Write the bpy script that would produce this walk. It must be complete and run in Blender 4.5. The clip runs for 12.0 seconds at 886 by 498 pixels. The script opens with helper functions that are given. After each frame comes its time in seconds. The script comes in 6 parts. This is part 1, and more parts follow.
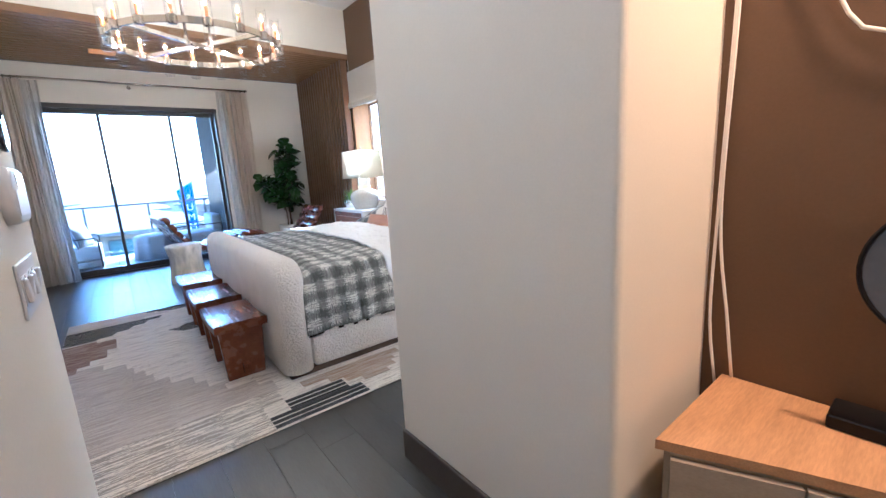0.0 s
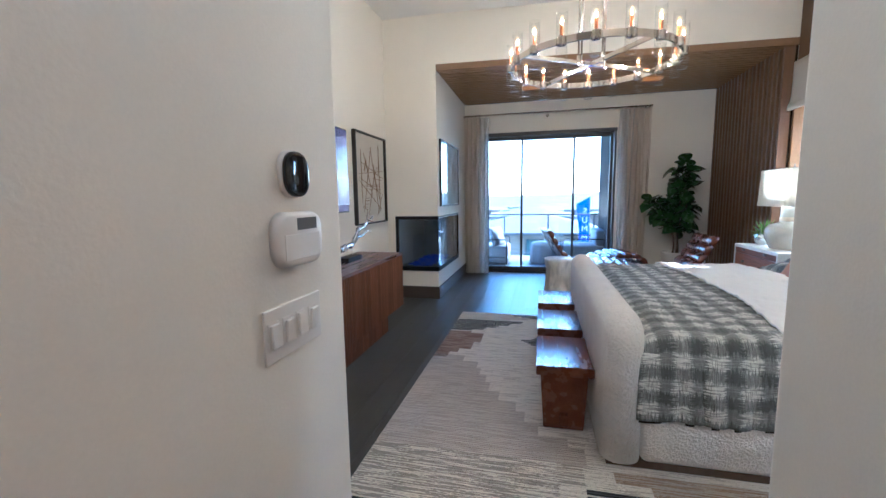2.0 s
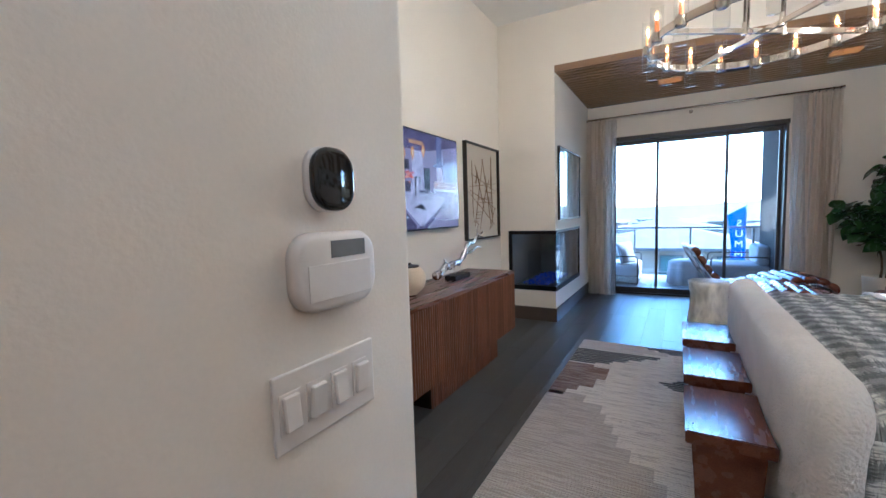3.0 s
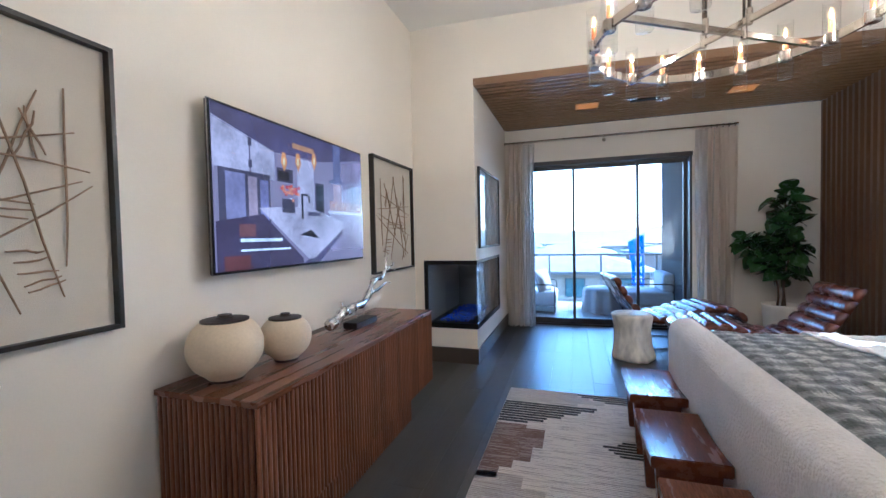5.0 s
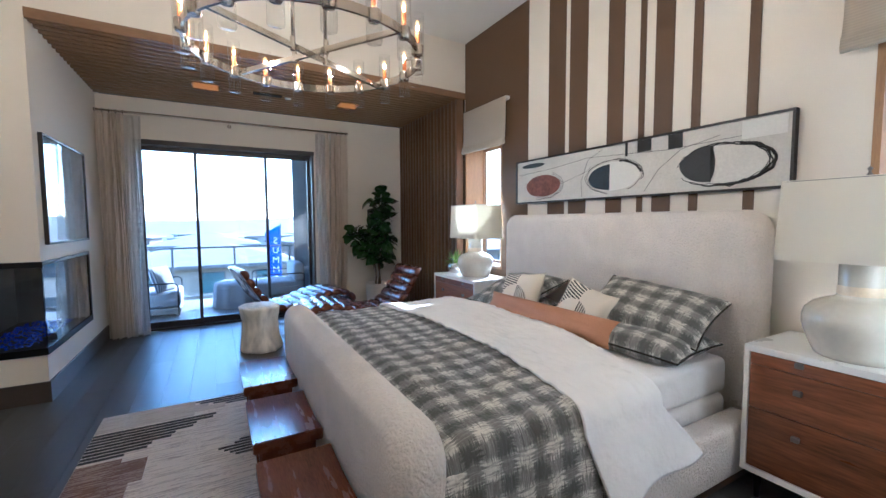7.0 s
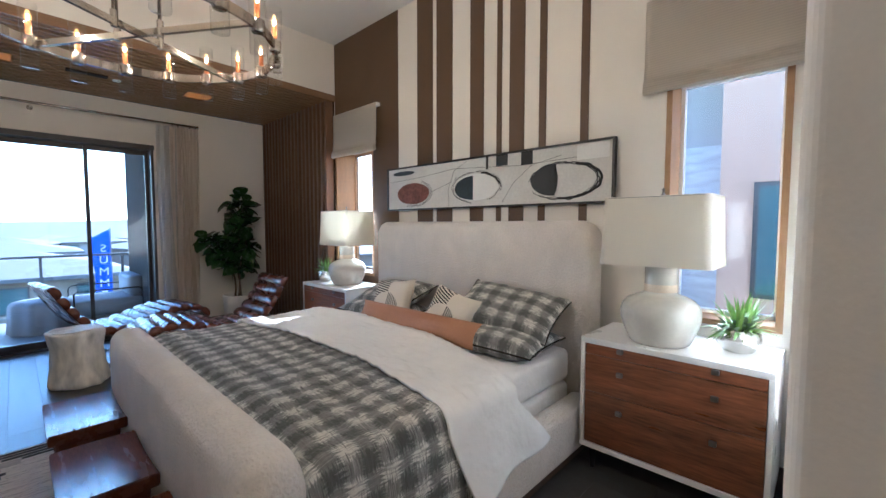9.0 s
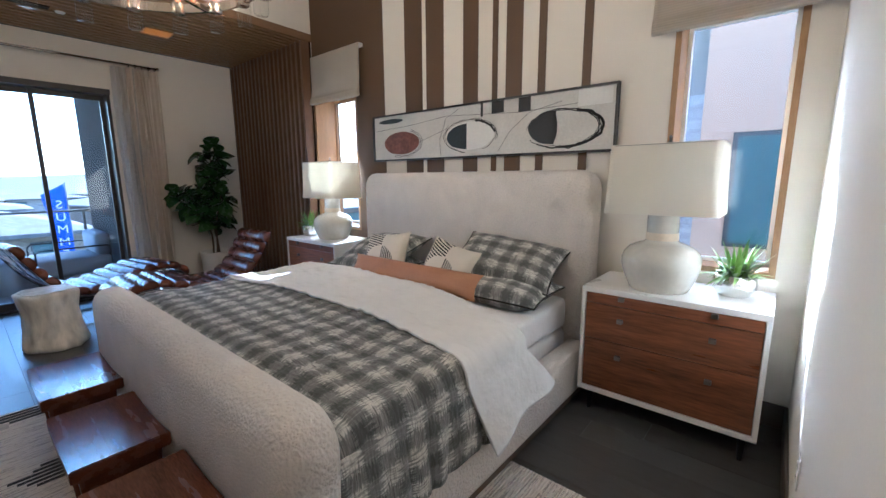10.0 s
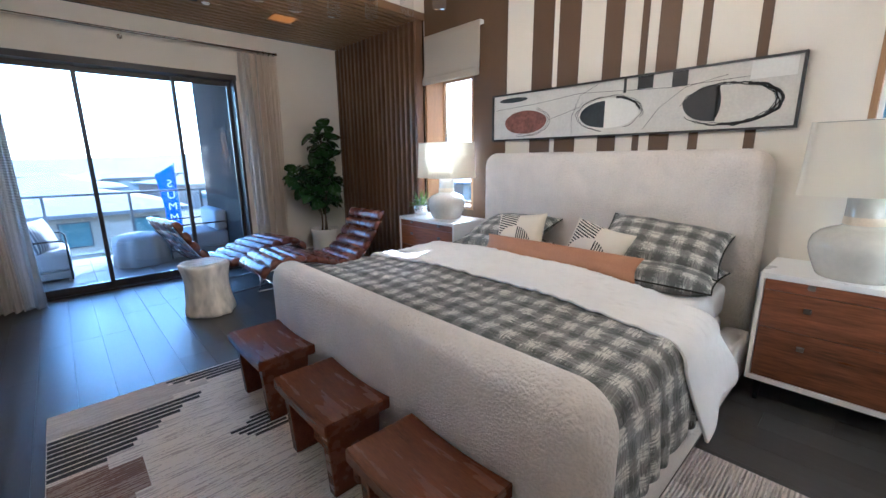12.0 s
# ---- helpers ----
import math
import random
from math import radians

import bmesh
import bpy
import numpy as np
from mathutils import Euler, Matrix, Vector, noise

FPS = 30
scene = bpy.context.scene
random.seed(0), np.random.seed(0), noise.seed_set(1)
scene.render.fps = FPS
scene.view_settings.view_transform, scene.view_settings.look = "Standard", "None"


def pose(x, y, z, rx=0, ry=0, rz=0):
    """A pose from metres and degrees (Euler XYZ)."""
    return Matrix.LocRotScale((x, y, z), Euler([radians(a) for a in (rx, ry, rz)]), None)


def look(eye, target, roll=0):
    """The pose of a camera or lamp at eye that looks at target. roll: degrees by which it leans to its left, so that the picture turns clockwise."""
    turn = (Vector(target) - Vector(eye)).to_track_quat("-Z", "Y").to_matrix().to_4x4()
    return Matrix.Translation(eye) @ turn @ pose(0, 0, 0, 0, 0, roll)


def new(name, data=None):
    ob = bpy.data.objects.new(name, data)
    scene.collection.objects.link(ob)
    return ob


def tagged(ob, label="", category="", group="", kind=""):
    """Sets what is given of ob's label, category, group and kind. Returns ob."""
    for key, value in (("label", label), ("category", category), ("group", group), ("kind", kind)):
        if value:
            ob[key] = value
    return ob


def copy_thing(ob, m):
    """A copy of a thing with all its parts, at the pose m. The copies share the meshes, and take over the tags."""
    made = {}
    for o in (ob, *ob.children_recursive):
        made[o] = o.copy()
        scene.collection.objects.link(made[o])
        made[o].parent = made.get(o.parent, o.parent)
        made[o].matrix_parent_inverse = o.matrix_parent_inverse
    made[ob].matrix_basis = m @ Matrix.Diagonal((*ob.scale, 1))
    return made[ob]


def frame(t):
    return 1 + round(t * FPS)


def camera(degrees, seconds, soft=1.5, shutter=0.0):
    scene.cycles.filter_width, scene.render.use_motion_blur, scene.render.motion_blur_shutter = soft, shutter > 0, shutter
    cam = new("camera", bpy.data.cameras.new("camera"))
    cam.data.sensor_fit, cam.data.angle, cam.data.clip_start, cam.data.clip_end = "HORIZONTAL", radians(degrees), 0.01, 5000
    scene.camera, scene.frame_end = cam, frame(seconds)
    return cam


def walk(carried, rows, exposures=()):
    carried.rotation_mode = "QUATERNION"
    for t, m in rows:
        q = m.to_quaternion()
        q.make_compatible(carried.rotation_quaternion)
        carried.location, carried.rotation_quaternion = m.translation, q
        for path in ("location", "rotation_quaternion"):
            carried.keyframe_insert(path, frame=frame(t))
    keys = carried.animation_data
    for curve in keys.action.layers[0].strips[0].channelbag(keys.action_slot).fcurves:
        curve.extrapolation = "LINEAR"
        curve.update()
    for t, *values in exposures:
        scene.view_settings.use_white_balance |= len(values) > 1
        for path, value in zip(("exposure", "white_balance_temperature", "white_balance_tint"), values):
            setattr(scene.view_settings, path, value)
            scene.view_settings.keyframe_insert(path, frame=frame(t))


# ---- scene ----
cam = camera(94.8, 12.0)
EXPOSURES = [(0.0, 4.8, 4300, 5), (0.5, 4.4, 4200, 4), (1.0, 4.45, 4250, 3), (2.0, 4.3, 4250, 2), (2.5, 4.2, 4350, 3), (4.5, 4.35, 4350, 4), (5.5, 4.25, 4350, 5), (6.5, 4.2, 4400, 4), (7.5, 3.95, 4550, 5), (9.5, 3.7, 4650, 5), (10.5, 3.8, 4600, 5), (12.0, 4.15, 4500, 5)]      # seconds, stops, kelvin, tint
PATH = [
    (0, (0.079, 0.103, 1.264), (1.298, 1.642, 0.883), -3.4),
    (0.5, (0.141, 0.191, 1.272), (1.004, 1.953, 0.884), -2.3),
    (1, (0.228, 0.304, 1.295), (0.756, 2.192, 0.9), -1.1),
    (1.5, (0.346, 0.453, 1.321), (0.425, 2.425, 0.997), -0.7),
    (2, (0.434, 0.566, 1.346), (-0.027, 2.496, 1.1), -0.8),
    (2.5, (0.415, 0.697, 1.338), (-0.504, 2.461, 1.129), -2.0),
    (4.5, (0.187, 1.508, 1.377), (-0.852, 3.216, 1.317), -0.9),
    (5, (0.119, 1.571, 1.382), (-0.496, 3.473, 1.319), -1.2),
    (5.5, (0.127, 1.583, 1.388), (0.039, 3.58, 1.317), -0.8),
    (6, (0.189, 1.579, 1.406), (0.557, 3.543, 1.323), 0.1),
    (6.5, (0.253, 1.558, 1.4), (0.921, 3.44, 1.289), -0.4),
    (7, (0.314, 1.525, 1.411), (1.286, 3.267, 1.276), -0.3),
    (7.5, (0.366, 1.51, 1.418), (1.578, 3.094, 1.265), -0.5),
    (9.5, (0.354, 1.516, 1.439), (1.834, 2.852, 1.288), -0.4),
    (10, (0.294, 1.679, 1.417), (1.807, 2.943, 1.076), -0.3),
    (10.5, (0.266, 1.874, 1.438), (1.915, 2.948, 1.081), 0.3),
    (11, (0.147, 1.993, 1.449), (1.886, 2.887, 1.026), -0.2),
    (11.5, (-0.051, 2.094, 1.445), (1.583, 3.16, 1.007), -1.3),
    (12, (-0.189, 2.159, 1.433), (1.144, 3.585, 0.996), -0.6),
]
walk(cam, [(t, look(eye, target, roll)) for t, eye, target, roll in PATH], EXPOSURES)


# ---- light ----
SUN = Vector((1.75, 1.0, 1.5)).normalized()          # towards the sun
world = bpy.data.worlds.new("sky")
scene.world = world
world.use_nodes = True
wn = world.node_tree
sky = wn.nodes.new("ShaderNodeTexSky")
sky.sky_type = "NISHITA"
sky.sun_disc = False
sky.sun_elevation = math.asin(SUN.z)
sky.sun_rotation = math.atan2(SUN.x, SUN.y)
sky.air_density, sky.dust_density, sky.ozone_density = 1.0, 0.6, 1.5
wn.links.new(sky.outputs["Color"], wn.nodes["Background"].inputs["Color"])
wn.nodes["Background"].inputs["Strength"].default_value = 0.115
sun_lamp = bpy.data.lights.new("sun", "SUN")
sun_lamp.energy, sun_lamp.angle, sun_lamp.color = 1.7, radians(0.6), (1.0, 0.93, 0.84)
new("sun", sun_lamp).matrix_world = look(SUN * 50, (0, 0, 0))
BULB, CAN = 320.0, 0.03      # glow of the chandelier's filaments and the soffit's downlights


# ---- materials ----
def nodes_of(name):
    m = bpy.data.materials.new(name)
    m.use_nodes = True
    n = m.node_tree.nodes
    return m, m.node_tree, n["Principled BSDF"]


def material(name, colour, rough=0.5, metal=0.0, vary=0.12, scale=6.0, fine=60.0, bump=0.1, stretch=(1, 1, 1), spec=0.5, piece=0.0, sheen=0.0, coat=0.0, distance=0.004, jitter=0.03):
    """A surface with variation at two scales and a fine relief. stretch: grain drawn out along an axis (small = long)."""
    m, tree, b = nodes_of(name)
    N, L = tree.nodes.new, tree.links.new
    co = N("ShaderNodeTexCoord")
    mp = N("ShaderNodeMapping")
    mp.inputs["Scale"].default_value = stretch
    L(co.outputs["Object"], mp.inputs["Vector"])
    big, small = N("ShaderNodeTexNoise"), N("ShaderNodeTexNoise")
    for node, sc in ((big, scale), (small, fine)):
        node.inputs["Scale"].default_value = sc
        node.inputs["Detail"].default_value = 5
        L(mp.outputs["Vector"], node.inputs["Vector"])
    add = N("ShaderNodeMath")
    add.operation = "ADD"
    L(big.outputs["Fac"], add.inputs[0])
    L(small.outputs["Fac"], add.inputs[1])
    last = add
    if piece:
        info = N("ShaderNodeObjectInfo")
        mul = N("ShaderNodeMath")
        mul.operation = "MULTIPLY_ADD"
        mul.inputs[1].default_value = piece
        L(info.outputs["Random"], mul.inputs[0])
        L(add.outputs[0], mul.inputs[2])
        last = mul
        shift = N("ShaderNodeVectorMath")
        shift.operation = "MULTIPLY_ADD"
        shift.inputs[1].default_value = (7, 13, 5)
        L(info.outputs["Random"], shift.inputs[0])
        L(co.outputs["Object"], shift.inputs[2])
        L(shift.outputs[0], mp.inputs["Vector"])
    ramp = N("ShaderNodeMapRange")
    ramp.inputs["From Min"].default_value = 0.6
    ramp.inputs["From Max"].default_value = 1.4 + piece
    ramp.inputs["To Min"].default_value = 1 - vary
    ramp.inputs["To Max"].default_value = 1 + vary
    L(last.outputs[0], ramp.inputs["Value"])
    mix = N("ShaderNodeVectorMath")
    mix.operation = "SCALE"
    mix.inputs[0].default_value = colour[:3]
    L(ramp.outputs[0], mix.inputs["Scale"])
    L(mix.outputs[0], b.inputs["Base Color"])
    rr = N("ShaderNodeMapRange")
    rr.inputs["From Min"].default_value, rr.inputs["From Max"].default_value = 0.3, 0.7
    rr.inputs["To Min"].default_value, rr.inputs["To Max"].default_value = max(0.02, rough - jitter), min(1, rough + jitter)
    L(big.outputs["Fac"], rr.inputs["Value"])
    L(rr.outputs[0], b.inputs["Roughness"])
    b.inputs["Metallic"].default_value = metal
    b.inputs["Specular IOR Level"].default_value = spec
    b.inputs["Sheen Weight"].default_value = sheen
    b.inputs["Coat Weight"].default_value = coat
    if bump:
        bp = N("ShaderNodeBump")
        bp.inputs["Strength"].default_value = bump
        bp.inputs["Distance"].default_value = distance
        L(small.outputs["Fac"], bp.inputs["Height"])
        L(bp.outputs[0], b.inputs["Normal"])
    return m


def glass(name, colour=(1, 1, 1), rough=0.0, ior=1.45):
    m, tree, b = nodes_of(name)
    b.inputs["Base Color"].default_value = (*colour, 1)
    b.inputs["Transmission Weight"].default_value = 1
    b.inputs["Roughness"].default_value = rough
    b.inputs["IOR"].default_value = ior
    return m


def glow(name, colour, strength):
    m, tree, b = nodes_of(name)
    b.inputs["Base Color"].default_value = (0.02, 0.02, 0.02, 1)
    b.inputs["Emission Color"].default_value = (*colour, 1)
    b.inputs["Emission Strength"].default_value = strength
    return m


# unseen downlights: the passage pair is added fill, the alcove one gives its warm light
PASSAGE_FILL, PASSAGE_WARM = glow("passage fill light lens", (1.0, 0.86, 0.7), 7.5), glow("alcove downlight lens", (1.0, 0.52, 0.22), 72.0)
PAINT = material("wall paint", (0.8, 0.745, 0.66), 0.75, vary=0.03, scale=1.5, fine=140, bump=0.12, spec=0.3)
CEILING = material("ceiling paint", (0.8, 0.78, 0.74), 0.85, vary=0.02, scale=1.2, fine=120, bump=0.1, spec=0.2)
BROWN_PAINT = material("brown wall paint", (0.11, 0.062, 0.03), 0.55, vary=0.08, scale=2, fine=120, bump=0.12)
BASE_PAINT = material("dark baseboard paint", (0.085, 0.07, 0.06), 0.45, vary=0.1, scale=3, fine=60, bump=0.05)
PLANK = material("dark floor plank", (0.064, 0.061, 0.057), 0.38, vary=0.4, scale=3, fine=40, bump=0.03, stretch=(6, 0.5, 6), piece=0.6)
JOINT = material("floor joint", (0.02, 0.018, 0.017), 0.8)
WALNUT = material("walnut", (0.13, 0.055, 0.026), 0.36, vary=0.5, scale=2.5, fine=30, bump=0.12, stretch=(8, 0.8, 8), piece=0.4)
DARK_WALNUT = material("dark walnut slats", (0.15, 0.083, 0.046), 0.36, vary=0.25, scale=2.5, fine=30, bump=0.15, stretch=(8, 8, 0.7), piece=0.5)
SOFFIT_WOOD = material("soffit slat wood", (0.25, 0.15, 0.082), 0.17, vary=0.25, scale=2.5, fine=30, bump=0.15, stretch=(0.7, 8, 8), piece=0.5)
SLAT_BACK = material("slat backing", (0.012, 0.007, 0.005), 0.85, spec=0.15)
BLACK_METAL = material("black metal", (0.006, 0.006, 0.0065), 0.45, vary=0.15, bump=0.03, spec=0.25)
BOUCLE = material("cream boucle", (0.86, 0.79, 0.72), 0.95, vary=0.1, scale=6, fine=85, bump=1.0, sheen=0.35, spec=0.1, distance=0.016)
SHEET = material("white sheet", (0.86, 0.84, 0.83), 0.85, vary=0.03, scale=3, fine=11, bump=0.55, sheen=0.1, spec=0.2, distance=0.02)
CLEAR = glass("window glass")
WHITE_LACQUER = material("white lacquer", (0.8, 0.79, 0.77), 0.3, vary=0.02, bump=0.02)


# ---- building blocks ----
def part(name, bm, mat, parent=None, label="", smooth=False):
    me = bpy.data.meshes.new(name)
    bmesh.ops.recalc_face_normals(bm, faces=bm.faces)
    if smooth:
        for f in bm.faces:
            f.smooth = True
    bm.to_mesh(me)
    bm.free()
    me.materials.append(mat)
    ob = new(name, me)
    if parent:
        ob.parent = parent
    if label:
        ob["label"] = label
    return ob


def thing(name, at, label, category, group="", turn=0.0):
    ob = new(name)
    ob.empty_display_size = 0.1
    ob.matrix_world = pose(*at, 0, 0, turn)
    return tagged(ob, label, category, group)


def structure(ob, label="", category=""):
    return tagged(ob, label, category, "", "structure")


def box(x0, y0, z0, x1, y1, z1, bm=None, bevel=0.0, seg=2):
    own = bmesh.new() if (bm is None or bevel) else bm
    v = bmesh.ops.create_cube(own, size=1)["verts"]
    bmesh.ops.scale(own, vec=(x1 - x0, y1 - y0, z1 - z0), verts=v)
    bmesh.ops.translate(own, vec=((x0 + x1) / 2, (y0 + y1) / 2, (z0 + z1) / 2), verts=v)
    if bevel:
        bmesh.ops.bevel(own, geom=own.edges[:], offset=bevel, segments=seg, affect="EDGES", profile=0.5)
        if bm is not None:
            merge(bm, own)
            return bm
    return own


def merge(bm, other, m=None):
    me = bpy.data.meshes.new("tmp")
    if m is not None:
        other.transform(m)
    other.to_mesh(me)
    other.free()
    bm.from_mesh(me)
    bpy.data.meshes.remove(me)
    return bm


def lathe(profile, seg=32, bm=None, at=(0, 0, 0)):
    """A body turned round z from (radius, height) pairs."""
    bm = bm or bmesh.new()
    rings = []
    for r, z in profile:
        rings.append([bm.verts.new((at[0] + r * math.cos(a), at[1] + r * math.sin(a), at[2] + z)) for a in (2 * math.pi * i / seg for i in range(seg))] if r > 1e-6 else [bm.verts.new((at[0], at[1], at[2] + z))])
    for a, b in zip(rings, rings[1:]):
        for i in range(seg):
            j = (i + 1) % seg
            if len(a) == 1 and len(b) > 1:
                bm.faces.new((a[0], b[i], b[j]))
            elif len(b) == 1 and len(a) > 1:
                bm.faces.new((a[i], a[j], b[0]))
            elif len(a) > 1:
                bm.faces.new((a[i], a[j], b[j], b[i]))
    return bm


def tube(points, radius, seg=8, bm=None, closed=False):
    """A round rod along points; radius: one or one a point."""
    bm = bm or bmesh.new()
    pts = [Vector(p) for p in points]
    n = len(pts)
    rad = radius if isinstance(radius, (list, tuple)) else [radius] * n
    rings = []
    side = None
    for i, p in enumerate(pts):
        a, b = (pts[i - 1], pts[(i + 1) % n]) if closed else (pts[max(i - 1, 0)], pts[min(i + 1, n - 1)])
        d = (b - a).normalized()
        if side is None:
            side = d.orthogonal().normalized()
        side = (side - d * side.dot(d)).normalized()
        up = d.cross(side)
        rings.append([bm.verts.new(p + (side * math.cos(w) + up * math.sin(w)) * rad[i]) for w in (2 * math.pi * k / seg for k in range(seg))])
    pairs = list(zip(rings, rings[1:])) + ([(rings[-1], rings[0])] if closed else [])
    for a, b in pairs:
        for k in range(seg):
            bm.faces.new((a[k], a[(k + 1) % seg], b[(k + 1) % seg], b[k]))
    if not closed:
        bm.faces.new(rings[0][::-1])
        bm.faces.new(rings[-1])
    return bm


def prism(outline, z0, z1, bm=None):
    """An upright prism over an outline of (x, y)."""
    bm = bm or bmesh.new()
    lo = [bm.verts.new((x, y, z0)) for x, y in outline]
    hi = [bm.verts.new((x, y, z1)) for x, y in outline]
    bm.faces.new(lo[::-1])
    bm.faces.new(hi)
    for i in range(len(lo)):
        j = (i + 1) % len(lo)
        bm.faces.new((lo[i], lo[j], hi[j], hi[i]))
    return bm


def smooth_path(pts, n):
    """n + 1 even points along a soft curve through pts."""
    out = []
    P = [Vector(p) for p in pts]
    P = [P[0] * 2 - P[1]] + P + [P[-1] * 2 - P[-2]]
    for k in range(1, len(P) - 2):
        for i in range(12):
            t = i / 12
            a, b, c, d = P[k - 1], P[k], P[k + 1], P[k + 2]
            out.append(0.5 * ((2 * b) + (c - a) * t + (2 * a - 5 * b + 4 * c - d) * t * t + (3 * b - a - 3 * c + d) * t ** 3))
    out.append(P[-2])
    length = [0]
    for a, b in zip(out, out[1:]):
        length.append(length[-1] + (b - a).length)
    res = []
    j = 0
    for i in range(n + 1):
        s = length[-1] * i / n
        while j < len(out) - 2 and length[j + 1] < s:
            j += 1
        f = (s - length[j]) / max(length[j + 1] - length[j], 1e-9)
        res.append(out[j].lerp(out[j + 1], f))
    return res


# ---- structure ----
W, E, S, NN, H = -1.58, 3.15, 1.54, 7.85, 3.63
SOFFIT = 2.955


def wall_with_holes(axis, p0, p1, a0, a1, z0, z1, holes):
    """A wall across axis between p0 and p1, from a0 to a1, with holes (b0, b1, zlow, zhigh) through it."""
    bm = bmesh.new()
    def piece(b0, b1, c0, c1):
        if b1 - b0 > 1e-4 and c1 - c0 > 1e-4:
            box(*((p0, b0, c0, p1, b1, c1) if axis == "x" else (b0, p0, c0, b1, p1, c1)), bm)
    at = a0
    for b0, b1, c0, c1 in sorted(holes):
        piece(at, b0, z0, z1)
        piece(b0, b1, z0, c0)
        piece(b0, b1, c1, z1)
        at = b1
    piece(at, a1, z0, z1)
    return bm


WIN_A, WIN_B = (5.25, 5.99, 0.88, 2.34), (1.695, 2.25, 0.88, 2.34)
DOOR = (-0.54, 1.63, 0.0, 2.40)
structure(part("wall_east", wall_with_holes("x", E, E + 0.3, S - 0.2, NN + 0.3, 0, H, [WIN_A, WIN_B]), PAINT), "cream painted bedroom wall with two tall windows", "wall")
structure(part("wall_north", wall_with_holes("y", NN, NN + 0.3, -0.88, E, 0, SOFFIT, [DOOR]), PAINT), "cream painted wall round the glazed balcony door", "wall")
structure(part("wall_west", box(W - 0.2, S - 0.2, 0, W, 6.0, H), PAINT), "cream painted wall behind the television", "wall")
def round_corners(outline, radius):
    """An outline whose corners listed in radius (index: metres) are rounded."""
    pts = []
    n = len(outline)
    for i, p in enumerate(outline):
        r = radius.get(i, 0)
        p = Vector(p)
        if not r:
            pts.append(tuple(p))
            continue
        a = (Vector(outline[i - 1]) - p).normalized() * r
        b = (Vector(outline[(i + 1) % n]) - p).normalized() * r
        c = p + a + b
        for k in range(7):
            w = radians(90 * k / 6)
            pts.append(tuple(c - b * math.cos(w) - a * math.sin(w)))
    return pts


structure(part("wall_south_1", prism(round_corners([(0.93, 0.55), (1.6, 0.55), (1.6, S - 0.15), (E, S - 0.15), (E, S), (0.93, S)], {0: 0.02, 5: 0.02}), 0, H), PAINT), "cream painted wall beside the nightstand", "wall")
structure(part("wall_south_2", box(W, S - 0.10, 0, -0.245, S + 0.05, H), PAINT), "cream painted wall behind the doorway", "wall")
structure(part("wall_passage_west", prism(round_corners([(-0.245, -1.6), (-0.095, -1.6), (-0.095, S + 0.05), (-0.245, S + 0.05)], {2: 0.02}), 0, H), PAINT), "cream painted passage wall with switches", "wall")
structure(part("wall_alcove", box(1.47, -1.6, 0, 1.6, 0.55, H), BROWN_PAINT), "brown painted alcove wall", "wall")
structure(part("wall_passage_south", box(-0.245, -1.75, 0, 1.6, -1.6, H), PAINT), "cream painted passage end wall", "wall")
structure(part("ceiling", box(W - 0.2, -1.8, H, E + 0.3, 6.2, H + 0.15), CEILING), "flat white painted ceiling", "ceiling")
structure(part("wall_above_soffit", prism([(-0.88, 5.80), (E, 6.0), (E, 6.2), (-0.88, 6.2)], SOFFIT + 0.075, H), PAINT), "cream painted wall above the slatted soffit", "wall")
structure(part("soffit_body", box(-0.88, 6.21, SOFFIT + 0.06, E + 0.3, NN + 0.3, SOFFIT + 0.25), SLAT_BACK), "dark backing above the slatted soffit", "ceiling")
structure(part("floor", box(-0.245, -1.75, -0.2, 1.6, S - 0.15, -0.012, box(W - 0.2, S - 0.15, -0.2, E + 0.3, NN + 0.3, -0.012)), JOINT), "dark wood plank floor", "floor")

# wall finishes on the east wall
brown = bmesh.new()
box(E - 0.004, 4.80, 0, E, 5.25, H, brown)
box(E - 0.004, 5.25, WIN_A[3], E, 6.0, H, brown)
box(E - 0.004, 5.25, 0, E, 6.02, WIN_A[2], brown)
box(E, 5.982, WIN_A[2], E + 0.29, 5.99, WIN_A[3], brown)
box(E, 5.25, WIN_A[2], E + 0.29, 5.258, WIN_A[3], brown)
structure(part("wall_paint_band", brown, BROWN_PAINT), "brown painted band of wall round the far window", "wall")
STRIPES = ((4.51, 4.295), (4.245, 4.045), (3.835, 3.685), (3.55, 3.50), (3.425, 3.285), (3.155, 3.095), (2.825, 2.765))
for a, b in STRIPES:
    structure(part("wall_stripe", box(E - 0.005, b, 0.14, E, a, H), BROWN_PAINT), "brown painted upright stripe on cream wall", "wall")

# baseboards
def baseboard(x0, y0, x1, y1):
    bm = box(min(x0, x1), min(y0, y1), 0, max(x0, x1), max(y0, y1), 0.14, None, 0.004, 1)
    structure(part("baseboard", bm, BASE_PAINT), "dark painted baseboard", "baseboard")

T = 0.015
baseboard(W, S + 0.05, W + T, 5.785)
baseboard(0.95, S, E - T, S + T)
baseboard(W + T, S + 0.05, -0.115, S + 0.05 + T)
baseboard(-0.095, -1.6, -0.095 + T, S + 0.032)
baseboard(0.93 - T, 0.57, 0.93, S - 0.012)
baseboard(E - T, S, E, 6.0)
baseboard(-0.88, NN - T, DOOR[0] - 0.08, NN)
baseboard(DOOR[1] + 0.08, NN - T, 3.0, NN)

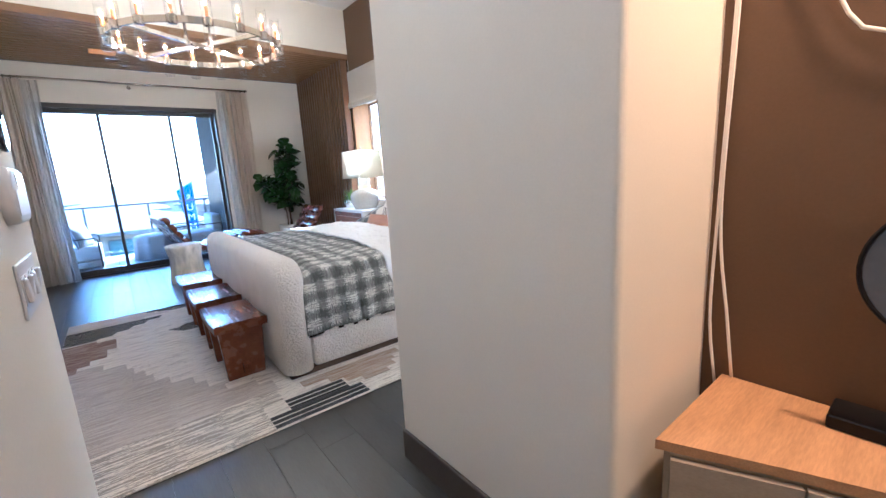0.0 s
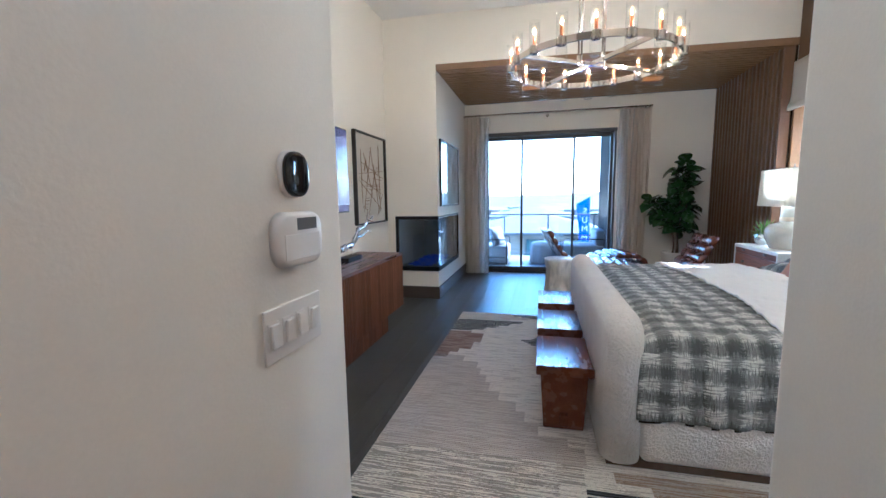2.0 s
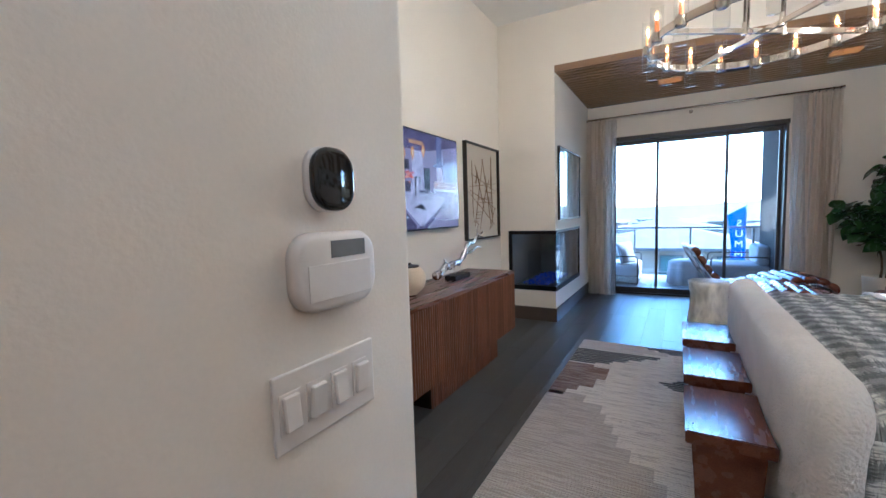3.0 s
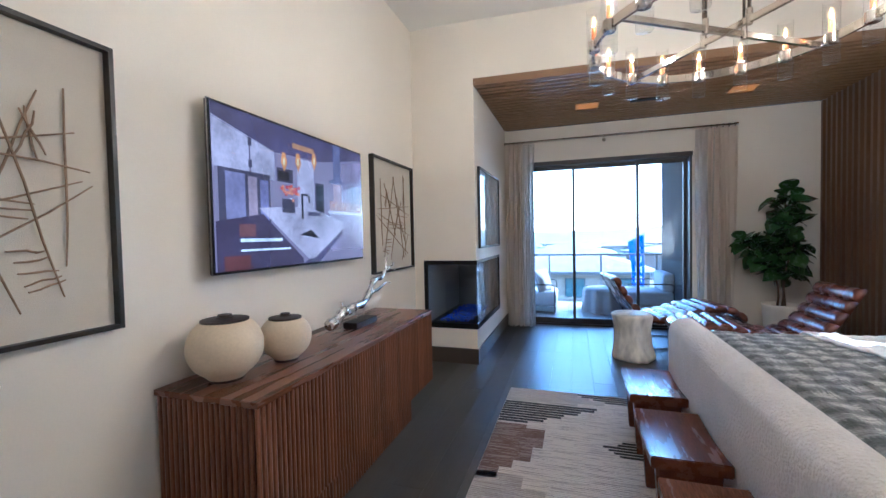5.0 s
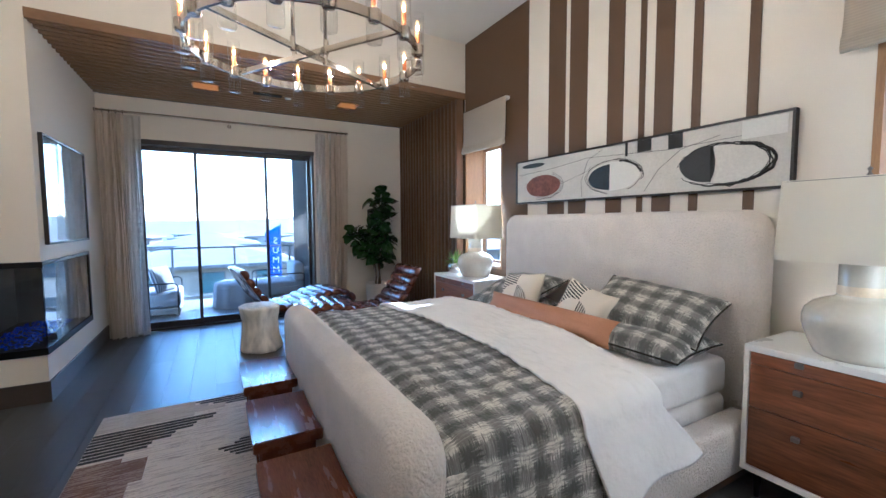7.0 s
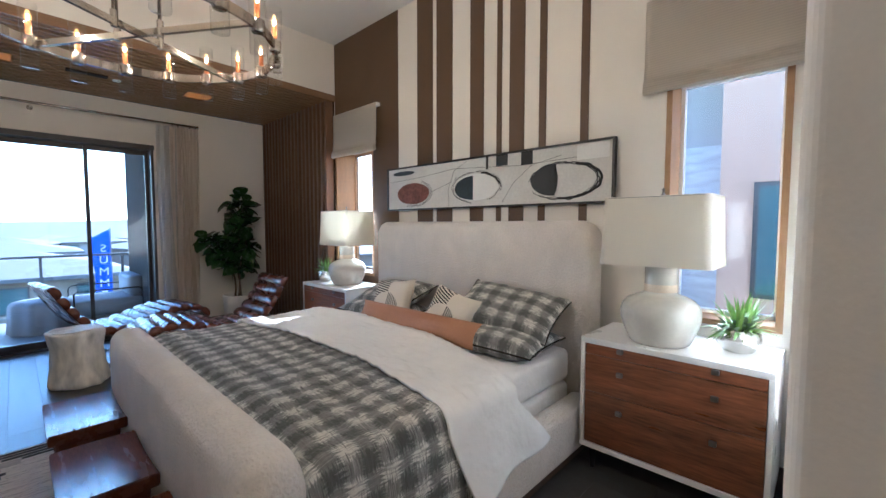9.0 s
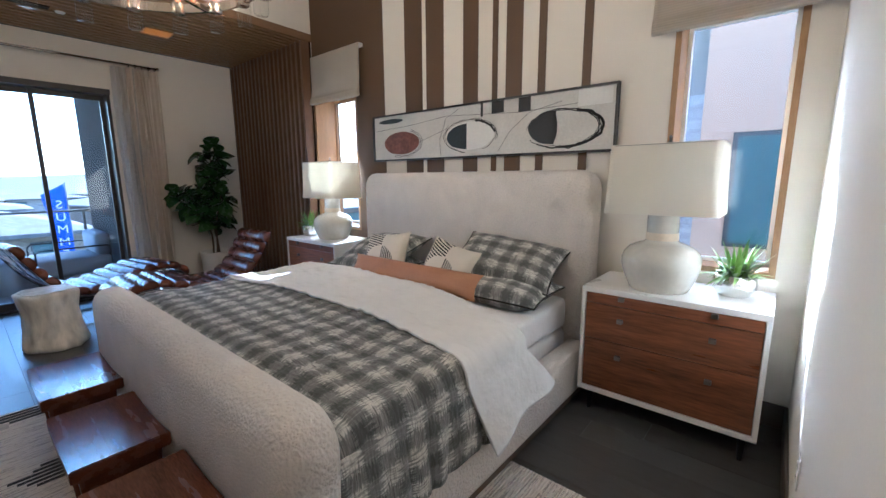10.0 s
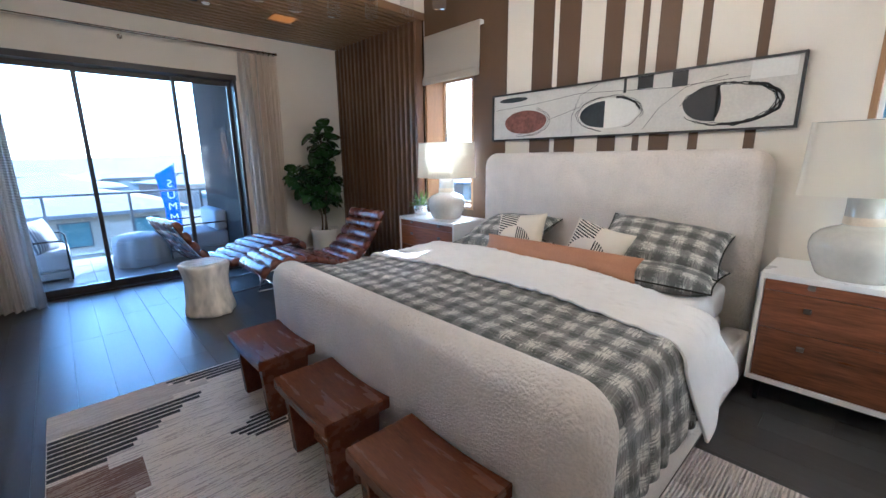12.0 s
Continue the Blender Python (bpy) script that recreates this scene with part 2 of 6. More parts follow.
# slatted feature wall and slatted soffit
slat_wall = structure(part("slat_wall_backing", box(3.13, 6.02, 0, E, NN, SOFFIT), SLAT_BACK), "dark walnut vertical slat feature wall", "wall")
slat_mesh = None
n_slats = 19
for i in range(n_slats):
    y = 6.045 + i * (NN - 6.07) / (n_slats - 1)
    if slat_mesh is None:
        ob = part("slat", box(-0.05, -0.021, 0, 0.05, 0.021, SOFFIT - 0.004, None, 0.002, 1), DARK_WALNUT, slat_wall)
        slat_mesh = ob.data
    else:
        ob = new("slat", slat_mesh)
        ob.parent = slat_wall
    ob.location = (3.08, y, 0)
bm = bmesh.new()
n = 19
for i in range(n):
    f = i / (n - 1)
    y0 = 5.88 + f * (NN - 0.07 - 5.88)
    y1 = 6.08 + f * (NN - 0.07 - 6.08)
    prism([(-0.88, y0), (E, y1), (E, y1 + 0.036), (-0.88, y0 + 0.038)], SOFFIT, SOFFIT + 0.020, bm)
prism([(-0.88, 5.80), (E, 6.0), (E, 6.035), (-0.88, 5.835)], SOFFIT - 0.002, SOFFIT + 0.075, bm)
structure(part("ceiling_soffit", bm, SOFFIT_WOOD), "walnut slatted dropped ceiling before the balcony", "ceiling")
structure(part("soffit_backing", prism([(-0.88, 5.84), (E, 6.04), (E, NN), (-0.88, NN)], SOFFIT + 0.020, SOFFIT + 0.058), SLAT_BACK), "dark backing of the slatted soffit", "ceiling")

# chimney breast with a corner firebox
FX0, FX1, FY0, FY1, FZ0, FZ1 = -1.47, -0.88, 5.80, 7.14, 0.38, 1.115
bm = bmesh.new()
box(W - 0.2, FY0, 0, -0.88, NN + 0.3, FZ0, bm)
box(W - 0.2, FY0, FZ1, -0.88, NN + 0.3, H, bm)
box(W - 0.2, FY0, FZ0, FX0, NN + 0.3, FZ1, bm)
box(FX0, FY1, FZ0, -0.88, NN + 0.3, FZ1, bm)
structure(part("wall_chimney", bm, PAINT), "cream painted chimney breast with a corner fireplace", "wall")
bm = box(W, FY0 - 0.015, 0, -0.865, FY0, 0.165)
box(-0.88, FY0, 0, -0.865, NN, 0.165, bm)
structure(part("baseboard", bm, BASE_PAINT), "tall dark plinth under the fireplace", "baseboard")
FIREBOX = material("firebox panel", (0.10, 0.115, 0.14), 0.35, vary=0.15, scale=3, bump=0.05)
EMBER = material("blue fire glass", (0.03, 0.07, 0.5), 0.12, vary=0.5, scale=30, fine=80, bump=0.8, spec=0.8)
fire = thing("fireplace", (-1.0, 6.0, FZ0), "black framed corner fireplace with blue fire glass", "fireplace")
def local(bm, at):
    bm.transform(Matrix.Translation(-Vector(at)))
    return bm
FP = (-1.0, 6.0, FZ0)
bm = box(FX0, FY0 - 0.012, FZ0 - 0.002, FX1 + 0.012, FY0 + 0.015, FZ0 + 0.055)
box(FX0, FY0 - 0.012, FZ1 - 0.045, FX1 + 0.012, FY0 + 0.015, FZ1, bm)
box(FX0, FY0 - 0.012, FZ0 + 0.055, FX0 + 0.04, FY0 + 0.015, FZ1 - 0.045, bm)
part("front_frame", local(bm, FP), BLACK_METAL, fire)
bm = box(FX1 - 0.015, FY0 + 0.015, FZ0 - 0.002, FX1 + 0.012, FY1, FZ0 + 0.055)
box(FX1 - 0.015, FY0 + 0.015, FZ1 - 0.03, FX1 + 0.012, FY1, FZ1, bm)
box(FX1 - 0.015, FY1 - 0.04, FZ0 + 0.055, FX1 + 0.012, FY1, FZ1 - 0.03, bm)
part("side_frame", local(bm, FP), BLACK_METAL, fire)
bm = box(FX0 + 0.001, FY0 + 0.02, FZ0 + 0.001, FX0 + 0.02, FY1 - 0.001, FZ1 - 0.001)
box(FX0 + 0.02, FY1 - 0.02, FZ0 + 0.001, FX1 - 0.02, FY1 - 0.002, FZ1 - 0.001, bm)
part("lining", local(bm, FP), FIREBOX, fire)
part("burner_bed", local(box(FX0 + 0.03, FY0 + 0.03, FZ0 + 0.001, FX1 - 0.03, FY1 - 0.03, FZ0 + 0.04), FP), BLACK_METAL, fire)
bm = bmesh.new()
rng = random.Random(5)
for i in range(420):
    c = Vector((rng.uniform(FX0 + 0.12, FX1 - 0.12), rng.uniform(FY0 + 0.12, FY1 - 0.12), FZ0 + 0.045 + rng.random() * 0.012))
    s = rng.uniform(0.008, 0.016)
    k = bmesh.ops.create_icosphere(bm, subdivisions=1, radius=s)["verts"]
    bmesh.ops.scale(bm, vec=(1, rng.uniform(0.6, 1.4), 0.7), verts=k)
    bmesh.ops.translate(bm, vec=c, verts=k)
part("fire_glass", local(bm, FP), EMBER, fire, "blue crushed fire glass")["kind"] = "stuff"
p = part("front_pane", local(box(FX0 + 0.04, FY0, FZ0 + 0.055, FX1 + 0.004, FY0 + 0.006, FZ1 - 0.045), FP), CLEAR, fire)
p.visible_shadow = False
p = part("side_pane", local(box(FX1 - 0.002, FY0 + 0.015, FZ0 + 0.055, FX1 + 0.004, FY1 - 0.04, FZ1 - 0.03), FP), CLEAR, fire)
p.visible_shadow = False

# balcony door: three tall sliding panes in a dark frame
FRAME = material("dark bronze frame", (0.035, 0.03, 0.028), 0.4, vary=0.1, bump=0.03)
door = structure(new("door_1"), "dark bronze sliding glass balcony door", "door")
bm = bmesh.new()
x0, x1, zt = DOOR[0], DOOR[1], DOOR[3]
box(x0 - 0.01, NN - 0.012, zt - 0.005, x1 + 0.01, NN + 0.28, zt + 0.055, bm)
box(x0, NN - 0.012, 0.0, x0 + 0.03, NN + 0.28, zt - 0.005, bm)
box(x1 - 0.03, NN - 0.012, 0.0, x1, NN + 0.28, zt - 0.005, bm)
box(x0 + 0.03, NN + 0.1, -0.01, x1 - 0.03, NN + 0.28, 0.02, bm)
part("door_frame", bm, FRAME, door)
edges = (x0 + 0.03, 0.11, 0.985, x1 - 0.03)
for i in range(3):
    a, b = edges[i], edges[i + 1]
    yy = NN + 0.15 + 0.035 * (i % 2)
    bm = bmesh.new()
    w = 0.028
    a2, b2 = (a - (0.02 if i else 0)), (b + (0.02 if i < 2 else 0))
    box(a2, yy, 0.02, a2 + w * 1.4, yy + 0.03, zt - 0.005, bm)
    box(b2 - w * 1.4, yy, 0.02, b2, yy + 0.03, zt - 0.005, bm)
    box(a2 + w * 1.4, yy, 0.02, b2 - w * 1.4, yy + 0.03, 0.10, bm)
    box(a2 + w * 1.4, yy, zt - 0.06, b2 - w * 1.4, yy + 0.03, zt - 0.005, bm)
    sash = part("sash", bm, FRAME, door)
    pane = part("pane", box(a2 + w * 1.4, yy + 0.012, 0.10, b2 - w * 1.4, yy + 0.018, zt - 0.06), CLEAR, sash)
    pane.visible_shadow = False
    if i == 1:
        part("door_pull", box(a2 + 0.012, yy - 0.03, 0.92, a2 + 0.026, yy, 1.12, None, 0.004), BLACK_METAL, sash)

# two tall windows in the east wall
WINDOW_WOOD = material("light wood window trim", (0.33, 0.19, 0.085), 0.45, vary=0.25, scale=3, fine=40, stretch=(6, 6, 0.6), bump=0.08)
for k, (b0, b1, c0, c1) in enumerate((WIN_A, WIN_B)):
    win = structure(new("window_%d" % (k + 1)), "tall narrow wood-trimmed window", "window")
    bm = bmesh.new()
    t = 0.035
    xx = E + (0.19 if k else 0.26)
    box(xx, b0, c0, xx + 0.05, b0 + t, c1, bm)
    box(xx, b1 - t, c0, xx + 0.05, b1, c1, bm)
    box(xx, b0 + t, c0, xx + 0.05, b1 - t, c0 + t, bm)
    box(xx, b0 + t, c1 - t, xx + 0.05, b1 - t, c1, bm)
    part("window_frame", bm, WHITE_LACQUER if k else WINDOW_WOOD, win)
    pane = part("pane", box(xx + 0.02, b0 + t, c0 + t, xx + 0.028, b1 - t, c1 - t), CLEAR, win)
    pane.visible_shadow = False
    bm = bmesh.new()
    d = 0.012
    box(E - 0.006, b0 - 0.02, c0 - 0.02, xx, b0 + d, c1, bm)
    box(E - 0.006, b1 - d, c0 - 0.02, xx, b1 + 0.02, c1, bm)
    box(E - 0.006, b0 + d, c0 - 0.02, xx, b1 - d, c0 + d, bm)
    part("window_trim", bm, WINDOW_WOOD, win, "light wood reveal lining")

# ---- textiles: helpers ----
def cloth(name, fn, u0, u1, v0, v1, nu, nv, mat, parent=None, thick=0.0, label=""):
    """A sheet fn(u, v) with uv in metres."""
    verts, faces, uv = [], [], []
    for j in range(nv + 1):
        for i in range(nu + 1):
            u, v = u0 + (u1 - u0) * i / nu, v0 + (v1 - v0) * j / nv
            verts.append(tuple(fn(u, v)))
            uv.append((u, v))
    for j in range(nv):
        for i in range(nu):
            a = j * (nu + 1) + i
            faces.append((a, a + 1, a + nu + 2, a + nu + 1))
    me = bpy.data.meshes.new(name)
    me.from_pydata(verts, [], faces)
    lay = me.uv_layers.new(name="uv")
    for loop in me.loops:
        lay.data[loop.index].uv = uv[loop.vertex_index]
    for f in me.polygons:
        f.use_smooth = True
    me.materials.append(mat)
    ob = new(name, me)
    if parent:
        ob.parent = parent
    if label:
        ob["label"] = label
    if thick:
        s = ob.modifiers.new("thickness", "SOLIDIFY")
        s.thickness = thick
        s.offset = 0
    return ob


def pillow(name, w, h, t, mat, parent=None, seg=22, bow=0.07, slump=0.0, seed=0):
    """A stuffed cushion in the xz plane, facing -y before it is turned."""
    verts, faces, uv = [], [], []
    n = seg
    for side in (1, -1):
        base = len(verts)
        for j in range(n + 1):
            for i in range(n + 1):
                u, v = -1 + 2 * i / n, -1 + 2 * j / n
                x = u * w / 2 * (1 - bow * (1 - v * v) * u * u)
                z = v * h / 2 * (1 - bow * (1 - u * u) * v * v)
                th = max(0.0, (1 - abs(u) ** 3.2) * (1 - abs(v) ** 3.2)) ** 0.55
                k = noise.noise(Vector((u * 2 + seed, v * 2, side * 3.1 + seed))) * 0.12 + noise.noise(Vector((u * 6 + seed, v * 6, side))) * 0.04
                y = -side * t / 2 * th * (1 + k)
                z -= slump * (1 - u * u) * (v > 0) * v
                verts.append((x, y, z))
                uv.append((u * w / 2, v * h / 2))
        for j in range(n):
            for i in range(n):
                a = base + j * (n + 1) + i
                q = (a, a + 1, a + n + 2, a + n + 1)
                faces.append(q if side == 1 else q[::-1])
    me = bpy.data.meshes.new(name)
    me.from_pydata(verts, [], faces)
    lay = me.uv_layers.new(name="uv")
    for loop in me.loops:
        lay.data[loop.index].uv = uv[loop.vertex_index]
    for f in me.polygons:
        f.use_smooth = True
    me.materials.append(mat)
    ob = new(name, me)
    if parent:
        ob.parent = parent
    return ob


def uv_material(name, rough=0.85, bump=0.4, bump_scale=350, sheen=0.15):
    """A cloth material: gives tree, shader, and u and v in metres."""
    m, tree, b = nodes_of(name)
    N, L = tree.nodes.new, tree.links.new
    uvn = N("ShaderNodeUVMap")
    uvn.uv_map = "uv"
    sep = N("ShaderNodeSeparateXYZ")
    L(uvn.outputs[0], sep.inputs[0])
    b.inputs["Roughness"].default_value = rough
    b.inputs["Sheen Weight"].default_value = sheen
    b.inputs["Specular IOR Level"].default_value = 0.2
    nz = N("ShaderNodeTexNoise")
    nz.inputs["Scale"].default_value = bump_scale
    nz.inputs["Detail"].default_value = 3
    L(uvn.outputs[0], nz.inputs["Vector"])
    bp = N("ShaderNodeBump")
    bp.inputs["Strength"].default_value = bump
    bp.inputs["Distance"].default_value = 0.003
    L(nz.outputs["Fac"], bp.inputs["Height"])
    L(bp.outputs[0], b.inputs["Normal"])
    return m, tree, b, uvn, sep


def math_node(tree, op, a, b=None, c=None):
    n = tree.nodes.new("ShaderNodeMath")
    n.operation = op
    for i, v in enumerate((a, b, c)):
        if v is None:
            continue
        if isinstance(v, (int, float)):
            n.inputs[i].default_value = v
        else:
            tree.links.new(v, n.inputs[i])
    return n.outputs[0]


def mix_colour(tree, fac, a, b):
    n = tree.nodes.new("ShaderNodeMix")
    n.data_type = "RGBA"
    sockets = {s.identifier: s for s in n.inputs}
    if isinstance(fac, (int, float)):
        sockets["Factor_Float"].default_value = fac
    else:
        tree.links.new(fac, sockets["Factor_Float"])
    for key, v in (("A_Color", a), ("B_Color", b)):
        if isinstance(v, tuple):
            sockets[key].default_value = (*v, 1)
        else:
            tree.links.new(v, sockets[key])
    return next(s for s in n.outputs if s.identifier == "Result_Color")


def plaid(name, pu=0.14, pv=0.115, dark=(0.115, 0.117, 0.11), mid=(0.25, 0.245, 0.23), light=(0.74, 0.71, 0.64)):
    """Brushed checks: dark ground, grey bands both ways, pale frayed threads where they cross, over a puckered cloth."""
    m, tree, b, uvn, sep = uv_material(name)
    N, L = tree.nodes.new, tree.links.new
    def streak(su, sv, detail=4):
        mp = N("ShaderNodeMapping")
        mp.inputs["Scale"].default_value = (su, sv, 1)
        L(uvn.outputs[0], mp.inputs["Vector"])
        nz = N("ShaderNodeTexNoise")
        nz.inputs["Scale"].default_value = 1
        nz.inputs["Detail"].default_value = detail
        L(mp.outputs[0], nz.inputs["Vector"])
        return nz.outputs["Fac"]
    def clamp(v, gain, offset, lo=0.0, hi=1.0):
        return math_node(tree, "MINIMUM", math_node(tree, "MAXIMUM", math_node(tree, "MULTIPLY_ADD", v, gain, offset), lo), hi)
    s1, s2 = streak(16, 150), streak(150, 16)
    drift = streak(5, 5, 2)
    def band(axis, period, wobble):
        f = math_node(tree, "FRACT", math_node(tree, "ADD", math_node(tree, "DIVIDE", sep.outputs[axis], period), math_node(tree, "ADD", math_node(tree, "MULTIPLY", wobble, 0.16), math_node(tree, "MULTIPLY", drift, 0.22))))
        d = math_node(tree, "SUBTRACT", math_node(tree, "ABSOLUTE", math_node(tree, "SUBTRACT", f, 0.5)), 0.25)
        k = math_node(tree, "ADD", math_node(tree, "MULTIPLY", d, 9.0), math_node(tree, "MULTIPLY_ADD", wobble, 6.5, -2.7))
        return math_node(tree, "MINIMUM", math_node(tree, "MAXIMUM", k, 0.0), 1.0)
    bu, bv = band(0, pu, s1), band(1, pv, s2)
    warp, weft = clamp(streak(260, 9), 9.0, -4.6), clamp(streak(9, 260), 9.0, -4.6)
    c = mix_colour(tree, math_node(tree, "MULTIPLY", math_node(tree, "MAXIMUM", bu, bv), 0.8), dark, mid)
    cross = math_node(tree, "MULTIPLY", bu, bv)
    c = mix_colour(tree, math_node(tree, "MULTIPLY", cross, clamp(s1, 4.5, -1.5, 0.15)), c, light)
    c = mix_colour(tree, math_node(tree, "MULTIPLY", math_node(tree, "MULTIPLY", bu, warp), 0.3), c, light)
    c = mix_colour(tree, math_node(tree, "MULTIPLY", math_node(tree, "MULTIPLY", bv, weft), 0.22), c, light)
    inky = clamp(streak(210, 12), 12.0, -6.9, 0.0, 0.7)
    c = mix_colour(tree, math_node(tree, "MULTIPLY", math_node(tree, "MAXIMUM", bu, 0.35), inky), c, (0.05, 0.052, 0.05))
    L(c, b.inputs["Base Color"])
    pucker = N("ShaderNodeBump")
    pucker.inputs["Strength"].default_value = 0.75
    pucker.inputs["Distance"].default_value = 0.02
    L(math_node(tree, "ADD", streak(42, 11, 3), math_node(tree, "MULTIPLY", streak(13, 34, 3), 0.6)), pucker.inputs["Height"])
    fine = b.inputs["Normal"].links[0].from_node
    L(pucker.outputs[0], fine.inputs["Normal"])
    return m


PLAID = plaid("grey plaid cotton")
PLAID_PILLOW = plaid("grey plaid sham", 0.14, 0.115)
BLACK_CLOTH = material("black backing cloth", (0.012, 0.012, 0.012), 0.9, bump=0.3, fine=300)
TAN_LEATHER = material("tan leather", (0.42, 0.2, 0.1), 0.55, vary=0.12, scale=7, fine=130, bump=0.25)

# ---- bed ----
bed = thing("bed", (1.9, 3.73, 0), "cream boucle upholstered bed with low curved footboard", "bed")
BB = (1.9, 3.73, 0)


def rounded_panel(x0, x1, y0, y1, z0, z1, corner, soft, ncorner=8, nsoft=5):
    """An upholstered panel across x whose upper corners are rounded, with soft edges all round."""
    def outline(inset):
        pts = [(y0 + inset, z0)]
        r = max(corner - inset, 0.01)
        for cy, a0 in ((y0 + corner, 180), (y1 - corner, 90)):
            for i in range(ncorner + 1):
                a = radians(a0 - 90 * i / ncorner)
                pts.append((cy + r * math.cos(a), z1 - corner + r * math.sin(a)))
        pts.append((y1 - inset, z0))
        return pts
    bm = bmesh.new()
    rings = [(x0 + soft * (1 - math.cos(radians(90 * i / nsoft))), soft * (1 - math.sin(radians(90 * i / nsoft)))) for i in range(nsoft + 1)]
    rings += [(x1 - soft * (1 - math.cos(radians(90 * i / nsoft))), soft * (1 - math.sin(radians(90 * i / nsoft)))) for i in range(nsoft, -1, -1)]
    loops = [[bm.verts.new((x, y, z)) for y, z in outline(ins)] for x, ins in rings]
    for a, b in zip(loops, loops[1:]):
        for i in range(len(a)):
            j = (i + 1) % len(a)
            bm.faces.new((a[i], a[j], b[j], b[i]))
    bm.faces.new(loops[0][::-1])
    bm.faces.new(loops[-1])
    return bm


part("headboard", local(rounded_panel(2.90, 3.12, 2.62, 4.87, 0.03, 1.47, 0.13, 0.06), BB), BOUCLE, bed, smooth=True)
part("footboard", local(rounded_panel(0.745, 0.935, 2.56, 4.87, 0.045, 0.785, 0.15, 0.085), BB), BOUCLE, bed, smooth=True)
for y0, y1 in ((2.585, 2.735), (4.715, 4.85)):
    part("side_rail", local(box(0.93, y0, 0.045, 2.91, y1, 0.335, None, 0.035, 3), BB), BOUCLE, bed, smooth=True)
PLINTH = material("brown bed plinth", (0.1, 0.065, 0.045), 0.5, vary=0.2)
part("plinth", local(box(0.775, 2.60, 0.012, 3.10, 4.84, 0.048), BB), PLINTH, bed, "brown wooden plinth")
for zz0, zz1, nm in ((0.25, 0.405, "box_spring"), (0.405, 0.62, "mattress")):
    m = part(nm, local(box(0.94, 2.745, zz0, 2.895, 4.705, zz1, None, 0.045, 3), (1.9, 3.73, zz0)), SHEET, smooth=True)
    m.location = (1.9, 3.73, zz0)
    tagged(m, "white fitted-sheet covered " + ("box spring inside the bed" if nm == "box_spring" else "mattress on the box spring"), "mattress")

YS, YN = 2.665, 4.785


def bed_section(v, top, drop_r=0.07, bulge=0.0):
    """Over the bed from the south hem (v=0 at the south edge, negative hangs) to the north: gives y, z."""
    if v < 0:
        return YS - 0.055 - bulge * min(1, -v / 0.3) - 0.02 * math.sin(min(1, -v / 0.4) * 2.2), top - drop_r + v
    if v < 0.11:
        a = v / 0.11 * math.pi / 2
        return YS - 0.055 + 0.07 * (1 - math.cos(a)), top - drop_r + 0.07 * math.sin(a)
    if v > 2.17:
        a = min((v - 2.17) / 0.11, 1) * math.pi / 2
        y, z = YN - 0.015 + 0.07 * math.sin(a), top - 0.07 * (1 - math.cos(a))
        return (y, z) if v < 2.28 else (YN + 0.055, top - 0.07 - (v - 2.28))
    return YS + 0.015 + (v - 0.11) / 2.06 * (YN - YS - 0.03), top


def duvet_at(u, v):
    y, z = bed_section(v, 0.665)
    n1 = noise.noise(Vector((u * 3.0, v * 2.2, 1.0))) * 0.016 + noise.noise(Vector((u * 11, v * 6, 4.0))) * 0.011 + abs(noise.noise(Vector((u * 24, v * 7, 8.0)))) * 0.014
    puff = 0.03 * math.sin(max(0.0, min(1.0, v / 2.28)) * math.pi) ** 0.5 if 0 < v < 2.28 else 0
    if v < 0:
        fold = 0.018 * math.sin(u * 24 + 3 * noise.noise(Vector((u * 4, v * 3, 2)))) * min(1, -v / 0.2)
        hem = 0.03 * noise.noise(Vector((u * 5, 0, 9))) * min(1, -v / 0.3)
        return Vector((u + 0.02 * fold, y - abs(fold) - 0.008, z + hem + n1 * 0.4))
    edge = max(0.0, 1 - (u - 0.9) / 0.12) * 0.05
    return Vector((u, y, z + n1 + puff - edge))


d = cloth("duvet", duvet_at, 0.90, 1.80, -0.31, 2.55, 110, 260, PLAID, None, 0.022)
tagged(d, "grey and white plaid duvet hanging over the bed side", "duvet")
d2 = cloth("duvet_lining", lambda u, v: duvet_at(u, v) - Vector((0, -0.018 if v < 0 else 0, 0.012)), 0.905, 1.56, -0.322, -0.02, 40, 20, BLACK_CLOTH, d)


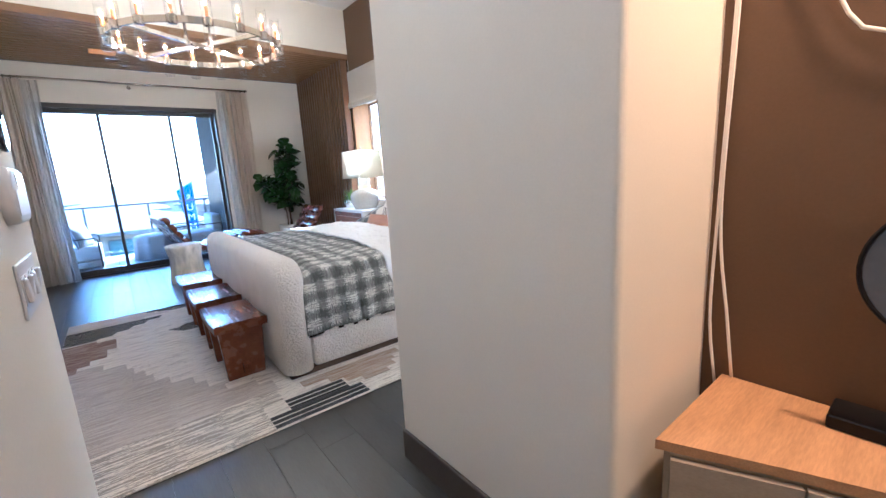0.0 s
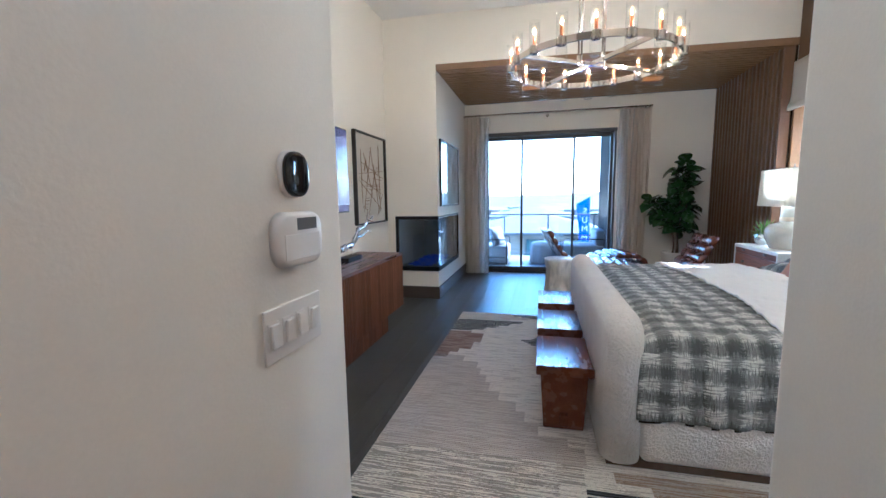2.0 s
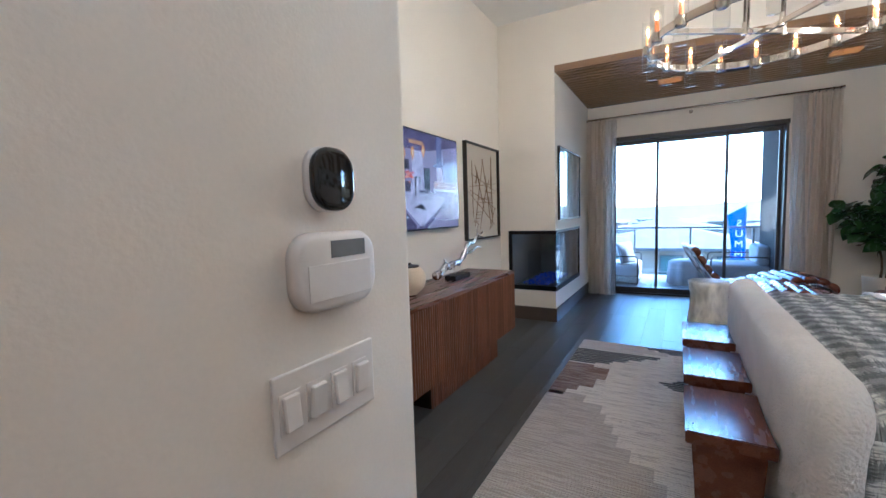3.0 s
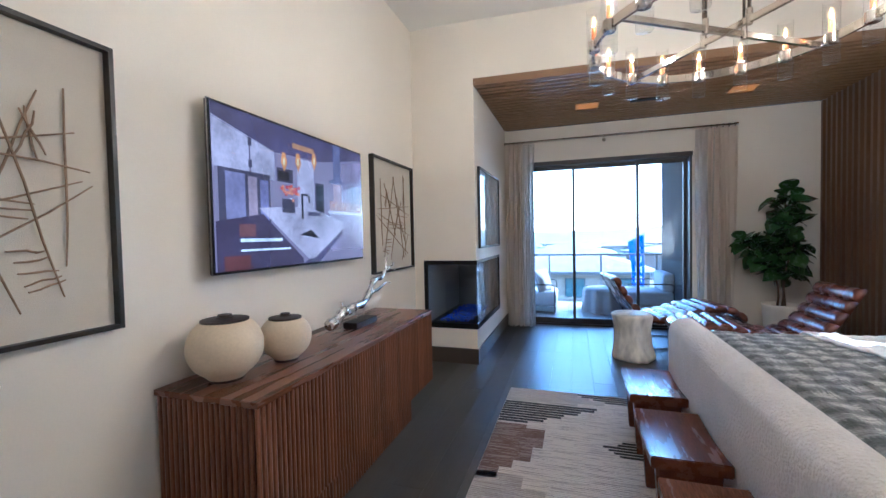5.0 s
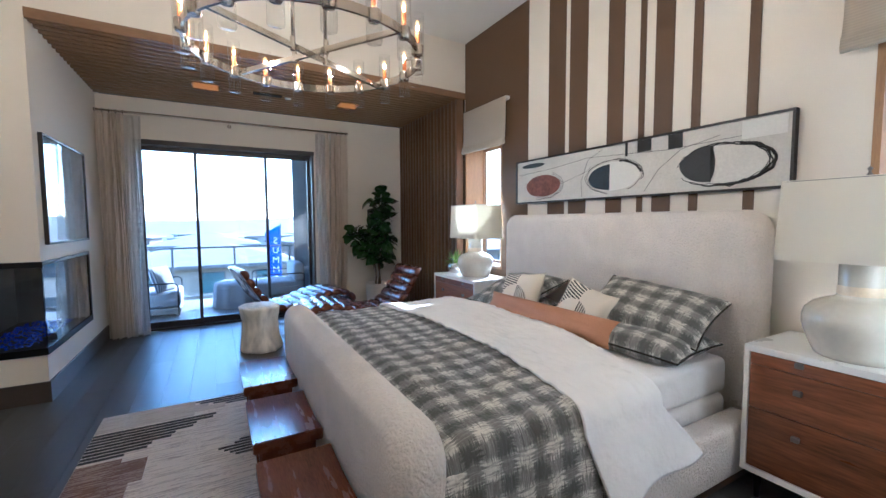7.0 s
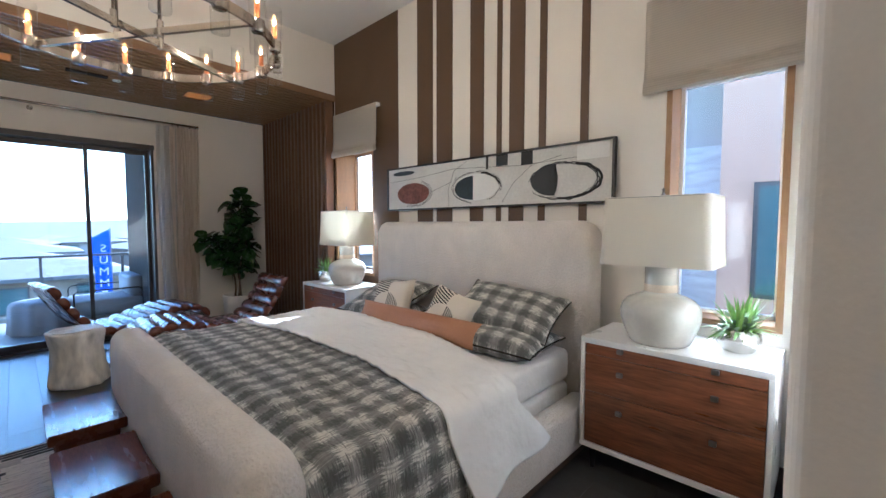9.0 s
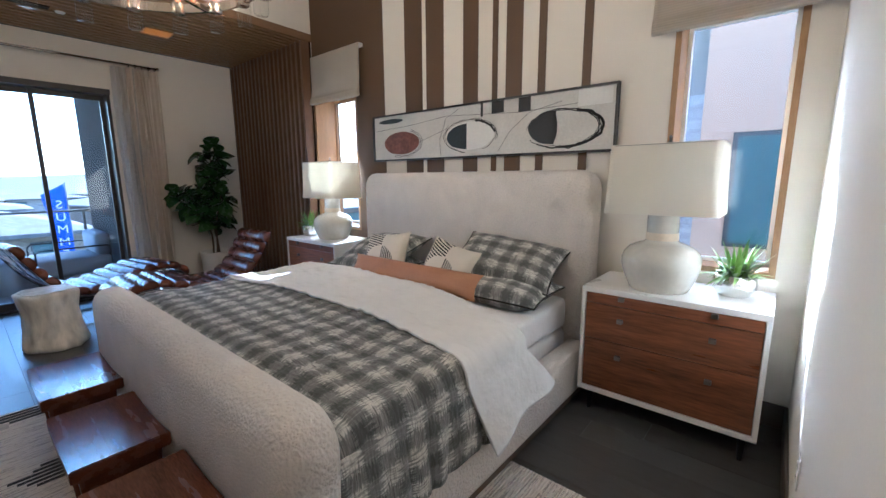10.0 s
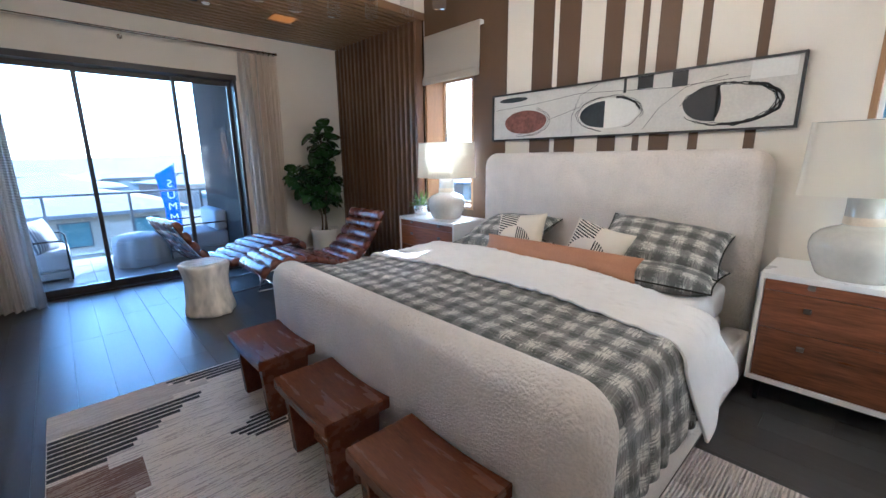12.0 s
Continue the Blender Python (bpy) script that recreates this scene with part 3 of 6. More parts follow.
def fold_at(s, v):
    drop = max(0.0, -v)
    south = max(0.0, min(1.0, 1 - v / 1.2))
    x0 = 1.52 + 0.10 * math.sin(max(0, min(1, v / 2.2)) * math.pi) + 0.40 * drop
    x1 = 2.30 - 0.30 * south ** 1.5 + 0.80 * drop
    u = x0 + (x1 - x0) * s
    y, z = bed_section(v, 0.668)
    puff = 0.045 * math.sin(max(0.0, min(1.0, v / 2.28)) * math.pi) ** 0.5 if 0 < v < 2.28 else 0
    k = noise.noise(Vector((u * 3.0, v * 2.2, 1.0))) * 0.012 + noise.noise(Vector((u * 5, v * 14, 7.0))) * 0.010 + abs(noise.noise(Vector((u * 14 + v * 9, v * 5 - u * 6, 3.0)))) * 0.014 + abs(noise.noise(Vector((u * 30, v * 5, 6.0)))) * 0.008
    lift = 0.010 + 0.012 * s
    if drop:
        fold = 0.013 * math.sin(u * 15 + 1.2) * min(1, drop / 0.25)
        flare = 0.06 * (drop / 0.3) ** 1.2 * (1.0 - 0.35 * s)
        point = 0.05 * (drop / 0.3) * max(0.0, 1 - s / 0.3)
        return Vector((u - 0.3 * point, y - 0.03 - flare - fold, z - point + 0.03 * (drop / 0.3) * s))
    taper = -0.03 * max(0.0, (s - 0.8) / 0.2)
    return Vector((u, y - (0.03 * max(0.0, 1 - v / 0.12)), z + puff + k + lift + taper))


sheet = cloth("folded_sheet", fold_at, 0, 1, -0.29, 2.5, 80, 230, SHEET, None, 0.012)
tagged(sheet, "white cotton sheet folded back over the duvet", "sheet")


# shams lean on the headboard, facing the foot of the bed
def place_cushion(ob, x, y, z, lean, twist=0, roll=0):
    ob.matrix_world = Matrix.Translation((x, y, z)) @ pose(0, 0, 0, 0, 0, -90 + twist) @ pose(0, 0, 0, -lean, roll, 0)
    return ob


for seed, (x, y, z, lean, roll, tw) in enumerate(((2.53, 3.09, 0.70, 86, 0, 2), (2.68, 3.11, 0.865, 61, 6, 6), (2.58, 4.36, 0.70, 86, 0, 0), (2.68, 4.34, 0.82, 70, -3, -4))):
    ob = pillow("pillow", 0.76, 0.45, 0.17, PLAID_PILLOW, seed=seed * 3.3)
    place_cushion(ob, x, y, z, lean, tw, roll)
    tagged(ob, "grey and white plaid pillow leaning on the headboard" if seed % 2 else "grey plaid pillow lying flat on the mattress", "pillow", "plaid pillows on the bed")
    rim = []
    for (u0, v0), (u1, v1) in (((-1, -1), (1, -1)), ((1, -1), (1, 1)), ((1, 1), (-1, 1)), ((-1, 1), (-1, -1))):
        for i in range(10):
            u, v = u0 + (u1 - u0) * i / 10, v0 + (v1 - v0) * i / 10
            rim.append((u * 0.38 * (1 - 0.07 * (1 - v * v)), 0.0, v * 0.225 * (1 - 0.07 * (1 - u * u))))
    part("piping", tube(rim, 0.0055, 6, None, True), BLACK_CLOTH, ob, "black piped edge", True)


def striped_cushion_material():
    m, tree, b, uvn, sep = uv_material("cream cushion with black stripes", bump=0.6, bump_scale=260)
    u, v = sep.outputs[0], sep.outputs[1]
    r = math_node(tree, "SQRT", math_node(tree, "ADD", math_node(tree, "POWER", math_node(tree, "ADD", u, 0.02), 2), math_node(tree, "POWER", math_node(tree, "ADD", v, 0.10), 2)))
    inside = math_node(tree, "LESS_THAN", r, 0.17)
    right = math_node(tree, "GREATER_THAN", u, 0.0)
    zone = math_node(tree, "ABSOLUTE", math_node(tree, "SUBTRACT", math_node(tree, "SUBTRACT", 1.0, inside), right))
    slant = math_node(tree, "ADD", math_node(tree, "MULTIPLY", u, 0.25), v)
    su = math_node(tree, "GREATER_THAN", math_node(tree, "FRACT", math_node(tree, "MULTIPLY", slant, 46)), 0.5)
    sv = math_node(tree, "GREATER_THAN", math_node(tree, "FRACT", math_node(tree, "MULTIPLY", u, 52)), 0.5)
    st = math_node(tree, "ADD", math_node(tree, "MULTIPLY", su, math_node(tree, "SUBTRACT", 1.0, right)), math_node(tree, "MULTIPLY", sv, right))
    edge = math_node(tree, "LESS_THAN", math_node(tree, "ABSOLUTE", u), 0.19)
    f = math_node(tree, "MULTIPLY", math_node(tree, "MULTIPLY", zone, st), edge)
    tree.links.new(mix_colour(tree, f, (0.72, 0.66, 0.56), (0.025, 0.022, 0.02)), b.inputs["Base Color"])
    return m


STRIPED = striped_cushion_material()
for seed, (x, y, z, lean, roll, tw) in enumerate(((2.47, 4.10, 0.805, 25, -6, 4), (2.46, 3.46, 0.785, 27, 10, -6))):
    ob = pillow("cushion", 0.45, 0.40, 0.14, STRIPED, seed=seed * 5 + 1, bow=0.10)
    place_cushion(ob, x, y, z, lean, tw, roll)
    tagged(ob, "cream cushion with black striped half circles", "cushion", "striped cushions on the bed")
ob = pillow("lumbar_pillow", 1.26, 0.18, 0.14, TAN_LEATHER, seed=9, bow=0.05)
place_cushion(ob, 2.34, 3.72, 0.735, 32)
tagged(ob, "long tan leather lumbar pillow on the bed", "pillow")

# ---- stools at the foot of the bed ----
STOOL_WOOD = material("reddish stool wood", (0.14, 0.05, 0.024), 0.27, vary=0.5, scale=2.2, fine=26, bump=0.02, stretch=(7, 0.9, 7), spec=0.35, jitter=0.01)
stool = thing("stool", (0.582, 3.09, 0), "reddish brown wooden stool with curved saddle seat", "stool", "stools at the bed foot")
SX, SY, NY = 0.157, 0.262, 14
bm = bmesh.new()
rows = []
for j in range(NY + 1):
    f = -1 + 2 * j / NY
    zt, zb = 0.385 + 0.019 * f * f, 0.337 + 0.010 * f * f
    rows.append([bm.verts.new(p) for p in ((-SX, SY * f, zt), (SX, SY * f, zt), (SX, SY * f, zb), (-SX, SY * f, zb))])
for p, q in zip(rows, rows[1:]):
    for k in range(4):
        bm.faces.new((p[k], p[(k + 1) % 4], q[(k + 1) % 4], q[k]))
bm.faces.new(rows[0])
bm.faces.new(rows[-1][::-1])
bmesh.ops.recalc_face_normals(bm, faces=bm.faces)
sharp = [e for e in bm.edges if len(e.link_faces) == 2 and e.calc_face_angle(0) > 0.6]
bmesh.ops.bevel(bm, geom=sharp, offset=0.005, segments=2, affect="EDGES")
part("seat", bm, STOOL_WOOD, stool)
for yy in (-0.19, 0.19):
    bm = bmesh.new()
    lo = [bm.verts.new((x, yy + d, 0.012)) for x, d in ((-0.112, -0.026), (0.112, -0.026), (0.112, 0.026), (-0.112, 0.026))]
    hi = [bm.verts.new((x, yy + d, 0.342)) for x, d in ((-0.132, -0.026), (0.132, -0.026), (0.132, 0.026), (-0.132, 0.026))]
    bm.faces.new(lo[::-1])
    bm.faces.new(hi)
    for i in range(4):
        bm.faces.new((lo[i], lo[(i + 1) % 4], hi[(i + 1) % 4], hi[i]))
    bmesh.ops.bevel(bm, geom=bm.edges[:], offset=0.004, segments=1, affect="EDGES")
    part("leg", bm, STOOL_WOOD, stool)
part("stretcher", box(-0.022, -0.26, 0.05, 0.022, 0.26, 0.115, None, 0.003, 1), STOOL_WOOD, stool)
copy_thing(stool, pose(0.584, 3.77, 0))
copy_thing(stool, pose(0.586, 4.495, 0))

# ---- rug ----
def rug_yarn(name, colour, other, k=0.5):
    m, tree, b = nodes_of(name)
    N, L = tree.nodes.new, tree.links.new
    co = N("ShaderNodeTexCoord")
    def streak(sx, sy):
        mp = N("ShaderNodeMapping")
        mp.inputs["Scale"].default_value = (sx, sy, 1)
        L(co.outputs["Object"], mp.inputs["Vector"])
        nz = N("ShaderNodeTexNoise")
        nz.inputs["Scale"].default_value = 1
        nz.inputs["Detail"].default_value = 3
        L(mp.outputs[0], nz.inputs["Vector"])
        return nz.outputs["Fac"]
    f = math_node(tree, "GREATER_THAN", math_node(tree, "ADD", streak(5, 95), math_node(tree, "MULTIPLY", streak(60, 120), 0.35)), 0.58 + 0.2 * k)
    L(mix_colour(tree, math_node(tree, "MULTIPLY", f, 0.8), colour, other), b.inputs["Base Color"])
    b.inputs["Roughness"].default_value = 0.95
    b.inputs["Specular IOR Level"].default_value = 0.1
    b.inputs["Sheen Weight"].default_value = 0.1
    wv = N("ShaderNodeTexWave")
    wv.bands_direction = "Y"
    wv.inputs["Scale"].default_value = 20
    wv.inputs["Distortion"].default_value = 1.5
    wv.inputs["Detail"].default_value = 2
    L(co.outputs["Object"], wv.inputs["Vector"])
    h = math_node(tree, "ADD", wv.outputs["Fac"], math_node(tree, "MULTIPLY", streak(90, 90), 1.2))
    bp = N("ShaderNodeBump")
    bp.inputs["Strength"].default_value = 0.9
    bp.inputs["Distance"].default_value = 0.006
    L(h, bp.inputs["Height"])
    L(bp.outputs[0], b.inputs["Normal"])
    return m

CREAM_Y = rug_yarn("cream rug yarn", (0.8, 0.73, 0.64), (0.45, 0.38, 0.33), 0.8)
PALE_Y = rug_yarn("pale speckled rug yarn", (0.78, 0.71, 0.61), (0.25, 0.22, 0.19), 0.4)
TAUPE_Y = rug_yarn("taupe rug yarn", (0.44, 0.38, 0.33), (0.62, 0.55, 0.49), 0.45)
GREIGE_Y = rug_yarn("greige rug yarn", (0.48, 0.42, 0.37), (0.62, 0.56, 0.5), 0.45)
LOOP_Y = rug_yarn("looped cream rug yarn", (0.66, 0.59, 0.51), (0.36, 0.31, 0.27), 0.75)
BROWN_Y = rug_yarn("russet rug yarn", (0.2, 0.115, 0.085), (0.42, 0.33, 0.27), 0.6)
TAN_Y = rug_yarn("tan rug yarn", (0.36, 0.25, 0.17), (0.55, 0.47, 0.38), 0.45)
BLACK_Y = rug_yarn("charcoal rug yarn", (0.025, 0.028, 0.032), (0.06, 0.06, 0.065), 0.5)
rug = thing("rug", (0.75, 3.66, 0), "flat-woven cream rug with stepped taupe and black pattern", "rug")
RA = (0.75, 3.66, 0)
part("weave", local(box(-0.44, 2.13, 0.001, 1.93, 5.20, 0.010, None, 0.003, 1), RA), CREAM_Y, rug)


def patch(mat, rows, z=0.0125, label=""):
    """A woven area made of rows (y0, y1, x0, x1)."""
    bm = bmesh.new()
    for y0, y1, a, b in rows:
        box(a, y0, 0.009, b, y1, z, bm)
    part("pattern", local(bm, RA), mat, rug, label)


XW = -0.436
patch(GREIGE_Y, [(4.93, 5.196, XW, 0.13), (5.05, 5.11, 0.13, 0.22), (4.98, 5.05, 0.13, 0.33)], label="greige woven band")
for rows in ([(5.155 - 0.0 + k * 0.036, 5.155 + 0.024 + k * 0.036, 0.13, 1.2) for k in (0,)], [(5.115, 5.14, 0.16, 1.0)], [(5.075, 5.10, 0.25, 0.75)], [(5.035, 5.06, 0.335, 0.62)]):
    patch(BLACK_Y, rows, label="charcoal stripe")
for k in range(9):
    y = 4.905 - k * 0.043
    patch(BLACK_Y, [(y - 0.028, y, XW, (0.27, 0.25, 0.15, 0.13, 0.03, 0.01, -0.09, -0.11, -0.22)[k])], label="charcoal stripe")
patch(BROWN_Y, [(4.40, 4.50, XW, -0.22), (4.40, 4.45, -0.22, -0.09), (4.20, 4.40, XW, -0.09), (4.02, 4.20, XW, -0.15), (3.93, 4.02, XW, -0.25), (3.80, 3.93, XW, -0.32)], label="russet woven block")
patch(BLACK_Y, [(4.39 - 0.035 * k, 4.41 - 0.035 * k, 0.40 - 0.03 * k, 0.80 - 0.06 * k) for k in range(2)], label="charcoal stripe")
patch(BLACK_Y, [(4.32 - 0.035 * k, 4.34 - 0.035 * k, 0.28 + 0.03 * k, 0.55) for k in range(4)], label="charcoal stripe")
stair = ((3.86, XW, -0.17), (3.74, XW, -0.04), (3.62, XW, 0.0), (3.50, XW, 0.06), (3.38, XW, 0.10), (3.26, XW, 0.18), (3.14, XW, 0.30), (3.02, XW, 0.36), (2.90, XW, 0.44), (2.78, XW, 0.60), (2.70, XW, 0.68))
patch(TAUPE_Y, [((stair[i + 1][0] if i + 1 < len(stair) else 2.55), stair[i][0], stair[i][1], stair[i][2]) for i in range(len(stair))], label="taupe stepped area")
patch(PALE_Y, [(2.134, 2.55, XW, 0.54), (2.39, 2.55, 0.54, 0.66)], label="pale speckled band")
patch(TAN_Y, [(2.46, 2.54, 0.80, 1.50), (2.40, 2.46, 0.95, 1.42), (2.33, 2.40, 1.03, 1.38), (2.27, 2.33, 1.12, 1.30)], label="tan woven block")
for k in range(3):
    patch(BLACK_Y, [(2.355 - 0.045 * k, 2.386 - 0.045 * k, 0.66, 1.01)], label="charcoal stripe")
for k in range(3):
    patch(BLACK_Y, [(2.232 - 0.045 * k, 2.263 - 0.045 * k, 0.54, 1.08)], 0.0128, "charcoal stripe")
patch(LOOP_Y, [(2.134, 3.2, 1.62, 1.926)], label="pale speckled end")

# ---- credenza with fluted walnut fronts ----
CREDENZA_WOOD = material("credenza walnut", (0.17, 0.07, 0.036), 0.32, vary=0.55, scale=2.5, fine=30, bump=0.1, stretch=(7, 7, 0.8), piece=0.7)
CREDENZA_TOP = material("credenza walnut top", (0.13, 0.052, 0.027), 0.28, vary=0.45, scale=2.5, fine=30, bump=0.08, stretch=(8, 0.7, 8))
cred = thing("credenza", (-1.30, 3.80, 0), "dark walnut credenza with fluted slatted fronts", "credenza")
CR = (-1.30, 3.80, 0)
cx0, cx1, cy0, cy1, cz0, cz1 = W + 0.012, -1.03, 2.80, 4.79, 0.18, 0.764
part("top", local(box(cx0, cy0, cz1 - 0.026, cx1, cy1, cz1, None, 0.003, 1), CR), CREDENZA_TOP, cred)
part("body", local(box(cx0, cy0 + 0.05, cz0, cx1 - 0.05, cy1 - 0.05, cz1 - 0.026), CR), SLAT_BACK, cred)
part("plinth", local(box(cx0 + 0.03, cy0 + 0.40, 0, cx1 - 0.05, cy1 - 0.40, cz0), CR), SLAT_BACK, cred)
def flute(x, y, z0, z1, data=None, turn=0):
    if data is None:
        bm = lathe([(0.0, z0), (0.0105, z0), (0.0105, z1), (0.0, z1)], 8)
        ob = part("flute", bm, CREDENZA_WOOD, cred, smooth=False)
    else:
        ob = new("flute", data)
        ob.parent = cred
    ob.location = (x - CR[0], y - CR[1], 0)
    return ob.data
nf = 70
data = None
for i in range(nf):
    data = flute(cx1 - 0.013, cy0 + 0.013 + (cy1 - cy0 - 0.026) * i / (nf - 1), cz0, cz1 - 0.026, data)
for yy in (cy0 + 0.013, cy1 - 0.013):
    for i in range(18):
        flute(cx0 + 0.02 + i * 0.0278, yy, cz0, cz1 - 0.026, data)
data = None
for i in range(42):
    data = flute(cx1 - 0.045, cy0 + 0.415 + (cy1 - cy0 - 0.83) * i / 41, 0.0, cz0, data)

# round lidded pots and driftwood on the credenza
POT = material("cream ceramic pot", (0.66, 0.55, 0.4), 0.5, vary=0.1, scale=5, fine=90, bump=0.1)
POT_DARK = material("dark carved wood", (0.025, 0.015, 0.012), 0.5, vary=0.3)
def round_pot(x, y, r, h):
    p = thing("pot", (x, y, cz1), "round cream ceramic pot with dark wooden lid", "pot", "lidded pots on the credenza")
    part("base", lathe([(0, 0), (r * 0.45, 0), (r * 0.5, 0.02), (0, 0.022)], 32), POT_DARK, p)
    prof = [(r * 0.48, 0.012)] + [(r * math.cos(a) ** 0.8, 0.012 + (h - 0.012) * (0.5 + 0.5 * math.sin(a))) for a in (radians(-58 + 116 * i / 16) for i in range(17))]
    part("bowl", lathe(prof, 40), POT, p, smooth=True)
    rt = prof[-1][0]
    zt = prof[-1][1]
    part("lid", lathe([(rt + 0.004, zt - 0.006), (rt + 0.004, zt + 0.006), (rt * 0.4, zt + 0.012), (rt * 0.32, zt + 0.016), (rt * 0.30, zt + 0.026), (0, zt + 0.028)], 32), POT_DARK, p, "dark wooden lid")
    return p
round_pot(-1.37, 2.99, 0.158, 0.285)
round_pot(-1.30, 3.30, 0.127, 0.232)
SILVER = material("burnished silver driftwood", (0.62, 0.6, 0.57), 0.26, metal=1.0, vary=0.3, scale=12, fine=50, bump=0.5, distance=0.006)
CHROME = material("polished chrome", (0.8, 0.78, 0.75), 0.07, metal=1.0, vary=0.04, bump=0)
PEWTER = material("dark pewter", (0.22, 0.21, 0.2), 0.35, metal=1.0, vary=0.2, bump=0.1)
drift = thing("sculpture", (-1.33, 4.12, cz1), "silver driftwood branch sculpture on a dark base", "sculpture")
part("base", box(-0.055, -0.145, 0, 0.055, 0.145, 0.045, None, 0.004, 1), BLACK_METAL, drift)
for yy in (-0.05, 0.05):
    part("pin", tube([(0, yy, 0.04), (0, yy, 0.125)], 0.003, 6), CHROME, drift)
pts = [(-0.01, -0.38, 0.075), (0.0, -0.31, 0.095), (0.01, -0.24, 0.14), (0.0, -0.17, 0.128), (0.01, -0.08, 0.15), (0.0, 0.03, 0.15), (0.0, 0.11, 0.19), (0.01, 0.16, 0.27), (0.0, 0.23, 0.30), (0.0, 0.33, 0.305), (0.0, 0.43, 0.36), (0.0, 0.52, 0.385), (0.0, 0.57, 0.40)]
part("branch", tube(smooth_path(pts, 48), [0.034 - 0.026 * (i / 48) ** 1.4 + 0.005 * math.sin(i * 1.1) for i in range(49)], 10), SILVER, drift, smooth=True)
for twig, r in (([(0, 0.10, 0.19), (0.01, 0.15, 0.215), (0.02, 0.24, 0.225), (0.02, 0.37, 0.26), (0.02, 0.46, 0.25)], 0.019), ([(0, 0.35, 0.31), (0, 0.41, 0.345), (-0.01, 0.45, 0.42), (0.0, 0.47, 0.48)], 0.014), ([(0, -0.24, 0.14), (0.01, -0.25, 0.175), (0.01, -0.26, 0.205)], 0.018), ([(0, 0.45, 0.365), (0.02, 0.51, 0.35), (0.03, 0.56, 0.345)], 0.009)):
    part("twig", tube(smooth_path(twig, 16), [r * (1 - 0.8 * i / 16) for i in range(17)], 8), SILVER, drift, smooth=True)

# ---- television ----
tv = thing("television", (-1.53, 3.77, 1.215), "large wall-mounted television showing a lavender-lit kitchen", "television")
tx, ty0, ty1, tz0, tz1 = -1.49, 3.055, 4.48, 1.22, 2.05
TA = (-1.53, 3.77, 1.215)
part("wall_bracket", local(box(W, 3.5, 1.45, -1.52, 4.04, 1.85), TA), BLACK_METAL, tv)
part("case", local(box(-1.52, ty0, tz0, tx - 0.004, ty1, tz1, None, 0.004, 1), TA), BLACK_METAL, tv)
part("bezel", local(box(-1.505, ty0 - 0.003, tz0 - 0.003, tx - 0.008, ty1 + 0.003, tz1 + 0.003), TA), PEWTER, tv, "thin pewter edge")
scr = part("screen", local(box(tx - 0.004, ty0 + 0.012, tz0 + 0.012, tx - 0.002, ty1 - 0.012, tz1 - 0.012), TA), glow("screen lavender", (0.33, 0.26, 0.35), 0.036), tv, "glossy lit screen")
SCREEN = {}
def screen_glow(c, s):
    m = glow("screen colour", c, s)
    t = m.node_tree
    co, n1, n2 = t.nodes.new("ShaderNodeTexCoord"), t.nodes.new("ShaderNodeTexNoise"), t.nodes.new("ShaderNodeTexNoise")
    n1.inputs["Scale"].default_value, n2.inputs["Scale"].default_value = 5.0, 45.0
    for n_ in (n1, n2):
        t.links.new(co.outputs["Object"], n_.inputs["Vector"])
    f = math_node(t, "MULTIPLY_ADD", math_node(t, "ADD", n1.outputs["Fac"], math_node(t, "MULTIPLY", n2.outputs["Fac"], 0.5)), 1.7 * s, -0.25 * s)
    t.links.new(math_node(t, "MAXIMUM", f, 0.003), m.node_tree.nodes["Principled BSDF"].inputs["Emission Strength"])
    m.node_tree.nodes["Principled BSDF"].inputs["Roughness"].default_value = 0.2
    return m


def screen_colour(c, s=0.04):
    if c not in SCREEN:
        SCREEN[c] = screen_glow(c, s)
    return SCREEN[c]
layer = [0]
def on_screen(name, colour, *uv):
    """A flat area of the picture on the screen; u from the south edge, v from below, 0 to 1."""
    layer[0] += 1
    bm = bmesh.new()
    xx = tx - 0.002 + 0.00015 * layer[0]
    vs = [bm.verts.new((xx, ty0 + 0.012 + u * (ty1 - ty0 - 0.024), tz0 + 0.012 + v * (tz1 - tz0 - 0.024))) for u, v in uv]
    bm.faces.new(vs)
    part(name, local(bm, TA), screen_colour(colour), scr)
def rect(u0, v0, u1, v1):
    return ((u0, v0), (u1, v0), (u1, v1), (u0, v1))
LAV, LAV2, LAVD, STEEL, DARK = (0.34, 0.26, 0.36), (0.56, 0.47, 0.54), (0.11, 0.085, 0.15), (0.09, 0.075, 0.11), (0.012, 0.011, 0.018)
ORANGE, WHITE_S = (0.75, 0.3, 0.1), (0.75, 0.72, 0.8)
on_screen("picture_ceiling", LAVD, (0, 1), (0, 0.93), (0.3, 0.80), (0.62, 0.82), (1, 0.94), (1, 1))
on_screen("picture_cabinet", LAV2, (0, 0.92), (0, 0.63), (0.30, 0.60), (0.30, 0.80))
on_screen("picture_cabinet", LAV2, *rect(0.44, 0.36, 0.56, 0.80))
on_screen("picture_cabinet", LAV, (0.80, 0.48), (1, 0.46), (1, 0.92), (0.80, 0.86))
for u in (0.165, 0.9):
    on_screen("picture_line", LAVD, *rect(u, 0.62 if u < 0.5 else 0.48, u + 0.006, 0.9))
for v in (0.66, 0.80):
    on_screen("picture_handle", STEEL, *rect(0.16, v, 0.178, v + 0.05))
on_screen("picture_fridge", STEEL, *rect(0.02, 0.2, 0.27, 0.63))
on_screen("picture_fridge_door", (0.3, 0.26, 0.4), *rect(0.05, 0.28, 0.14, 0.61))
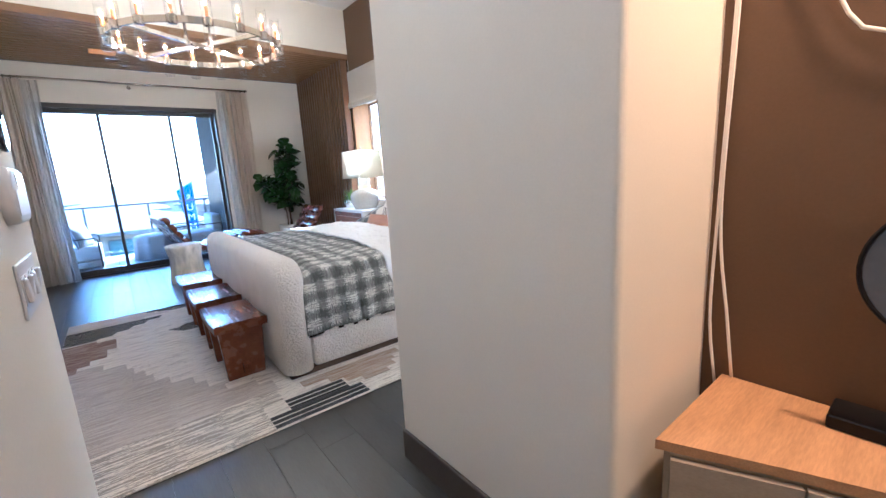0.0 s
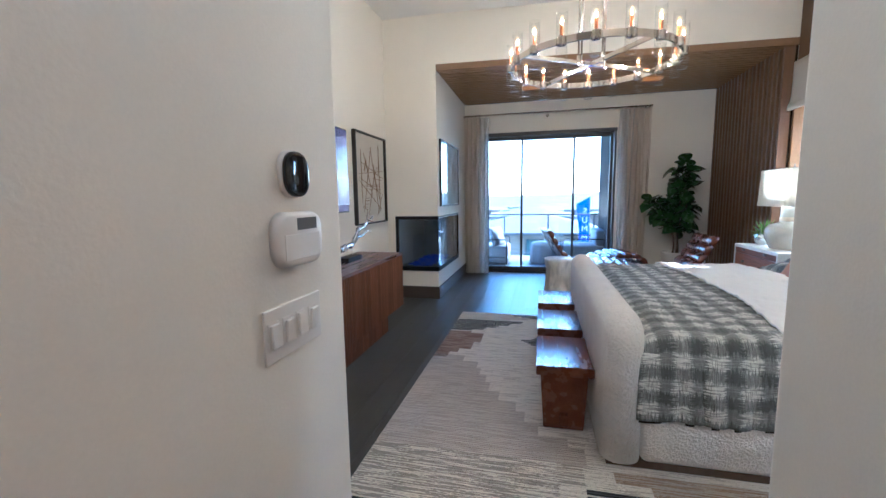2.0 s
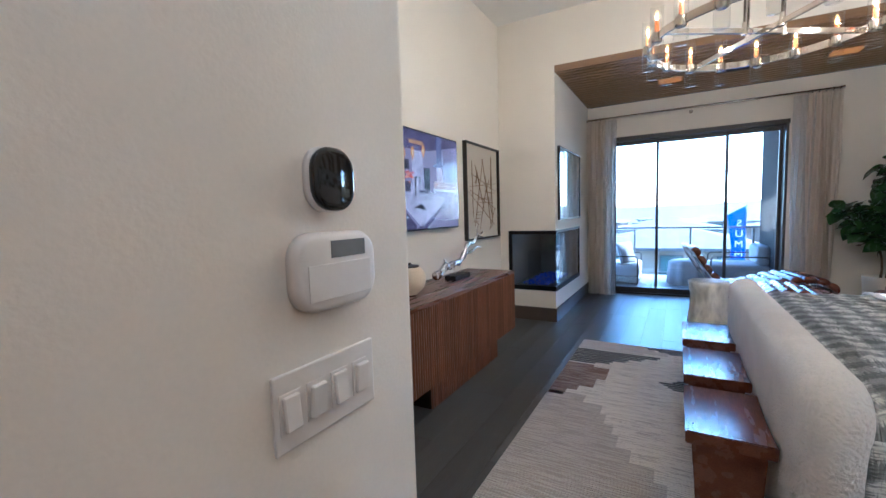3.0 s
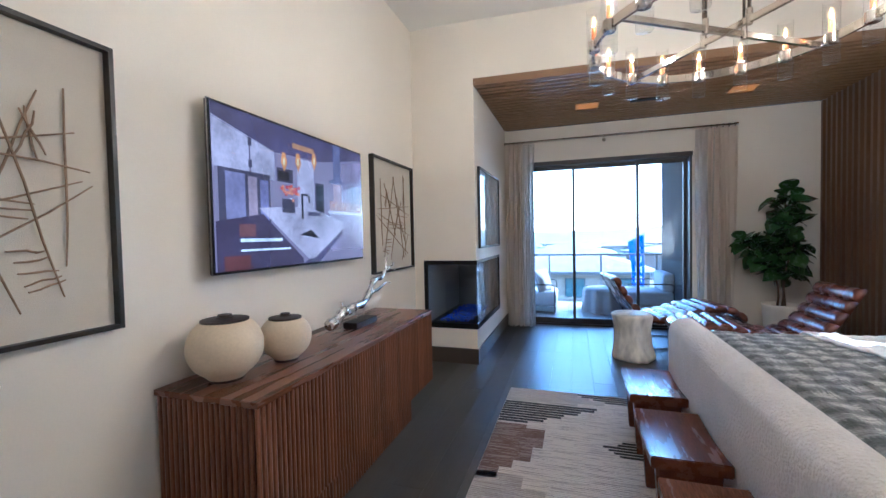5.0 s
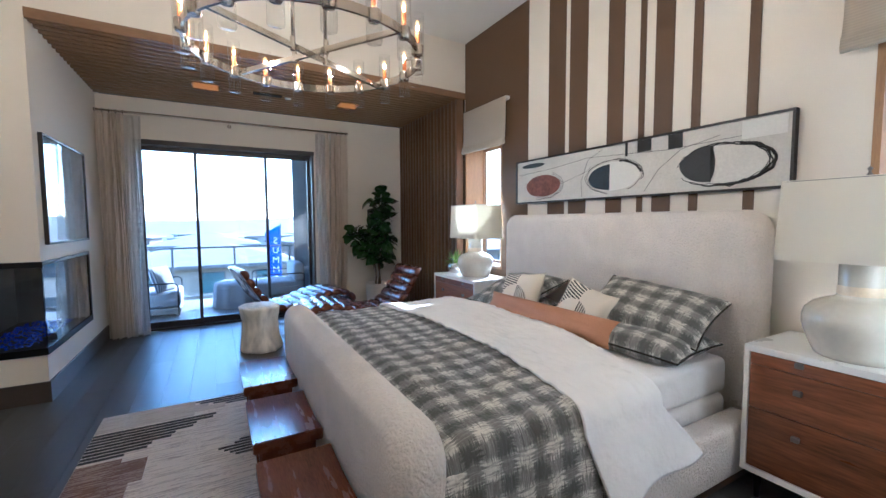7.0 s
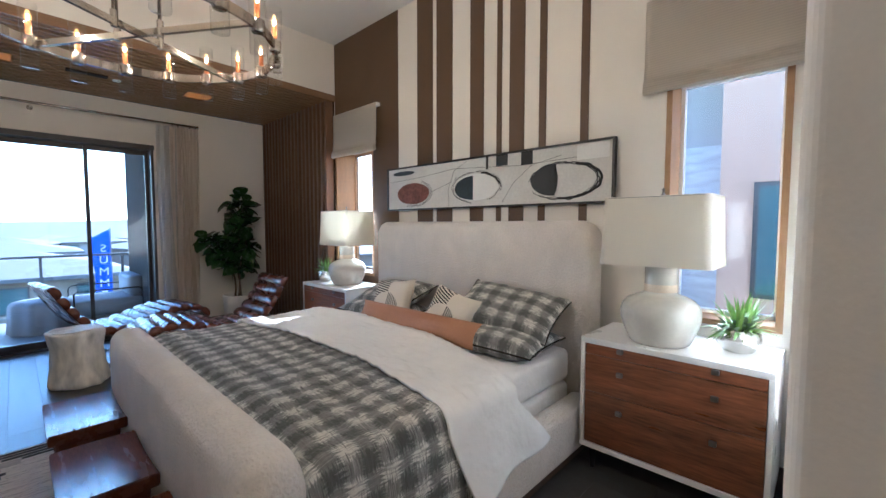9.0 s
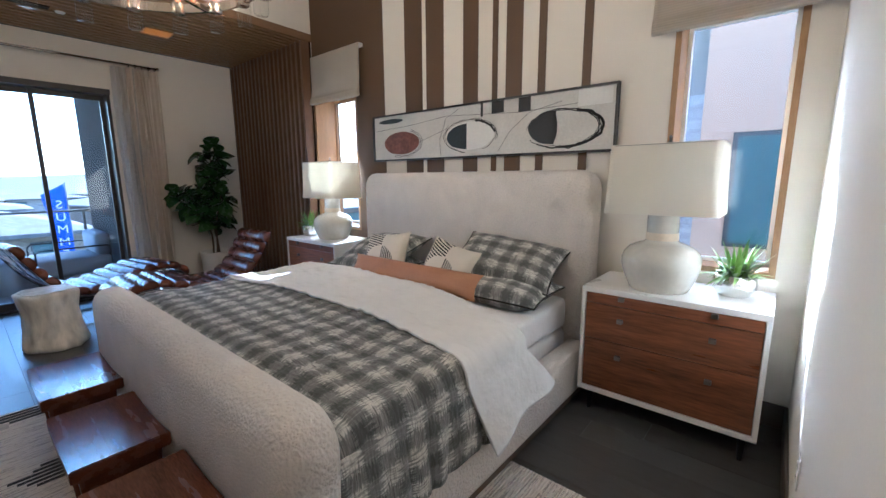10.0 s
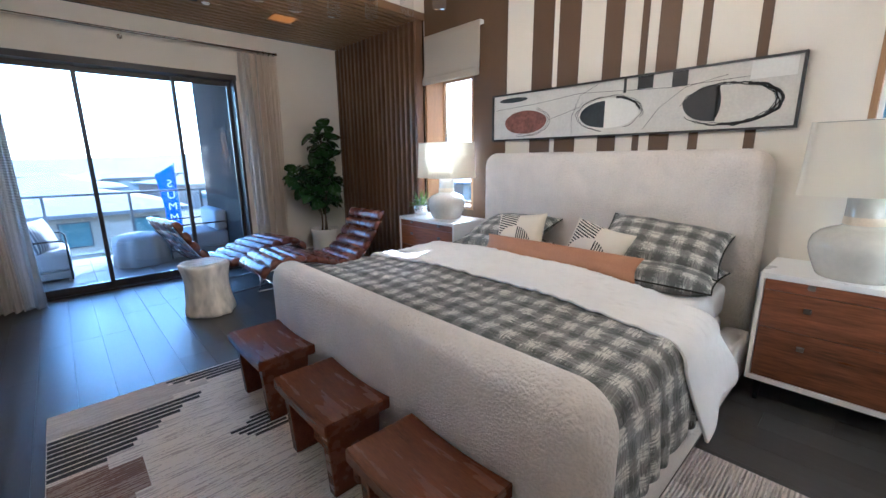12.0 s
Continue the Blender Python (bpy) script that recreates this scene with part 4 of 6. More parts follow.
on_screen("picture_fridge_door", (0.42, 0.3, 0.35), *rect(0.155, 0.28, 0.20, 0.60))
on_screen("picture_fridge_door", (0.25, 0.22, 0.38), *rect(0.215, 0.30, 0.26, 0.59))
on_screen("picture_microwave", STEEL, *rect(0.31, 0.60, 0.41, 0.70))
on_screen("picture_microwave_glass", DARK, *rect(0.32, 0.615, 0.385, 0.68))
on_screen("picture_oven", STEEL, *rect(0.565, 0.38, 0.635, 0.64))
on_screen("picture_oven_glass", DARK, *rect(0.575, 0.53, 0.625, 0.62))
on_screen("picture_oven_glass", DARK, *rect(0.575, 0.41, 0.625, 0.50))
on_screen("picture_hood", (0.16, 0.15, 0.25), (0.68, 0.66), (0.82, 0.67), (0.82, 0.69), (0.785, 0.70), (0.785, 1.0), (0.72, 1.0), (0.72, 0.70), (0.68, 0.68))
on_screen("picture_backsplash", (0.5, 0.3, 0.3), *rect(0.68, 0.42, 1.0, 0.51))
on_screen("picture_backsplash", (0.48, 0.32, 0.36), *rect(0.715, 0.5, 0.79, 0.66))
rs = random.Random(3)
for k in range(34):
    u, v = rs.uniform(0.69, 0.97), rs.uniform(0.425, 0.49)
    on_screen("picture_tile", rs.choice(((0.7, 0.3, 0.14), (0.3, 0.16, 0.14), (0.75, 0.6, 0.5))), *rect(u, v, u + 0.012, v + 0.018))
on_screen("picture_counter", WHITE_S, *rect(0.66, 0.40, 1.0, 0.425))
on_screen("picture_base_cabinet", LAV, *rect(0.68, 0.08, 1.0, 0.40))
for u in (0.78, 0.87, 0.95):
    on_screen("picture_line", LAVD, *rect(u, 0.1, u + 0.005, 0.38))
on_screen("picture_island_base", (0.07, 0.05, 0.09), (0, 0), (0, 0.30), (0.22, 0.36), (0.46, 0.04), (0.46, 0))
on_screen("picture_chair", (0.16, 0.05, 0.05), *rect(0.03, 0.0, 0.15, 0.09))
on_screen("picture_chair", (0.2, 0.08, 0.08), *rect(0.10, 0.21, 0.18, 0.29))
on_screen("picture_island_end", LAVD, (0.46, 0), (0.58, 0.0), (0.78, 0.22), (0.78, 0.30), (0.52, 0.04))
on_screen("picture_island_top", LAV2, (0.20, 0.40), (0.50, 0.44), (0.80, 0.33), (0.79, 0.27), (0.54, 0.03), (0.50, 0.03))
on_screen("picture_sink", LAVD, *rect(0.50, 0.37, 0.60, 0.40))
for (u, v, w, h) in ((0.455, 0.34, 0.012, 0.19), (0.462, 0.52, 0.05, 0.015), (0.505, 0.47, 0.010, 0.05)):
    on_screen("picture_tap", DARK, *rect(u, v, u + w, v + h))
on_screen("picture_book", DARK, (0.44, 0.22), (0.58, 0.19), (0.52, 0.26))
on_screen("picture_vase", STEEL, *rect(0.33, 0.38, 0.41, 0.48))
for k in range(26):
    u, v = rs.gauss(0.37, 0.028), rs.gauss(0.525, 0.022)
    on_screen("picture_flower", rs.choice(((0.75, 0.13, 0.08), (0.85, 0.32, 0.2), (0.6, 0.1, 0.12))), *rect(u, v, u + 0.016, v + 0.022))
for u, v in ((0.325, 0.74), (0.415, 0.76), (0.53, 0.80)):
    on_screen("picture_cord", LAVD, *rect(u + 0.018, v + 0.05, u + 0.022, 0.92))
    on_screen("picture_lantern", ORANGE, (u, v), (u + 0.02, v - 0.07), (u + 0.04, v), (u + 0.03, v + 0.07), (u + 0.01, v + 0.07))
    on_screen("picture_flame", (1.0, 0.75, 0.4), *rect(u + 0.014, v - 0.02, u + 0.026, v + 0.03))
on_screen("picture_ceiling_tray", (0.5, 0.24, 0.12), *rect(0.40, 0.86, 0.55, 0.90))
for u0, u1, v, h in ((0.10, 0.32, 0.175, 0.022), (0.10, 0.37, 0.115, 0.014)):
    on_screen("picture_caption", (0.9, 0.9, 0.95), *rect(u0, v, u1, v + h))

# ---- framed stick pictures on the west wall ----
CANVAS = material("oatmeal linen mount", (0.6, 0.55, 0.47), 0.9, vary=0.06, scale=4, fine=260, bump=0.35)
STICK = material("peeled twig", (0.27, 0.185, 0.115), 0.8, vary=0.3, scale=10, fine=60, bump=0.3)
BLACK_FRAME = material("black picture frame", (0.018, 0.015, 0.013), 0.4, vary=0.2, bump=0.05)


def frame_border(w, h, d, t):
    bm = bmesh.new()
    for x0, z0, x1, z1 in ((-w / 2, -h / 2, w / 2, -h / 2 + t), (-w / 2, h / 2 - t, w / 2, h / 2), (-w / 2, -h / 2 + t, -w / 2 + t, h / 2 - t), (w / 2 - t, -h / 2 + t, w / 2, h / 2 - t)):
        box(x0, -d, z0, x1, 0, z1, bm)
    return bm


STICKS = ((0.18, 0.93, 0.22, 0.55), (0.20, 0.95, 0.16, 0.08), (0.52, 0.9, 0.38, 0.50), (0.50, 0.9, 0.80, 0.10), (0.74, 0.82, 0.45, 0.30), (0.85, 0.85, 0.83, 0.20), (0.03, 0.52, 0.88, 0.70), (0.04, 0.62, 0.95, 0.56), (0.02, 0.30, 0.92, 0.52), (0.28, 0.66, 0.42, 0.45), (0.10, 0.10, 0.97, 0.50), (0.10, 0.30, 0.30, 0.04), (0.15, 0.20, 0.40, 0.60), (0.35, 0.62, 0.62, 0.06), (0.16, 0.42, 0.68, 0.41), (0.15, 0.38, 0.66, 0.38), (0.20, 0.44, 0.70, 0.43), (0.58, 0.27, 0.73, 0.26), (0.60, 0.23, 0.75, 0.24), (0.62, 0.19, 0.78, 0.19), (0.64, 0.15, 0.8, 0.17), (0.66, 0.12, 0.82, 0.16), (0.66, 0.74, 0.76, 0.60), (0.62, 0.58, 0.72, 0.74), (0.68, 0.76, 0.72, 0.58), (0.40, 0.70, 0.22, 0.06), (0.45, 0.52, 0.10, 0.50))


def stick_picture(y, w, h, mirrored):
    p = thing("picture", (W, y, 1.585), "black framed collage of crossed twigs on linen", "picture", "twig pictures on the wall", 90)
    part("frame", frame_border(w, h, 0.045, 0.016), BLACK_FRAME, p)
    part("mount", box(-w / 2 + 0.016, -0.012, -h / 2 + 0.016, w / 2 - 0.016, 0, h / 2 - 0.016), CANVAS, p)
    rr = random.Random(int(y * 10))
    for k, (a, b, c, d) in enumerate(STICKS):
        if mirrored:
            a, c = 1 - a, 1 - c
        else:
            a, c = 0.2 + 0.8 * a, 0.2 + 0.8 * c
        q = [Vector(((0.06 + 0.88 * (a + (c - a) * f) - 0.5) * w, -0.018 - 0.003 * (k % 4), (0.05 + 0.9 * (b + (d - b) * f) - 0.5) * h)) + Vector((rr.uniform(-1, 1), 0, rr.uniform(-1, 1))) * 0.005 for f in (0, 0.25, 0.5, 0.75, 1)]
        part("twig", tube(q, [0.0028, 0.0036, 0.004, 0.0036, 0.0025], 6), STICK, p)
    return p
stick_picture(2.225, 0.91, 1.06, False)
stick_picture(5.225, 0.91, 1.055, True)

# glazed picture on the chimney side
PRINT = material("pale blue print", (0.45, 0.55, 0.66), 0.6, vary=0.35, scale=4, fine=25, bump=0.0, stretch=(1, 1, 6))
p = thing("picture", (-0.88, 6.51, 1.685), "glazed pale print in a dark frame", "picture", "", 90)
part("frame", frame_border(1.19, 0.89, 0.03, 0.02), BLACK_FRAME, p)
part("print", box(-0.575, -0.012, -0.425, 0.575, 0, 0.425), PRINT, p)
g = part("glazing", box(-0.575, -0.022, -0.425, 0.575, -0.018, 0.425), CLEAR, p)
g.visible_shadow = False

# ---- long abstract painting over the bed ----
PCANVAS = material("off-white painted canvas", (0.66, 0.64, 0.6), 0.8, vary=0.12, scale=5, fine=60, bump=0.3)
INK = material("black paint", (0.012, 0.012, 0.014), 0.5, vary=0.4, scale=20, bump=0.3)
NAVY = material("blue black paint", (0.02, 0.028, 0.035), 0.5, vary=0.4, scale=20, bump=0.3)
RUSTP = material("rust paint", (0.2, 0.075, 0.05), 0.6, vary=0.5, scale=9, fine=40, bump=0.3)
WHITEP = material("white paint daub", (0.8, 0.79, 0.76), 0.6, vary=0.06, bump=0.3)
PW, PH = 2.375, 0.435
art = thing("painting", (E, 3.752, 1.807), "long abstract painting with black and rust ovals", "painting", "", -90)
part("frame", frame_border(PW, PH, 0.045, 0.014), BLACK_FRAME, art)
canvas = part("canvas", box(-PW / 2 + 0.014, -0.03, -PH / 2 + 0.014, PW / 2 - 0.014, 0, PH / 2 - 0.014), PCANVAS, art)
def blob(mat, cx, cz, rx, rz, a0=0, a1=360, n=28, lift=0.0315, wob=0.04, seed=1):
    bm = bmesh.new()
    ring = []
    for i in range(n + 1):
        a = radians(a0 + (a1 - a0) * i / n)
        k = 1 + wob * noise.noise(Vector((math.cos(a) * 2, math.sin(a) * 2, seed)))
        ring.append((cx + rx * k * math.cos(a), cz + rz * k * math.sin(a)))
    if a1 - a0 >= 360:
        ring = ring[:-1]
    vs = [bm.verts.new((x, -lift, z)) for x, z in ring]
    bm.faces.new(vs)
    part("paint", bm, mat, canvas)
def stroke(pts, r, mat=None):
    part("stroke", tube([(x, -0.0305, z) for x, z in pts], r, 5), mat or INK, canvas)
def px_of(y):
    return 3.752 - y
blob(RUSTP, px_of(4.55), -0.055, 0.235, 0.105, seed=2)
blob(NAVY, px_of(4.69), 0.155, 0.165, 0.022, seed=3)
blob(WHITEP, px_of(3.75), -0.04, 0.245, 0.115, seed=4)
blob(NAVY, px_of(3.755), -0.045, 0.235, 0.105, 95, 265, lift=0.033, seed=5)
blob(INK, px_of(3.005), -0.035, 0.2, 0.115, 85, 272, lift=0.033, seed=6)
blob(INK, px_of(3.005), -0.035, 0.03, 0.1, -90, 90, lift=0.033, seed=6)
def arc(cx, cz, rx, rz, a0, a1, n=30, j=0.0, seed=0):
    return [(cx + (rx + j * noise.noise(Vector((i * 0.4, seed, 0)))) * math.cos(radians(a0 + (a1 - a0) * i / n)), cz + (rz + j * noise.noise(Vector((i * 0.4, seed, 5)))) * math.sin(radians(a0 + (a1 - a0) * i / n))) for i in range(n + 1)]
for s in range(3):
    stroke(arc(px_of(2.955), -0.045, 0.27 + 0.008 * s, 0.125 + 0.004 * s, -150 + 20 * s, 175 - 30 * s, 40, 0.02, s), 0.0022 + 0.001 * s)
stroke(arc(px_of(2.93), -0.045, 0.28, 0.128, -100, 70, 30, 0.014, 9), 0.009)
for s in range(2):
    stroke(arc(px_of(3.75), -0.04, 0.262 + 0.01 * s, 0.128 + 0.006 * s, -60 + 40 * s, 260, 34, 0.016, s + 4), 0.002)
    stroke(arc(px_of(4.55), -0.055, 0.25 + 0.02 * s, 0.118 + 0.01 * s, -110, 60, 24, 0.012, s + 7), 0.002)
stroke(arc(px_of(3.75), -0.04, 0.25, 0.12, 5, 75, 16, 0.01, 3), 0.008)
stroke([(px_of(4.9), 0.075), (px_of(4.4), 0.10), (px_of(4.0), 0.14), (px_of(3.3), 0.10), (px_of(2.75), 0.115)], 0.0015)
stroke([(px_of(4.4), -0.08), (px_of(4.0), 0.03), (px_of(3.97), 0.06)], 0.0015)
stroke([(px_of(4.06), -0.19), (px_of(4.07), -0.05), (px_of(4.0), 0.12), (px_of(3.85), 0.19)], 0.0015)
stroke([(px_of(3.47), -0.18), (px_of(3.36), -0.03), (px_of(3.2), 0.09), (px_of(2.95), 0.14)], 0.0015)
for y0, y1, z in ((3.635, 3.615, 0.10), (3.53, 3.42, 0.115), (3.29, 3.19, 0.10)):
    part("paint", box(px_of(y0), -0.0335, z, px_of(y1), -0.029, PH / 2 - 0.015), INK, canvas)
part("paint", box(px_of(2.83), -0.033, 0.09, px_of(2.60), -0.029, PH / 2 - 0.02), WHITEP, canvas)

# ---- nightstands ----
DRAWER_WOOD = material("walnut drawer front", (0.19, 0.07, 0.03), 0.3, vary=0.95, scale=1.6, fine=14, bump=0.05, stretch=(8, 0.7, 8), piece=0.5)
stand = thing("nightstand", (2.88, 2.105, 0), "white lacquered nightstand with walnut drawers", "nightstand", "nightstands beside the bed")
hw, hd = 0.445, 0.247
for nm, dims in (("top_panel", (-hd, -hw, 0.755, hd, hw, 0.787)), ("bottom_panel", (-hd, -hw, 0.137, hd, hw, 0.165)), ("side_panel", (-hd, -hw, 0.165, hd, -hw + 0.022, 0.755)), ("side_panel", (-hd, hw - 0.022, 0.165, hd, hw, 0.755)), ("back_panel", (hd - 0.02, -hw + 0.022, 0.165, hd, hw - 0.022, 0.755))):
    part(nm, box(*dims, None, 0.0015, 1), WHITE_LACQUER, stand)
for z0, z1 in ((0.168, 0.47), (0.474, 0.69), (0.694, 0.752)):
    dr = part("drawer", box(-hd + 0.006, -hw + 0.025, z0, -hd + 0.03, hw - 0.025, z1, None, 0.002, 1), DRAWER_WOOD, stand)
    for yy in (-0.222, 0.222):
        zz = z1 - 0.08 if z1 < 0.7 else z1 - 0.012
        part("pull", box(-hd - 0.012, yy - 0.016, zz - 0.014, -hd + 0.007, yy + 0.016, zz + 0.012, None, 0.003, 1), PEWTER, dr)
bm = box(-hd + 0.03, -hw + 0.03, 0.12, hd - 0.03, hw - 0.03, 0.137)
part("underframe", bm, BLACK_METAL, stand)
for xx in (-hd + 0.05, hd - 0.05):
    for yy in (-hw + 0.06, hw - 0.06):
        part("leg", lathe([(0, 0), (0.012, 0), (0.02, 0.12), (0, 0.12)], 12, None, (xx, yy, 0)), BLACK_METAL, stand)
copy_thing(stand, pose(2.88, 5.465, 0))

# ---- lamps ----
CERAMIC = material("grey-beige glazed ceramic", (0.56, 0.53, 0.46), 0.16, vary=0.08, scale=4, fine=30, bump=0.03, coat=0.4)
def shade_material():
    m, tree, b = nodes_of("off-white linen shade")
    N, L = tree.nodes.new, tree.links.new
    out = tree.nodes["Material Output"]
    b.inputs["Base Color"].default_value = (0.82, 0.78, 0.69, 1)
    b.inputs["Roughness"].default_value = 0.9
    tr = N("ShaderNodeBsdfTranslucent")
    tr.inputs["Color"].default_value = (0.86, 0.82, 0.71, 1)
    mx = N("ShaderNodeMixShader")
    mx.inputs[0].default_value = 0.32
    L(b.outputs[0], mx.inputs[1])
    L(tr.outputs[0], mx.inputs[2])
    L(mx.outputs[0], out.inputs["Surface"])
    nz = N("ShaderNodeTexNoise")
    nz.inputs["Scale"].default_value = 240
    bp = N("ShaderNodeBump")
    bp.inputs["Strength"].default_value = 0.2
    bp.inputs["Distance"].default_value = 0.003
    L(nz.outputs["Fac"], bp.inputs["Height"])
    L(bp.outputs[0], b.inputs["Normal"])
    return m
SHADE = shade_material()


def rounded_rect(hx, hy, r, n=6):
    pts = []
    for cx, cy, a0 in ((hx - r, hy - r, 0), (-hx + r, hy - r, 90), (-hx + r, -hy + r, 180), (hx - r, -hy + r, 270)):
        for i in range(n + 1):
            a = radians(a0 + 90 * i / n)
            pts.append((cx + r * math.cos(a), cy + r * math.sin(a)))
    return pts


def shell(outline_lo, outline_hi, z0, z1):
    bm = bmesh.new()
    a = [bm.verts.new((x, y, z0)) for x, y in outline_lo]
    b = [bm.verts.new((x, y, z1)) for x, y in outline_hi]
    for i in range(len(a)):
        j = (i + 1) % len(a)
        bm.faces.new((a[i], a[j], b[j], b[i]))
    return bm


lamp = thing("table_lamp", (2.84, 2.19, 0.787), "round ceramic table lamp with rectangular linen shade", "lamp", "lamps on the nightstands")
prof = [(0, 0), (0.148, 0), (0.155, 0.006), (0.166, 0.03), (0.178, 0.06), (0.193, 0.10), (0.203, 0.14), (0.204, 0.175), (0.193, 0.212), (0.165, 0.243), (0.125, 0.262), (0.092, 0.272), (0.083, 0.282), (0.081, 0.30), (0.081, 0.42), (0.075, 0.43), (0, 0.432)]
part("base", lathe(prof, 48), CERAMIC, lamp, smooth=True)
part("neck_band", lathe([(0.083, 0.284), (0.0835, 0.29), (0.0835, 0.318), (0.082, 0.326)], 40), POT, lamp, "tan glazed neck band", True)
part("stem", tube([(0, 0, 0.425), (0, 0, 0.83)], 0.006, 8), PEWTER, lamp)
lo, hi = rounded_rect(0.19, 0.275, 0.035), rounded_rect(0.18, 0.262, 0.035)
sh = part("shade", shell(lo, hi, 0.435, 0.805), SHADE, lamp, smooth=False)
sol = sh.modifiers.new("thickness", "SOLIDIFY")
sol.thickness = 0.003
bm = shell([(x * 1.006, y * 1.006) for x, y in lo], [(x * 1.005, y * 1.005) for x, y in lo], 0.433, 0.472)
part("shade_trim", bm, SHADE, sh, "folded linen hem")
part("shade_ring", tube([(x, y, 0.80) for x, y in rounded_rect(0.178, 0.26, 0.035)], 0.003, 5, None, True), PEWTER, lamp)
part("spider", tube([(-0.178, 0, 0.80), (0.178, 0, 0.80)], 0.003, 5), PEWTER, lamp)
part("finial", lathe([(0, 0.80), (0.008, 0.80), (0.011, 0.82), (0.004, 0.835), (0.01, 0.848), (0, 0.858)], 12), PEWTER, lamp)
copy_thing(lamp, pose(2.90, 5.40, 0.787))

# ---- potted plants ----
LEAF = material("deep green leaf", (0.03, 0.066, 0.02), 0.26, vary=0.35, scale=20, fine=60, bump=0.1, piece=0.8)
FERN = material("fresh green leaf", (0.15, 0.26, 0.04), 0.45, vary=0.35, scale=20, fine=60, bump=0.1, piece=0.8)
SAGE = material("pale sage leaf", (0.24, 0.32, 0.2), 0.6, vary=0.25, scale=20, bump=0.1, piece=0.6)
BARK = material("brown plant stem", (0.09, 0.06, 0.04), 0.85, vary=0.3, scale=20, bump=0.5)
SOIL = material("dark soil", (0.02, 0.015, 0.012), 0.95, vary=0.4, scale=40, bump=1.0)
WHITE_POT = material("off-white planter", (0.68, 0.64, 0.58), 0.6, vary=0.06, scale=5, bump=0.1)
HAMMERED = material("hammered silver", (0.75, 0.74, 0.72), 0.18, metal=1.0, vary=0.05, fine=38, bump=0.9, distance=0.012)


def leaf_mesh(name, length, width, curl, mat, wave=0.0, seg=6, lobe=0.6):
    """A leaf along +x, folded at its rib, drooping."""
    bm = bmesh.new()
    rows = []
    for i in range(seg + 1):
        f = i / seg
        w = width * (math.sin(math.pi * f ** lobe) ** 0.8) / 2
        x = length * f
        z = -curl * f * f * length
        rows.append([bm.verts.new((x, s * w, z + abs(s) * w * 0.25 + wave * math.sin(f * 9 + s) * w)) for s in (-1, 0, 1)])
    for a, b in zip(rows, rows[1:]):
        for k in (0, 1):
            bm.faces.new((a[k], a[k + 1], b[k + 1], b[k]))
    bmesh.ops.remove_doubles(bm, verts=bm.verts, dist=1e-5)
    for f in bm.faces:
        f.smooth = True
    me = bpy.data.meshes.new(name)
    bm.to_mesh(me)
    bm.free()
    me.materials.append(mat)
    return me


fig = thing("fig_tree", (2.45, 7.40, 0), "potted fiddle-leaf fig with large dark leaves", "plant")
part("planter", lathe([(0, 0), (0.15, 0), (0.155, 0.01), (0.185, 0.47), (0.185, 0.49), (0.17, 0.49), (0.168, 0.44), (0, 0.44)], 40), WHITE_POT, fig, "off-white tapered planter", True)
part("soil", lathe([(0, 0.452), (0.166, 0.444)], 24), SOIL, fig)
rl = random.Random(11)
stems = []
for k, (dx, dy, top) in enumerate(((-0.10, -0.02, 1.30), (0.10, -0.03, 1.22), (0.01, 0.02, 1.80), (-0.30, -0.06, 1.28))):
    if k == 3:
        pts = [Vector((-0.05, 0, 0.85)), Vector((-0.16, -0.03, 1.0)), Vector((-0.30, -0.05, 1.16)), Vector((-0.36, -0.06, 1.26))]
    else:
        pts = [Vector((0.03 * (k - 1), 0, 0.44)) + Vector((dx * f ** 1.3 + 0.02 * math.sin(f * 7 + k), dy * f + 0.015 * math.cos(f * 6), (top - 0.44) * f)) for f in (0, 0.15, 0.3, 0.5, 0.7, 0.85, 1)]
    part("stem", tube(pts, [0.014 * (1 - 0.6 * i / (len(pts) - 1)) for i in range(len(pts))], 8), BARK, fig, smooth=True)
    stems.append(pts)
big = [leaf_mesh("leaf", 0.17 + 0.03 * i, 0.14 + 0.02 * i, 0.2 + 0.2 * i, LEAF, 0.16, 7, 1.25) for i in range(3)]
for pts in stems:
    n = 84 if pts is stems[2] else 44
    for i in range(n):
        f = (0.48 + 0.52 * i / (n - 1)) if pts is not stems[3] else 0.3 + 0.7 * i / (n - 1)
        q = f * (len(pts) - 1)
        a = min(int(q), len(pts) - 2)
        p = pts[a].lerp(pts[a + 1], q - a)
        ob = new("leaf", big[rl.randrange(3)])
        ob.parent = fig
        turn = (i * 137.5 + rl.uniform(-30, 30)) % 360
        ob.matrix_local = Matrix.Translation(p) @ pose(0, 0, 0, 0, 0, turn) @ Matrix.Translation((rl.uniform(0.0, 0.07), 0, 0)) @ pose(0, 0, 0, rl.uniform(-50, 50), rl.uniform(-65, 45), rl.uniform(-30, 30)) @ Matrix.Scale(rl.uniform(0.7, 1.15), 4)


